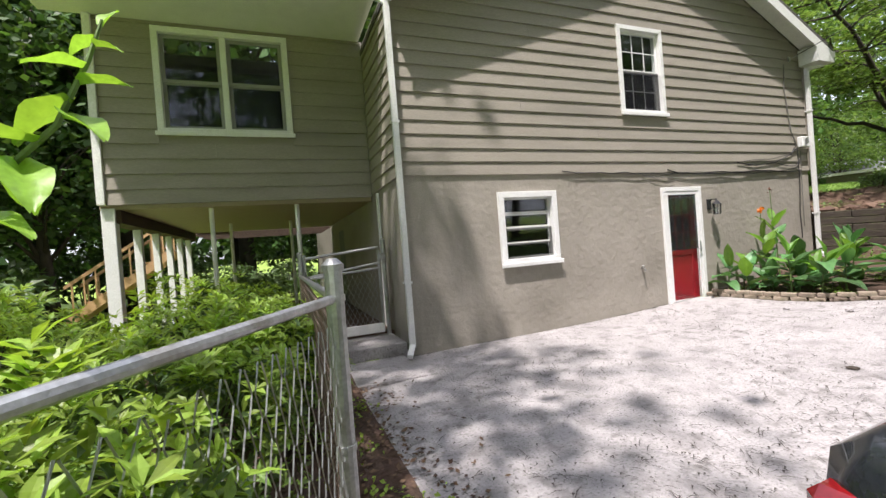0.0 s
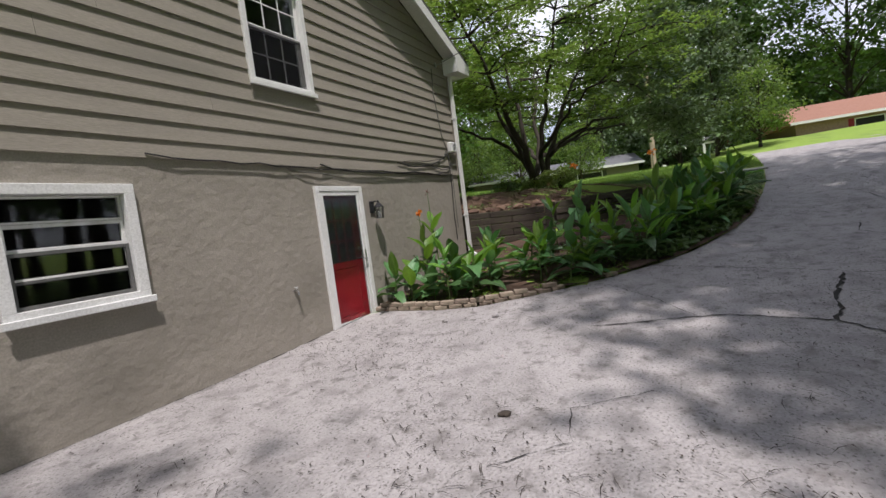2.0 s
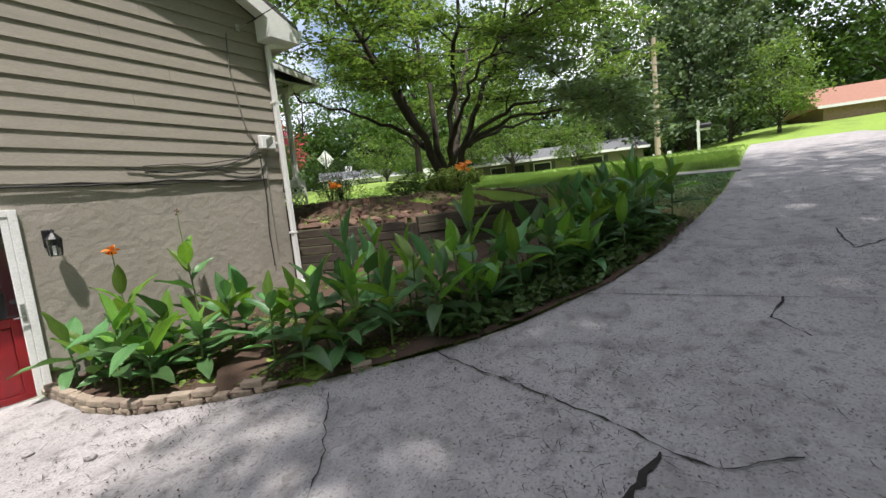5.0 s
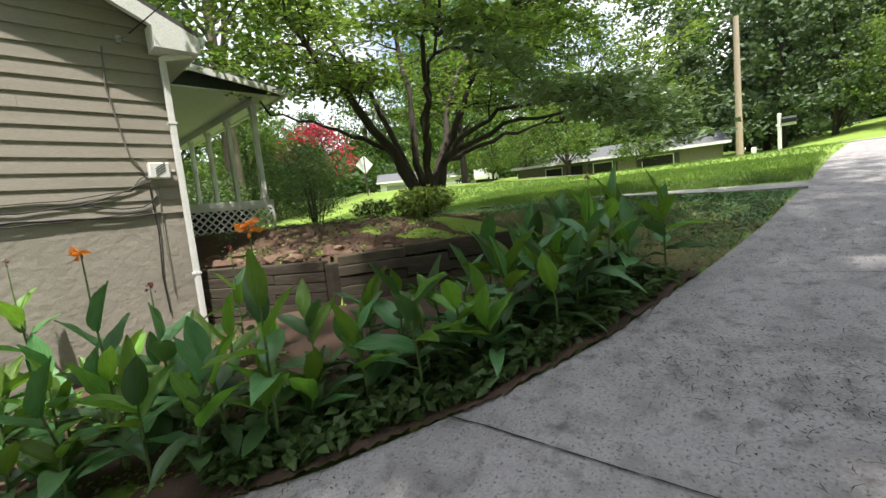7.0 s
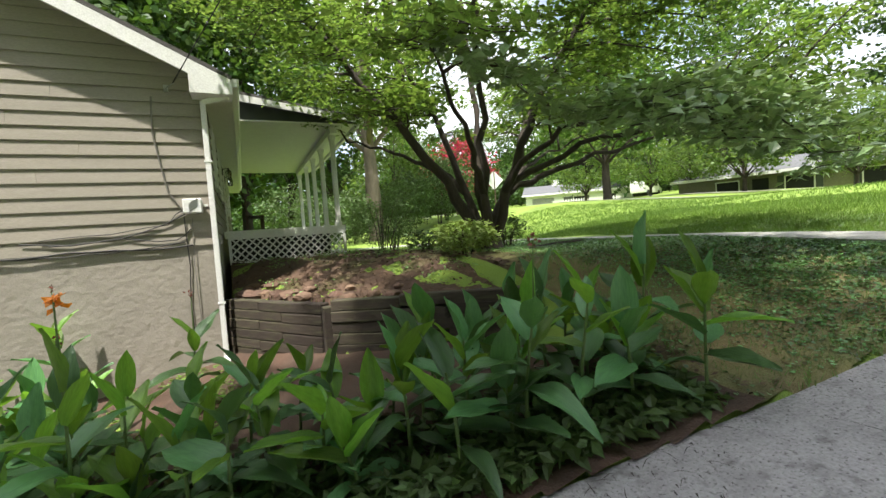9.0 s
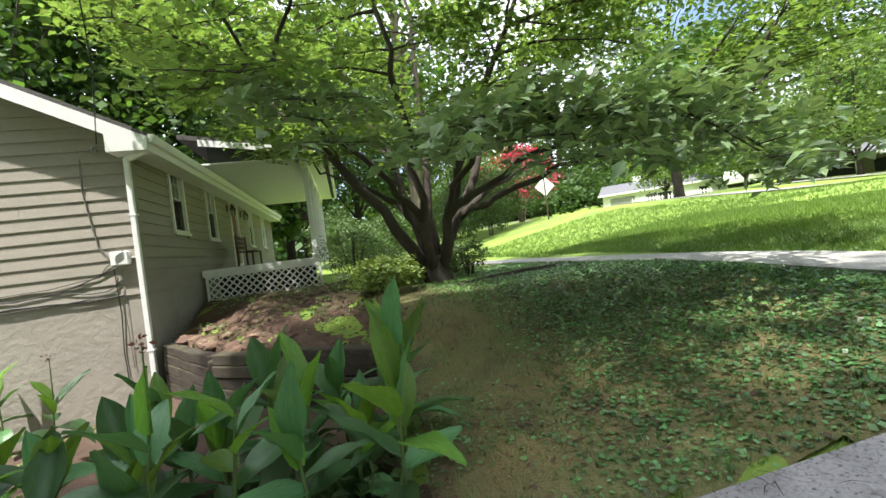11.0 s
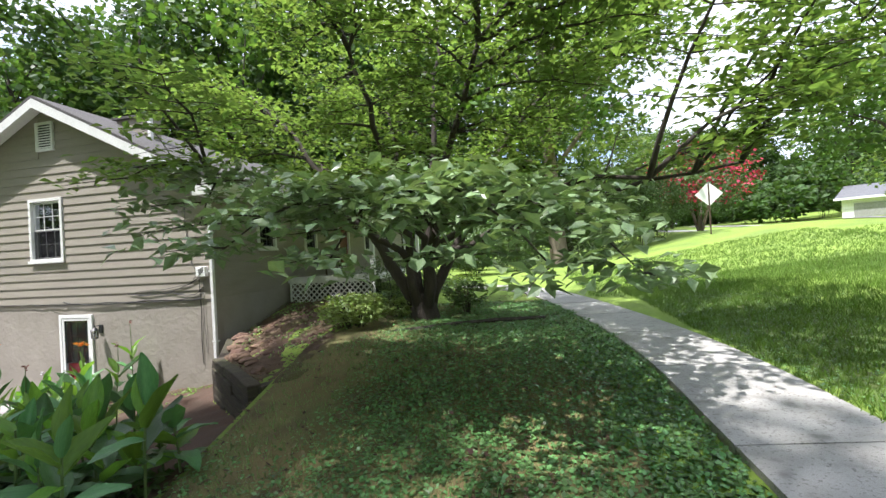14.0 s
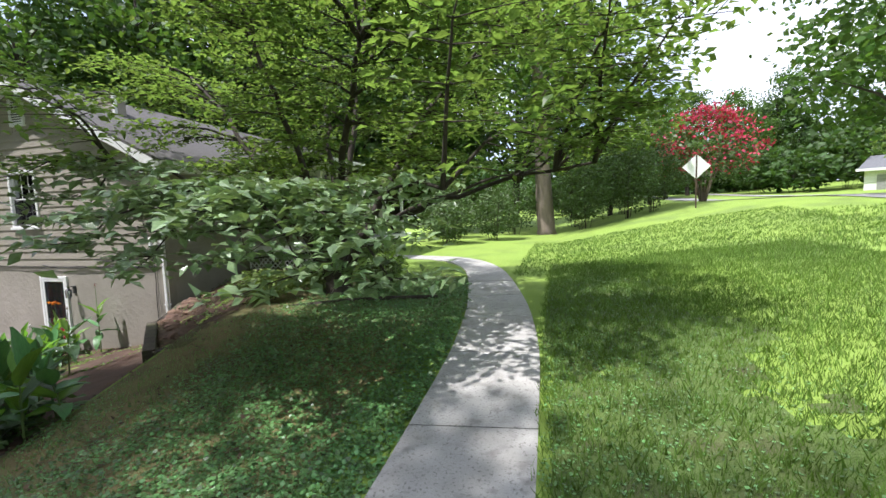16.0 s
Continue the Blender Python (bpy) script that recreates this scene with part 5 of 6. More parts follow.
cr = random.Random(5)
spots = []
for k in range(900):
    x = cr.uniform(5.95, 12.75)
    e = drive_edge(x)
    y = e + cr.uniform(0.25, 1.45 if x > 8.2 else 2.2)
    gap = -5.6 + (x - 2.5) * 0.764
    if x < 9.0 and gap - 0.12 < y < gap + 0.38 or y > -0.22 or x < 7.3 and y < gap and x < 7.0:
        continue
    if y > gap and (x > 7.35 or y < -1.75):
        continue
    if x > 9.2 and y > wall_line(x) - 0.35:
        continue
    if all((x - a) ** 2 + (y - b) ** 2 > 0.31 ** 2 for a, b in spots):
        spots.append((x, y))
    if len(spots) >= 88:
        break
for i, (x, y) in enumerate(spots):
    canna(x, y, cr.choice((0.55, 0.75, 0.85, 0.95, 1.05, 1.15)) * cr.uniform(0.92, 1.08) * (0.8 if x < 11.2 else 0.98), 200 + i)
for i, (x, y, h, fl) in enumerate(((7.7, -3.12, 1.45, "orange"), (7.33, -0.4, 1.45, "seed"), (8.47, -4.1, 1.42, "orange"), (11.2, -5.25, 1.2, "seed"), (6.45, -0.75, 1.2, "orange"), (8.1, -2.9, 1.1, "seed"), (9.0, -2.2, 1.15, "seed"))):
    canna(x, y, h, 300 + i, fl)

# low leaves between the cannas
g = np.random.default_rng(12)
cs = []
while len(cs) < 5200:
    x = g.uniform(8.0, 12.6)
    y = drive_edge(x) + abs(g.normal(0.15, 0.45)) + 0.1
    if x > 9.2 and y > wall_line(x) - 0.2:
        continue
    cs.append((x, y, height(x, y) + 0.04 + g.uniform(0, 0.3) * (0.4 + 0.6 * noise.noise((x * 1.7, y * 1.7, 3)))))
tagged(leaves_mesh("ground_cover", cs, 0.13, SHRUB_DARK, None, 13, flat=0.45, aspect=0.55, droop=0.2), "low dark green leaves between the cannas", "ground cover", kind="stuff")
cs = []
while len(cs) < 2600:
    x, y = g.uniform(6.1, 9.4), g.uniform(-4.2, -0.1)
    if drive_edge(x) + 0.12 < y < -0.05 and noise.noise((x * 1.1, y * 1.1, 7)) > -0.02:
        cs.append((x, y, height(x, y) + 0.04))
tagged(leaves_mesh("moss_and_weeds", cs, 0.06, SHRUB_BRIGHT, None, 14, flat=0.6, aspect=0.7), "bright green weeds over the bed", "weeds", kind="stuff")

# ---- front porch ----
PORCH_GREY = material("porch_boards", (0.36, 0.35, 0.33), 0.7, bump=0.2, stretch=(6, 1, 1))
PX0, PX1, PY0, PY1, PZ = 9.25, 11.85, 2.75, 9.6, 2.72
porch = thing("porch", 0, 0, 0, "white front porch with lattice skirt, posts and shed roof", "porch", kind="structure")
part("deck", box(PX0, PX1, PY0, PY1, PZ - 0.09, PZ, 0.006), PORCH_GREY, porch)
part("rim_board", box(PX0, PX1 + 0.02, PY0 - 0.028, PY0 - 0.001, PZ - 0.13, PZ + 0.03, 0.004), WHITE, porch)
part("rim_board", box(PX1 + 0.001, PX1 + 0.028, PY0, PY1, PZ - 0.13, PZ + 0.03, 0.004), WHITE, porch)
for a in (0, 1):
    part("lattice_rail", box(PX0 + 0.06, PX1, PY0 - 0.05, PY0 - 0.03, 2.02 if a else PZ - 0.16, 2.08 if a else PZ - 0.10), WHITE, porch)
    part("lattice_stile", box((PX0 + 0.06) if a else PX1 - 0.06, (PX0 + 0.12) if a else PX1, PY0 - 0.05, PY0 - 0.03, 2.08, PZ - 0.16), WHITE, porch)
lat_w, lat_h, lx, lz = PX1 - PX0 - 0.18, PZ - 0.16 - 2.08, PX0 + 0.12, 2.08
for sgn in (1, -1):
    c = -lat_h
    while c < lat_w:
        # a strip from the bottom to the top of the lattice, cut at its ends
        u0, u1 = max(0, c), min(lat_w, c + lat_h)
        v0, v1 = u0 - c, u1 - c
        if sgn < 0:
            v0, v1 = lat_h - v0, lat_h - v1
        w = 0.034
        y = PY0 - 0.036 - (0.008 if sgn > 0 else 0)
        vs = []
        for yy in (y, y + 0.007):
            vs += [(lx + u0 - w * 0.7, yy, lz + v0), (lx + u0 + w * 0.7, yy, lz + v0), (lx + u1 + w * 0.7, yy, lz + v1), (lx + u1 - w * 0.7, yy, lz + v1)]
        raw("lattice_strip", vs, [(0, 1, 2, 3), (7, 6, 5, 4), (0, 4, 5, 1), (1, 5, 6, 2), (2, 6, 7, 3), (3, 7, 4, 0)], WHITE, porch)
        c += 0.165
part("skirt_shadow", box(PX0 + 0.1, PX1 - 0.2, PY0 + 0.9, PY0 + 0.95, 1.7, PZ - 0.1), DARK, porch)
for y in (2.9, 4.5, 6.0, 7.5, 9.4):
    bm = box(PX1 - 0.16, PX1 - 0.05, y - 0.055, y + 0.055, PZ + 0.001, 4.92, 0.006)
    put_box(bm, PX1 - 0.18, PX1 - 0.03, y - 0.075, y + 0.075, PZ + 0.001, PZ + 0.12, 0.004)
    put_box(bm, PX1 - 0.18, PX1 - 0.03, y - 0.075, y + 0.075, 4.8, 4.915, 0.004)
    part("post", bm, WHITE, porch)
part("beam", box(PX1 - 0.19, PX1 - 0.02, PY0 - 0.1, PY1, 4.92, 5.06, 0.004), WHITE, porch)
part("porch_ceiling", box(PX0, PX1 + 0.35, PY0 - 0.35, PY1 + 0.2, 5.061, 5.09), SOFFIT, porch)
part("gable_infill", prism([(PX0 + 0.5, 5.1), (PX1 - 0.05, 5.1), (PX1 - 0.05, 5.17), (PX0 + 0.5, 5.46)], "y", PY0 - 0.3, PY0 - 0.26), DARKGREEN, porch, "dark infill under the porch roof")
part("porch_roof", prism([(PX0, 5.62), (PX1 + 0.45, 5.16), (PX1 + 0.45, 5.24), (PX0, 5.72)], "y", PY0 - 0.5, PY1 + 0.4), ROOF, porch)
part("fascia", prism([(PX0 + 0.4, 5.44), (PX1 + 0.46, 5.07), (PX1 + 0.46, 5.19), (PX0 + 0.4, 5.58)], "y", PY0 - 0.53, PY0 - 0.501), WHITE, porch)
part("gutter", box(PX1 + 0.451, PX1 + 0.54, PY0 - 0.5, PY1 + 0.4, 5.08, 5.2, 0.01), WHITE, porch)


def wall_lantern(m, label):
    t = new("wall_lantern")
    t.matrix_basis = m
    tagged(t, label, "lamp")
    part("backplate", box(-0.055, 0.055, -0.025, 0.0, -0.05, 0.15, 0.008), BLACK, t)
    part("arm", tube([(0, -0.02, 0.1), (0, -0.08, 0.14), (0, -0.15, 0.13), (0, -0.16, 0.09)], 0.009), BLACK, t)
    bm = bmesh.new()
    bmesh.ops.create_cone(bm, cap_ends=True, segments=8, radius1=0.085, radius2=0.02, depth=0.07, matrix=pose(0, -0.16, 0.075))
    bmesh.ops.create_cone(bm, cap_ends=True, segments=8, radius1=0.018, radius2=0.004, depth=0.05, matrix=pose(0, -0.16, 0.13))
    part("cap", bm, BLACK, t)
    cage = part("cage", box(-0.045, 0.045, -0.205, -0.115, -0.15, -0.138, 0.003), BLACK, t)
    for a in range(8):
        c, s = math.cos(a * math.pi / 4), math.sin(a * math.pi / 4)
        part("bar", tube([(0.06 * c, -0.16 + 0.06 * s, -0.14), (0.075 * c, -0.16 + 0.075 * s, 0.045)], 0.005, 5), BLACK, cage)
    bm = bmesh.new()
    bmesh.ops.create_cone(bm, cap_ends=False, segments=16, radius1=0.055, radius2=0.068, depth=0.18, matrix=pose(0, -0.16, -0.048))
    part("glass", bm, GLASS, t).visible_shadow = False
    part("candle", tube([(0, -0.16, -0.138), (0, -0.16, -0.03)], 0.016, 10), WHITE, t)
    return t


wall_lantern(pose(6.04, -0.002, 1.82), "black carriage lantern on the stucco beside the red door")
for y in (5.7, 7.35):
    wall_lantern(FRONT @ Matrix.Translation((y, -0.036, 4.45)), "black carriage lantern beside the front door")
# a bench on the porch
bench = thing("porch_bench", 9.75, 4.6, PZ, "dark wooden bench on the porch", "bench")
for i in range(4):
    part("seat_slat", box(0.0 + i * 0.1, 0.085 + i * 0.1, -0.6, 0.6, 0.4, 0.425, 0.004), BEAM, bench)
for i in range(3):
    part("back_slat", box(-0.03, -0.005, -0.6, 0.6, 0.5 + i * 0.12, 0.59 + i * 0.12, 0.004), BEAM, bench)
for y in (-0.56, 0.52):
    for x in (-0.035, 0.33):
        part("leg", box(x, x + 0.045, y, y + 0.045, 0, 0.86 if x < 0 else 0.398, 0.004), BEAM, bench)

# ---- things on the gable wall ----
meter = thing("alarm_siren_box", 8.955, -0.036, 3.0, "white plastic box with slanted louvres on the siding", "alarm box")
part("housing", box(-0.13, 0.13, -0.11, 0.0, -0.02, 0.2, 0.015), WHITE, meter)
for i in range(4):
    ob = part("louvre", box(-0.075, 0.075, -0.004, 0.004, -0.006, 0.006), SASH_DARK, meter)
    ob.matrix_basis = pose(0.01, -0.112, 0.05 + i * 0.035, 0, -35)
part("conduit_stub", box(0.131, 0.2, -0.06, -0.03, 0.08, 0.11), WHITE, meter)
CABLE = material("black_cable", (0.025, 0.024, 0.023), 0.6, bump=0)
CABLE_GREY = material("grey_cable", (0.18, 0.17, 0.15), 0.6, bump=0)


def cable(pts, r, mat, seed, sag=0.0):
    rr = random.Random(seed)
    out = []
    for (x0, y0, z0), (x1, y1, z1) in zip(pts, pts[1:]):
        n = max(2, int(abs(Vector((x1 - x0, y1 - y0, z1 - z0)).length) / 0.22))
        for i in range(n):
            t = i / n
            out.append((x0 + (x1 - x0) * t, y0 + (y1 - y0) * t - 0.01 * rr.random(), z0 + (z1 - z0) * t - sag * 4 * t * (1 - t) + rr.uniform(-0.014, 0.014)))
    out.append(pts[-1])
    return tagged(part("cable", tube(out, r, 5), mat), "loose black cable run along the siding", "cable", "cables on the gable wall")


Y = -0.036
cable([(2.7, Y, 2.52), (4.0, Y, 2.50), (5.2, Y, 2.47), (6.4, Y, 2.50), (7.6, Y, 2.46), (8.8, Y, 2.55)], 0.009, CABLE, 1, 0.02)
cable([(5.0, Y, 2.52), (6.2, Y - 0.01, 2.46), (7.4, Y, 2.52), (8.9, Y, 2.50)], 0.012, CABLE, 2, 0.03)
cable([(6.9, Y, 2.66), (7.7, Y, 2.62), (8.3, Y, 2.74), (8.85, Y, 2.98)], 0.010, CABLE, 3, 0.02)
cable([(7.1, Y, 2.70), (7.9, Y, 2.72), (8.6, Y, 2.83), (8.82, Y, 3.05)], 0.007, CABLE, 4, -0.02)
cable([(7.2, Y, 2.60), (8.0, Y, 2.67), (8.7, Y, 2.6), (8.9, Y, 2.75)], 0.009, CABLE, 5, 0.03)
cable([(8.55, Y, 4.72), (8.52, Y, 4.2), (8.6, Y, 3.6), (8.65, Y, 3.3), (8.8, Y, 3.05)], 0.012, CABLE_GREY, 6)
cable([(8.82, Y, 2.95), (8.84, -0.03, 2.2), (8.8, -0.02, 1.6), (8.82, -0.02, 1.05)], 0.009, CABLE, 7)
cable([(8.93, Y, 2.9), (8.9, -0.03, 2.2), (8.92, -0.02, 1.3)], 0.006, CABLE_GREY, 8)
cable([(4.3, -0.02, 2.5), (4.45, -0.02, 2.44), (4.9, -0.05, 2.40), (5.4, -0.05, 2.38), (5.7, -0.04, 2.47)], 0.006, CABLE_GREY, 9)
hook = thing("cable_hook", 8.75, -0.03, 4.86, "metal hook that holds the service cable", "hook")
part("bracket", box(-0.03, 0.03, -0.03, 0.0, -0.05, 0.05, 0.004), METAL, hook)
part("arm", tube([(0, -0.02, 0), (0.06, -0.1, 0.02), (0.12, -0.12, 0.06)], 0.008), METAL, hook)
tagged(part("service_cable", tube([(8.86, -0.15, 4.92), (9.6, -1.6, 5.5), (11, -5, 6.8)], 0.008, 5), CABLE), "black service cable strung from the gable hook", "cable")
tap = thing("garden_tap", 4.25, 0, 0.82, "small outdoor tap on the stucco wall", "tap")
part("body", tube([(0, 0, 0), (0, -0.05, 0), (0, -0.08, -0.02), (0, -0.085, -0.06)], 0.014), METAL, tap)
part("wheel", tube([(0, -0.05, 0.015), (0, -0.05, 0.045)], (0.006, 0.026), 10), WHITE, tap)

# ---- patio under the raised room ----
tagged(part("gate_pad", box(-1.08, -0.12, -0.95, 0.098, -0.2, drive_height(-0.5) + 0.036, 0.008), CONCRETE), "worn concrete pad below the gate step", "step", kind="structure")
tagged(part("patio_step", box(-1.35, -0.06, 0.1, 0.95, -0.2, 0.17, 0.012), CONCRETE), "worn concrete step at the garden gate", "step", kind="structure")
tagged(part("patio_floor", box(-3.9, -0.02, 0.951, 8.0, -0.2, 0.2), SOIL), "bare red earth floor under the raised room", "floor", kind="structure")
for i, y in enumerate((1.9, 3.2, 4.4, 5.5, 6.6, 7.7)):
    w = 0.085 if i == 0 else 0.06
    tagged(part("deck_post", box(-3.9 - w, -3.9 + w, y - w, y + w, height(-3.9, y) - 0.05, 2.179 if i else 2.40, 0.008), WHITE), "white painted square deck post", "post", "posts under the raised room")
for x, y in ((-2.6, 2.08), (-1.29, 1.95), (-2.6, 5.2), (-1.3, 5.2)):
    tagged(part("steel_post", tube([(x, y, 0.1), (x, y, 2.38)], 0.036, 10), WHITE), "thin white steel post under the raised room", "post", "posts under the raised room")
tagged(part("door_trim", box(-0.035, -0.002, 1.35, 1.43, 0.1, 2.45), WHITE), "white trim board on the side wall", "trim", kind="structure")
LUMBER = material("new_lumber", (0.50, 0.31, 0.16), 0.7, alt=(0.42, 0.25, 0.12), scale=3, bump=0.2, stretch=(1, 1, 4))
stair = thing("deck_stair", -4.5, 9.6, 0.2, "new orange-brown wooden deck stair with rails", "stair")
for i in range(9):
    part("step", box(-0.28 * i - 0.3, -0.28 * i, -0.5, 0.5, 1.85 - 0.2 * i, 1.89 - 0.2 * i, 0.004), LUMBER, stair)
for y in (-0.54, 0.5):
    part("stringer", prism([(0, 1.62), (0, 1.9), (-2.7, 0.1), (-2.7, -0.2)], "y", y, y + 0.04), LUMBER, stair)
    part("handrail", prism([(0.1, 2.75), (0.1, 2.85), (-2.7, 0.98), (-2.7, 0.88)], "y", y, y + 0.06), LUMBER, stair)
    for i in range(10):
        x = -0.28 * i
        part("baluster", box(x - 0.02, x + 0.02, y + 0.005, y + 0.04, 1.75 - 0.66 * 0.28 * i, 2.75 - 0.66 * 0.28 * i), LUMBER, stair)
tagged(part("pergola", (lambda bm: [put_box(bm, -3.9, 0, 8.2 + i * 0.35, 8.25 + i * 0.35, 2.35, 2.45) for i in range(10)] and bm)(bmesh.new()), BEAM), "brown slatted deck boards seen from below", "deck", kind="structure")

# ---- chain-link fence and gate ----
GALV = material("galvanised_steel", (0.52, 0.53, 0.53), 0.45, metal=0.85, alt=(0.4, 0.4, 0.4), scale=12, bump=0.1, stain=(0.3, 0.27, 0.22), stain_scale=6, stain_amount=0.3)
RUST = material("rusty_wire", (0.32, 0.27, 0.23), 0.6, metal=0.6, alt=(0.28, 0.17, 0.1), scale=5, bump=0)


def mesh_run(a, b, z0, z1, parent, pitch=0.075, mat=None):
    """Woven diamond wire between two points: each wire zigzags from the bottom to the top."""
    a, b = Vector(a), Vector(b)
    run = (b - a).length
    d = (b - a).normalized()
    side = Vector((-d.y, d.x)) * 0.006
    bm = bmesh.new()
    rows = int((z1 - z0) / pitch)
    for i in range(int(run / pitch)):
        pts = []
        for k in range(rows + 1):
            u = (i + (0.52 if k % 2 else -0.02)) * pitch
            if 0 <= u <= run:
                p = a + d * u + side * (1 if k % 2 else -1)
                pts.append((p.x, p.y, z0 + k * pitch))
        if len(pts) > 2:
            put_tube(bm, pts, 0.0028, 4, False)
        pts = []
        for k in range(rows + 1):
            u = (i + 1 + (-0.52 if k % 2 else 0.02)) * pitch
            if 0 <= u <= run:
                p = a + d * u - side * (1 if k % 2 else -1)
                pts.append((p.x, p.y, z0 + k * pitch))
        if len(pts) > 2:
            put_tube(bm, pts, 0.0028, 4, False)
    return part("wire_mesh", bm, mat or GALV, parent, "woven diamond wire mesh")


def fence_post(x, y, z0, z1, parent, r=0.034, cap=True):
    p = part("post", tube([(x, y, z0), (x, y, z1)], r, 12), GALV, parent)
    if cap:
        part("post_cap", tube([(x, y, z1), (x, y, z1 + 0.025), (x, y, z1 + 0.05)], [r + 0.008, r + 0.008, r * 0.5], 12), GALV, p)
    for z in (z0 + 0.35, z0 + 0.8, z1 - 0.12):
        part("tension_band", tube([(x, y, z), (x, y, z + 0.025)], r + 0.005, 12), GALV, p)
    return p


fence = thing("chain_link_fence", 0, 0, 0, "galvanised chain-link fence with a round top rail", "fence")
CP = (-1.47, -3.95)
FEND = (-2.45, -5.64, 1.3)
fence_post(*CP, -0.1, 1.41, fence, 0.036)
part("top_rail", tube([(CP[0], CP[1], 1.3), FEND], 0.018, 10), GALV, fence)
part("top_rail", tube([(CP[0], CP[1], 1.3), (-1.38, 0.86, 1.2)], 0.022, 10), GALV, fence)
mesh_run(FEND[:2], CP, 0.0, 1.27, fence)
mesh_run(CP, (-1.38, 0.86), 0.0, 1.24, fence, mat=RUST)
fence_post(*FEND[:2], -0.2, 1.28, fence)
bm = bmesh.new()
put_prism(bm, [(0.0, 0.0), (0.012, -0.12), (0.05, -0.3), (0.053, -0.3), (0.016, -0.12), (0.004, 0.0)], "y", -0.05, 0.05)
part("loose_strip", bm, GALV, fence, "bent grey metal strip hung on the wire").matrix_basis = pose(-1.44, -3.62, 1.24)
part("tag_plate", box(-0.003, 0.003, -0.06, 0.06, -0.045, 0.045, 0.002), GALV, fence, "small blank metal tag").matrix_basis = pose(-1.435, -3.0, 1.15)
fence_post(-1.36, 0.86, 0.0, 1.5, fence)
fence_post(-0.12, 0.86, 0.0, 1.62, fence)
gate = thing("chain_link_gate", 0, 0, 0, "closed chain-link garden gate beside the downspout", "gate")
for z0, z1 in ((1.5, 1.54), (1.2, 1.22)):
    part("rail", tube([(-1.3, 0.86, z0 - 0.06), (-0.2, 0.86, z1)], 0.021, 10), GALV, gate)
part("rail", tube([(-1.3, 0.86, 1.16), (-0.2, 0.86, 1.3)], 0.018, 10), GALV, gate)
for x in (-1.3, -0.2):
    part("stile", tube([(x, 0.86, 0.3), (x, 0.86, 1.5)], 0.021, 10), GALV, gate)
part("kick_board", box(-1.31, -0.19, 0.83, 0.87, 0.22, 0.36, 0.004), WHITE, gate, "pale weathered board")
mesh_run((-1.3, 0.88), (-0.2, 0.88), 0.36, 1.2, gate)
part("latch", box(-0.19, -0.1, 0.82, 0.85, 1.35, 1.44, 0.006), GALV, gate)

# a long shoot that leans out over the fence
YOUNG = material("young_leaf", (0.34, 0.55, 0.08), 0.4, alt=(0.19, 0.36, 0.05), scale=10, bump=0.05, per=0.15, trans=0.5)
shoot = thing("young_shoot", -2.5, -4.2, 0.0, "long young shoot with fresh bright green leaves", "plant")
sp = [(0, 0, -0.1), (0.05, -0.2, 0.8), (0.2, -0.45, 1.35), (0.42, -0.66, 1.58), (0.55, -0.7, 1.69), (0.60, -0.72, 1.78), (0.62, -0.72, 1.84)]
part("stem", tube(sp, [0.012, 0.01, 0.008, 0.006, 0.005, 0.004, 0.002], 6), STEM, shoot)
lm = canna_leaf_mesh("leaf", 0.145, 0.075, 0.5, 0.25)
lm.materials[0] = YOUNG
for i, (u, az, p, s) in enumerate(((0.46, 200, 20, 1.0), (0.50, -20, 15, 1.1), (0.55, 170, 5, 1.0), (0.60, -60, 35, 1.15), (0.64, 190, -10, 0.95), (0.70, -40, 20, 1.0), (0.74, 160, 25, 1.05), (0.78, -10, -5, 0.7), (0.82, 210, 0, 0.7), (0.9, -30, 10, 0.5), (0.93, 150, 10, 0.5), (0.98, 60, -60, 0.5), (0.42, -10, 40, 1.1), (0.40, 180, 30, 1.0), (0.58, 90, 30, 0.9))):
    k = u * (len(sp) - 1)
    q = Vector(sp[int(k)]).lerp(Vector(sp[min(int(k) + 1, len(sp) - 1)]), k - int(k))
    ob = new("leaf", lm)
    ob.parent = shoot
    ob.matrix_basis = Matrix.Translation(q) @ pose(0, 0, 0, 0, 0, az) @ pose(0, 0, 0, 0, p, 0) @ Matrix.Diagonal((s * 0.72, s * 0.72, s * 0.72, 1))

# ---- parked car ----
CARPAINT = material("slate_car_paint", (0.045, 0.05, 0.06), 0.25, metal=0.3, bump=0, coat=1.0)
TAIL = material("red_tail_lens", (0.5, 0.01, 0.015), 0.15, bump=0, coat=0.5)
TYRE = material("tyre_rubber", (0.015, 0.015, 0.015), 0.85, bump=0.2)
car = thing("parked_car", 0.42, -5.0, -0.02, "dark slate saloon car parked with its tail to the house", "car")
secs = ((0.0, 0.36, 0.90, 0.86, 0.80), (-0.10, 0.26, 0.97, 0.9, 0.82), (-0.6, 0.24, 0.98, 0.89, 0.74), (-1.0, 0.24, 1.0, 0.9, 0.7), (-2.2, 0.24, 0.98, 0.9, 0.7), (-3.2, 0.24, 0.94, 0.9, 0.68), (-4.2, 0.26, 0.78, 0.86, 0.62), (-4.5, 0.34, 0.62, 0.72, 0.5))
bm = bmesh.new()
rings = []
for y, z0, z1, w, wt in secs:
    zm = z0 + (z1 - z0) * 0.55
    rings.append([bm.verts.new(p) for p in ((-w * 0.92, y, z0), (-w, y, zm), (-w * 0.97, y, z1 - 0.1), (-wt, y, z1), (0, y, z1 + 0.03), (wt, y, z1), (w * 0.97, y, z1 - 0.1), (w, y, zm), (w * 0.92, y, z0))])
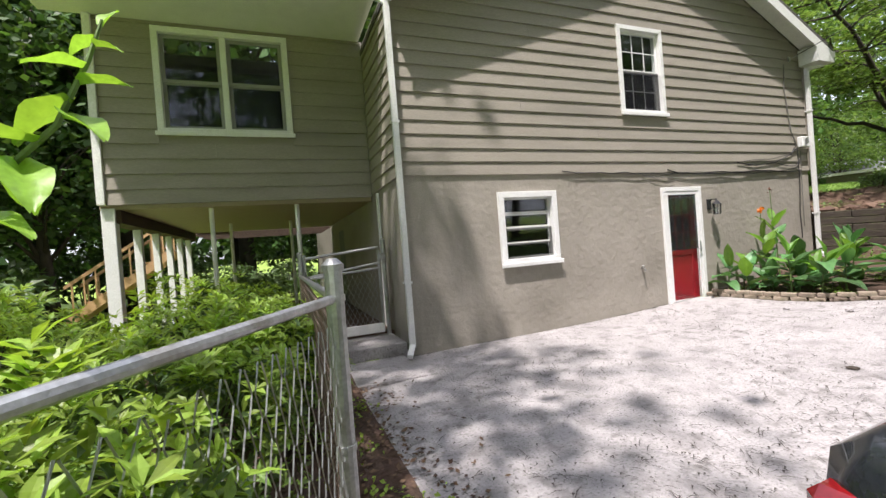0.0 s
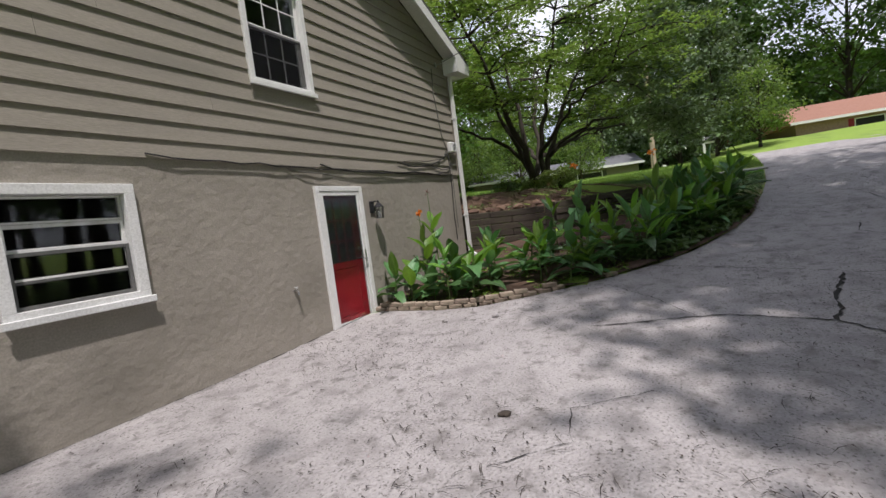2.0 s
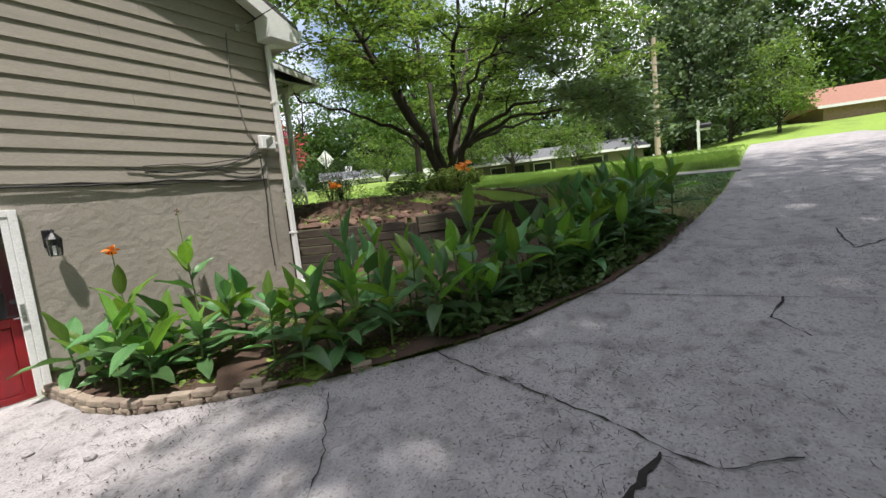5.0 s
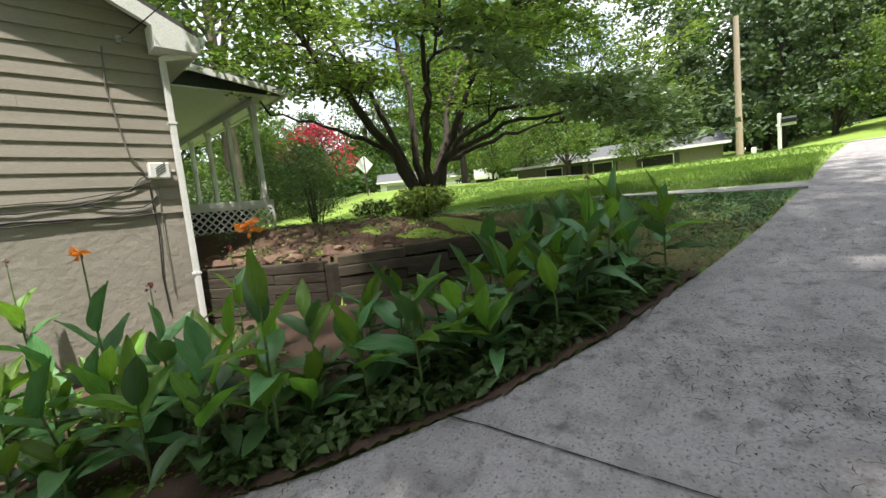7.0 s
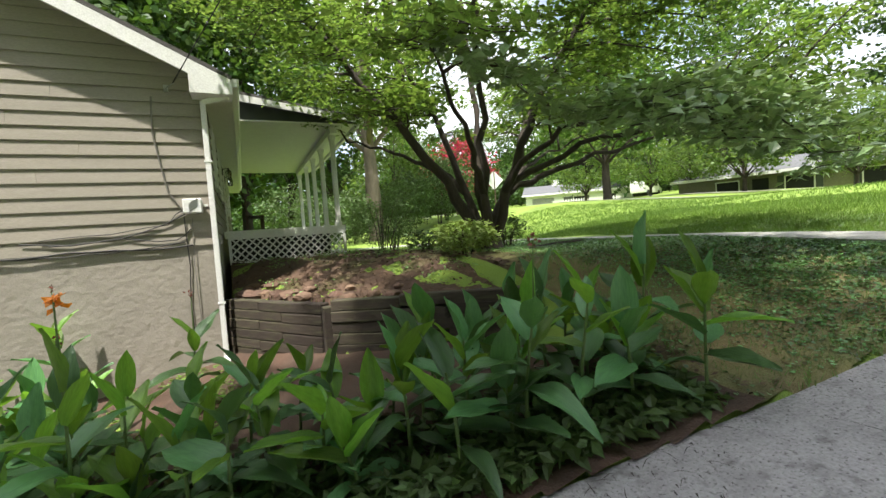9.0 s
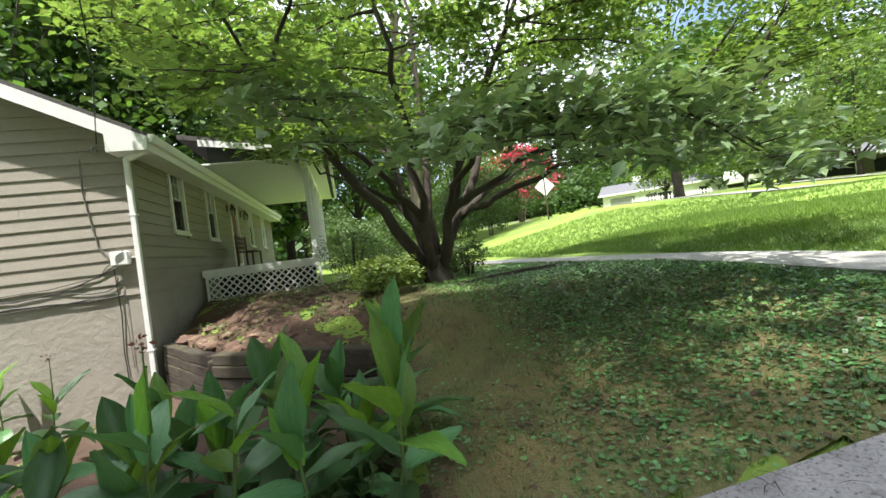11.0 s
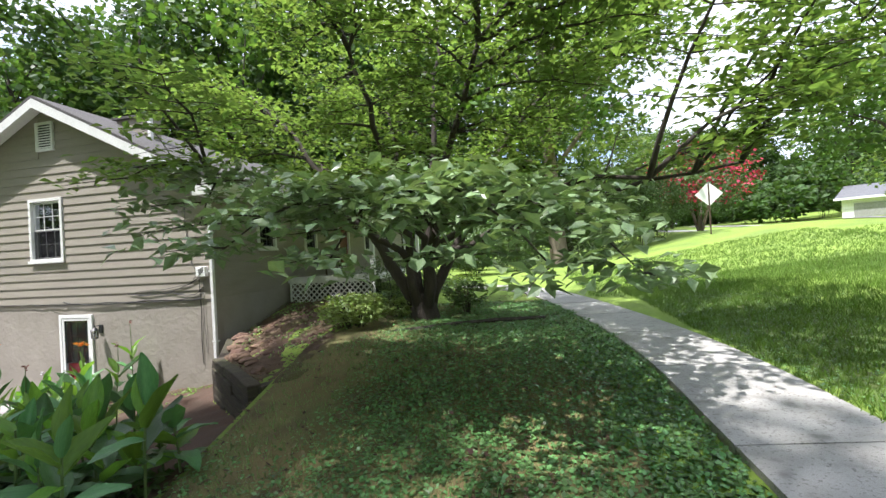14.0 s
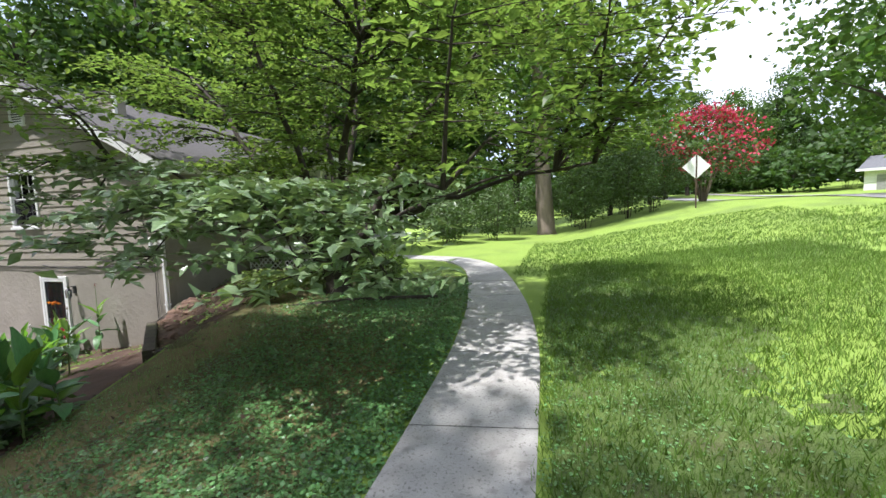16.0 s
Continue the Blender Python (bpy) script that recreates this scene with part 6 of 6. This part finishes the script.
for a, b in zip(rings, rings[1:]):
    for i in range(9):
        bm.faces.new((a[i], a[(i + 1) % 9], b[(i + 1) % 9], b[i]))
bm.faces.new(rings[0])
bm.faces.new(rings[-1][::-1])
bmesh.ops.recalc_face_normals(bm, faces=bm.faces)
part("body", bm, CARPAINT, car, smooth=True)
part("cabin", prism([(-0.75, 0.97), (-1.45, 1.42), (-2.5, 1.44), (-3.3, 0.95)], "x", -0.66, 0.66), GLASS_DARK := material("dark_car_glass", (0.02, 0.022, 0.025), 0.08, bump=0), car, "dark cabin glass")
part("roof_panel", prism([(-1.4, 1.425), (-1.5, 1.455), (-2.4, 1.475), (-2.55, 1.445)], "x", -0.62, 0.62), CARPAINT, car)
for s in (-1, 1):
    part("tail_light", box(min(s * 0.5, s * 0.905), max(s * 0.5, s * 0.905), -0.22, 0.02, 0.66, 0.83, 0.03), TAIL, car, "red tail light")
    for y in (-0.95, -3.6):
        wh = part("wheel", tube([(s * 0.68, y, 0.32), (s * 0.88, y, 0.32)], 0.32, 24), TYRE, car)
        part("rim", tube([(s * 0.87, y, 0.32), (s * 0.893, y, 0.32)], 0.2, 16), METAL, wh)
part("bumper", box(-0.8, 0.8, -0.06, 0.05, 0.33, 0.58, 0.04), CARPAINT, car)

# ---- driveway cracks, joints, needles ----
CRACK = material("crack_dirt", (0.028, 0.025, 0.022), 1.0, bump=0.3)
for i, (pts, w) in enumerate((
        (((8.0, -3.6), (7.71, -4.1), (7.53, -4.72), (7.38, -5.29), (7.17, -5.89), (7.06, -6.1), (7.0, -6.33), (7.25, -6.7)), 0.02), (((7.06, -6.06), (6.56, -5.91), (6.13, -5.78), (5.8, -5.76), (5.48, -5.66)), 0.045),
        (((5.48, -5.66), (5.53, -5.31), (5.62, -4.87), (5.55, -4.56), (5.34, -4.05), (5.18, -3.57)), 0.028), (((5.48, -5.66), (5.25, -5.86), (5.03, -5.96), (4.6, -6.3)), 0.022),
        (((6.87, -3.45), (6.23, -4.11), (5.57, -4.56)), 0.012), (((9.36, -4.95), (9.4, -5.32), (9.44, -6.22), (9.48, -6.9), (9.55, -8.4), (9.6, -11)), 0.014),
        (((9.46, -6.8), (9.26, -6.74), (9.01, -6.68), (8.7, -6.9)), 0.022), (((11.87, -7.5), (10.95, -7.53), (11.44, -8.0)), 0.02), (((0.0, -0.03), (3.0, -0.035), (5.9, -0.03)), 0.016),
        (((2.6, -3.5), (3.0, -3.9), (3.4, -3.8), (3.8, -4.3)), 0.01), (((12.8, -6.2), (13.0, -8.0), (13.1, -9.8)), 0.012), (((16.0, -6.4), (16.1, -9.6)), 0.012))):
    rr = random.Random(i)
    path = []
    for a, b in zip(pts, pts[1:]):
        a, b = Vector(a), Vector(b)
        n = max(2, int((b - a).length / 0.07))
        for k in range(n):
            q = a.lerp(b, k / n)
            j = 0.018 if i not in (5, 8, 10, 11) else 0.002
            path.append(q + Vector((rr.uniform(-j, j), rr.uniform(-j, j))))
    path.append(Vector(pts[-1]))
    vs, fs = [], []
    for k, q in enumerate(path):
        d = (path[min(k + 1, len(path) - 1)] - path[max(k - 1, 0)]).normalized()
        s = Vector((-d.y, d.x)) * w * 0.42 * rr.uniform(0.15, 1.5)
        z = drive_height(q.x) + 0.010
        vs += [(q.x + s.x, q.y + s.y, z), (q.x - s.x, q.y - s.y, z)]
    fs = [(2 * k, 2 * k + 1, 2 * k + 3, 2 * k + 2) for k in range(len(path) - 1)]
    tagged(raw("crack", vs, fs, CRACK), "dark crack in the concrete filled with dirt", "crack", "cracks in the driveway")
g = np.random.default_rng(77)
vs, fs = [], []
for k in range(34000):
    x, y = g.uniform(-0.9, 15), g.uniform(-11, -0.1)
    if x > 5.72 and y > drive_edge(x) - 0.02:
        continue
    if noise.noise((x * 0.6, y * 0.6, 11)) + 0.25 < g.uniform(0, 0.9):
        continue
    a, L = g.uniform(0, math.pi), g.uniform(0.03, 0.11) if k % 2 else g.uniform(0.008, 0.02)
    w = 0.003 if k % 2 else 0.007
    c, s = math.cos(a), math.sin(a)
    z = drive_height(x) + 0.011
    b = len(vs)
    vs += [(x - c * L - s * w, y - s * L + c * w, z), (x + c * L * 0.1 - s * w, y + s * L * 0.1 + c * w + 0.012, z + 0.008), (x + c * L, y + s * L, z), (x + c * L * 0.1 + s * w, y + s * L * 0.1 - c * w + 0.012, z + 0.008)]
    fs.append((b, b + 1, b + 2, b + 3))
tagged(raw("pine_needles", vs, fs, material("dry_needle", (0.05, 0.038, 0.03), 0.9, bump=0, per=0.4)), "dry pine needles and bits strewn over the driveway", "litter", kind="stuff")

# ---- grass and clover near the walkway ----
BLADE = material("grass_blade", (0.165, 0.27, 0.045), 0.5, alt=(0.115, 0.205, 0.038), scale=0.6, bump=0, per=0.3, trans=0.4)
IVY = material("ivy_leaf", (0.15, 0.285, 0.095), 0.35, alt=(0.105, 0.215, 0.07), scale=0.9, bump=0, per=0.6, trans=0.2)
CLOVER = material("clover_leaf", (0.20, 0.34, 0.11), 0.5, alt=(0.15, 0.26, 0.08), scale=0.7, bump=0, per=0.35, trans=0.3)


def walk_gap(x, y):
    return min((Vector((x, y)) - walk_at(s * 0.25)[0]).length for s in range(0, 26))


def blades(name, n, span, h, w, mat, seed, label, keep):
    g = np.random.default_rng(seed)
    vs, fs = [], []
    while n > 0:
        x, y = g.uniform(*span[:2]), g.uniform(*span[2:])
        n -= 1
        if not keep(x, y):
            continue
        z = ground_z(x, y)
        for k in range(3):
            a, t = g.uniform(0, 6.283), g.uniform(0, 6.283)
            px, py = x + g.normal(0, 0.03), y + g.normal(0, 0.03)
            L, lean = h * g.uniform(0.5, 1.3), g.uniform(0.2, 0.9) * h
            b = len(vs)
            vs += [(px - w * math.cos(a), py - w * math.sin(a), z - 0.01), (px + w * math.cos(a), py + w * math.sin(a), z - 0.01), (px + lean * math.cos(t), py + lean * math.sin(t), z + L)]
            fs.append((b, b + 1, b + 2))
    return tagged(raw(name, vs, fs, mat), label, "grass", kind="stuff")


blades("grass", 40000, (18.15, 24.0, -6.6, 4.0), 0.065, 0.005, BLADE, 1, "sunlit mown lawn grass beside the walkway", lambda x, y: x > 18.3 or walk_gap(x, y) > 0.54)
blades("grass", 9000, (17.3, 27, 2.0, 12.0), 0.09, 0.008, BLADE, 2, "mown lawn grass towards the hedge", lambda x, y: walk_gap(x, y) > 0.56)
blades("grass", 7000, (18.3, 30, -7.0, 10.0), 0.09, 0.010, BLADE, 4, "mown lawn grass towards the street", lambda x, y: y > drive_edge(x) + 0.05)
blades("grass", 9000, (12.9, 17.2, -6.4, 1.8), 0.06, 0.005, CLOVER, 3, "short shaded grass under the dogwood", lambda x, y: y > drive_edge(x) + 0.03 and walk_gap(x, y) > 0.54 and not (x < 13.4 and -3.3 < y and x - 12.7 < (y + 3.3) * 0.6))
g = np.random.default_rng(5)
cs = []
while len(cs) < 50000:
    x, y = g.uniform(12.7, 17.25), g.uniform(-6.5, 1.6)
    if y < drive_edge(x) + 0.05 or walk_gap(x, y) < 0.55 or (x < 13.6 and y > -3.2 and x - 12.7 < (y + 3.2) * 0.7):
        continue
    if noise.noise((x * 0.7, y * 0.7, 21)) < g.uniform(-0.75, 0.25) - 0.33 * (x - 14.9):
        continue
    cs.append((x, y, ground_z(x, y) + g.uniform(0.005, 0.035)))
tagged(leaves_mesh("clover", cs, 0.042, IVY, None, 6, flat=0.66, aspect=0.85, four=False), "dense clover and ivy leaves under the dogwood", "ground cover", kind="stuff")
cs = []
while len(cs) < 9000:
    x, y = g.uniform(18.2, 20.6), g.uniform(-6.3, 1.5)
    if walk_gap(x, y) < 0.55 or g.uniform(0, 1) < (x - 18.0) / 2.6:
        continue
    cs.append((x, y, ground_z(x, y) + g.uniform(0.005, 0.03)))
tagged(leaves_mesh("clover", cs, 0.026, IVY, None, 8, flat=0.75, aspect=0.85, four=False), "clover along the edge of the walkway", "ground cover", kind="stuff")

# ---- leaf litter and small weeds on the bank and under the dogwood ----
LITTER = material("dead_leaf", (0.13, 0.075, 0.045), 0.9, alt=(0.07, 0.045, 0.03), scale=2, bump=0, per=0.5)
g = np.random.default_rng(15)
cs = []
while len(cs) < 5200:
    x, y = g.uniform(9.3, 16.8), g.uniform(-6.2, 3.0)
    if x < 12.75 and y < wall_line(x) + 0.1 or y < drive_edge(x) + 0.1 or walk_gap(x, y) < 0.5 or (x > 12.9 and g.uniform(0, 1) < 0.85):
        continue
    cs.append((x, y, ground_z(x, y) + 0.05 if x < 12.9 else ground_z(x, y) + 0.022))
tagged(leaves_mesh("leaf_litter", cs, 0.06, LITTER, None, 16, flat=0.7, aspect=0.6, four=False), "dead brown leaves on the bank and turf", "litter", kind="stuff")
cs = []
for k in range(70):
    x, y = g.uniform(9.8, 13.2), g.uniform(-2.6, 2.6)
    if y < wall_line(min(x, 12.6)) + 0.35:
        continue
    n = int(g.integers(12, 34))
    cs.append(np.array((x, y, ground_z(x, y) + 0.07)) + g.normal(0, 1, (n, 3)) * np.array((0.11, 0.11, 0.03)))
tagged(leaves_mesh("weeds", np.concatenate(cs), 0.055, CLOVER, None, 17, flat=0.5, aspect=0.6), "small green weeds on the earth bank", "ground cover", kind="stuff")

g = np.random.default_rng(18)
cs = np.stack([g.normal(-1.15, 0.28, 1500), g.uniform(-5.6, -0.9, 1500), np.zeros(1500)], 1)
cs[:, 2] = [height(x, y) + (0.05 if x < -0.95 else 0.015) for x, y, _ in cs]
tagged(leaves_mesh("fence_litter", cs, 0.055, LITTER, None, 19, flat=0.7, aspect=0.55, four=False), "dead brown leaves along the foot of the fence", "litter", kind="stuff")
cs = np.concatenate([np.array((x, y, height(x, y) + 0.06)) + g.normal(0, 1, (26, 3)) * np.array((0.09, 0.09, 0.025)) for x, y in zip(g.normal(-1.25, 0.16, 26), g.uniform(-5.0, -1.2, 26))])
tagged(leaves_mesh("fence_weeds", cs, 0.04, SHRUB_FRESH, None, 20, flat=0.5, aspect=0.7), "small green weeds along the foot of the fence", "weeds", kind="stuff")

# ---- across the street ----
def far_house(name, x, y, z, rz, w, d, h, pitch, wallm, roofm, label, wins, chimney=None, doors=()):
    t = thing(name, x, y, z, label, "house", rz=rz)
    part("wall", box(-w / 2, w / 2, -d / 2, d / 2, -1.5, h), wallm, t)
    part("roof", prism([(-d / 2 - 0.5, h), (d / 2 + 0.5, h), (0, h + pitch)], "x", -w / 2 - 0.5, w / 2 + 0.5), roofm, t)
    part("fascia", box(-w / 2 - 0.5, w / 2 + 0.5, -d / 2 - 0.54, -d / 2 - 0.505, h - 0.1, h + 0.12), WHITE, t)
    for a, b, c, e, sh in wins:
        wn_ = part("window", frame_of(bmesh.new(), a, b, c, e, 0.08, -d / 2 - 0.05, -d / 2 - 0.002), WHITE, t)
        part("pane", box(a + 0.08, b - 0.08, -d / 2 - 0.03, -d / 2 - 0.004, c + 0.08, e - 0.08), DARK, wn_)
        if sh:
            for u, v in ((a - 0.4, a - 0.02), (b + 0.02, b + 0.4)):
                part("shutter", box(u, v, -d / 2 - 0.05, -d / 2 - 0.002, c, e), sh, t)
    for a, b, e, m in doors:
        part("door", box(a, b, -d / 2 - 0.06, -d / 2 - 0.002, 0, e), m, t)
    if chimney:
        part("chimney", box(chimney - 0.5, chimney + 0.5, -0.4, 0.4, h, h + pitch + 0.7, 0.02), WHITE, t)
    return t


OLIVE = material("olive_house_paint", (0.20, 0.19, 0.13), 0.8, bump=0.1)
TERRA = material("orange_shingle", (0.33, 0.17, 0.12), 0.9, alt=(0.27, 0.14, 0.10), scale=5, bump=0.4)
BRICKRED = material("pink_brick_wall", (0.36, 0.24, 0.19), 0.9, bump=0.4, bump_scale=40)
GREYROOF = material("grey_shingle", (0.15, 0.155, 0.165), 0.9, bump=0.3)
far_house("brick_house", 55, -18.7, 4.3, -81, 14, 9, 1.7, 2.0, BRICKRED, TERRA, "low house with an orange shingle roof across the street", [(-3.0, -1.0, 0.6, 1.4, RED)], doors=())
far_house("ranch_house", 49.5, 9.5, 2.5, -72, 17, 8, 2.4, 1.4, OLIVE, GREYROOF, "low olive ranch house with grey roof across the lawn", [(-1.5, 0.2, 0.9, 2.1, DARKGREEN), (2.5, 5.0, 0.7, 2.1, DARKGREEN), (-5.8, -4.2, 0.9, 2.1, None)], doors=((-3.4, -2.4, 2.05, DARK),))
far_house("white_house", 55, 40.5, 3.7, -42, 15, 8, 2.6, 1.6, WHITE, GREYROOF, "white bungalow with grey roof and dark shutters across the street", [(-1.0, 0.7, 0.9, 2.1, SASH_DARK), (3.5, 4.6, 1.0, 2.1, None)], chimney=-3.4, doors=((-6.6, -3.6, 2.1, SASH_GREY), (-2.3, -1.4, 2.05, SASH_DARK)))
pf = thing("picket_fence", 46.5, 36.5, height(46.5, 36.5), "white picket fence in front of the bungalow", "fence", rz=-42)
for i in range(26):
    part("picket", prism([(i * 0.32, -0.1), (i * 0.32 + 0.16, -0.1), (i * 0.32 + 0.16, 0.95), (i * 0.32 + 0.08, 1.08), (i * 0.32, 0.95)], "y", 0, 0.03), WHITE, pf)
part("rail", box(0, 8.2, 0.031, 0.07, 0.3, 0.38), WHITE, pf)
part("rail", box(0, 8.2, 0.031, 0.07, 0.75, 0.83), WHITE, pf)
van = thing("parked_van", 56.0, 30.0, height(56.0, 30.0), "white van parked at the far kerb", "van", rz=15)
bm = prism([(-2.4, 0.35), (2.4, 0.35), (2.45, 0.95), (1.9, 1.1), (1.3, 1.75), (-2.35, 1.8), (-2.45, 0.9)], "y", -0.9, 0.9)
bmesh.ops.bevel(bm, geom=list(bm.edges), offset=0.06, segments=2, affect="EDGES")
part("body", bm, WHITE, van)
part("side_window", box(-2.1, 1.2, -0.915, -0.9, 1.15, 1.62), DARK, van)
for x in (-1.5, 1.5):
    part("wheel", tube([(x, -0.92, 0.33), (x, 0.92, 0.33)], 0.33, 16), TYRE, van)
WOODPOLE = material("pole_wood", (0.42, 0.34, 0.25), 0.9, alt=(0.34, 0.27, 0.2), bump=0.4, stretch=(1, 1, 0.2))
pole = thing("utility_pole", 44.5, -1.5, height(44.5, -1.5), "tall bare wooden utility pole past the lawn", "pole")
part("pole_shaft", tube([(0, 0, -0.5), (0, 0, 9.8)], (0.24, 0.17), 12), WOODPOLE, pole)
part("marker", box(-0.27, -0.2, -1.0, -0.7, 0.0, 0.7), WHITE, pole)
tagged(part("power_line", tube([(44.5, -1.5, 12.6), (36, 12, 12.0), (27.7, 20.4, 15.0), (20, 55, 10)], 0.03, 5), CABLE), "black power line over the street", "cable")
mb = thing("mailbox_post", 28.7, -5.2, height(28.7, -5.2), "white mailbox post at the end of the lawn", "mailbox")
part("post", box(-0.06, 0.06, -0.06, 0.06, -0.2, 1.45, 0.008), WHITE, mb)
part("arm", box(-0.05, 0.05, -0.5, 0.1, 0.95, 1.05, 0.006), WHITE, mb)
bm = prism([(-0.11, 1.051), (0.11, 1.051), (0.11, 1.2), (0.06, 1.28), (-0.06, 1.28), (-0.11, 1.2)], "y", -0.52, -0.08)
part("box", bm, BLACK, mb, "black mailbox")
sg = thing("road_sign", 25.3, 17.0, height(25.3, 17.0), "back of a pale diamond road sign on a dark post", "sign", rz=-12)
part("post", box(-0.035, 0.035, -0.03, 0.0, -0.3, 2.75, 0.004), BEAM, sg)
part("plate", prism([(0, 1.5), (0.64, 2.14), (0, 2.78), (-0.64, 2.14)], "y", 0.001, 0.012), WHITE, sg, "pale diamond plate")
tagged(sheet("far_pavement", steps((37.6, 39.0, 0.7)), steps((-40, 60, 4)), lambda x, y: height(x, y) + 0.08, CONCRETE, "pale kerb strip across the street", "pavement"), kind="structure")
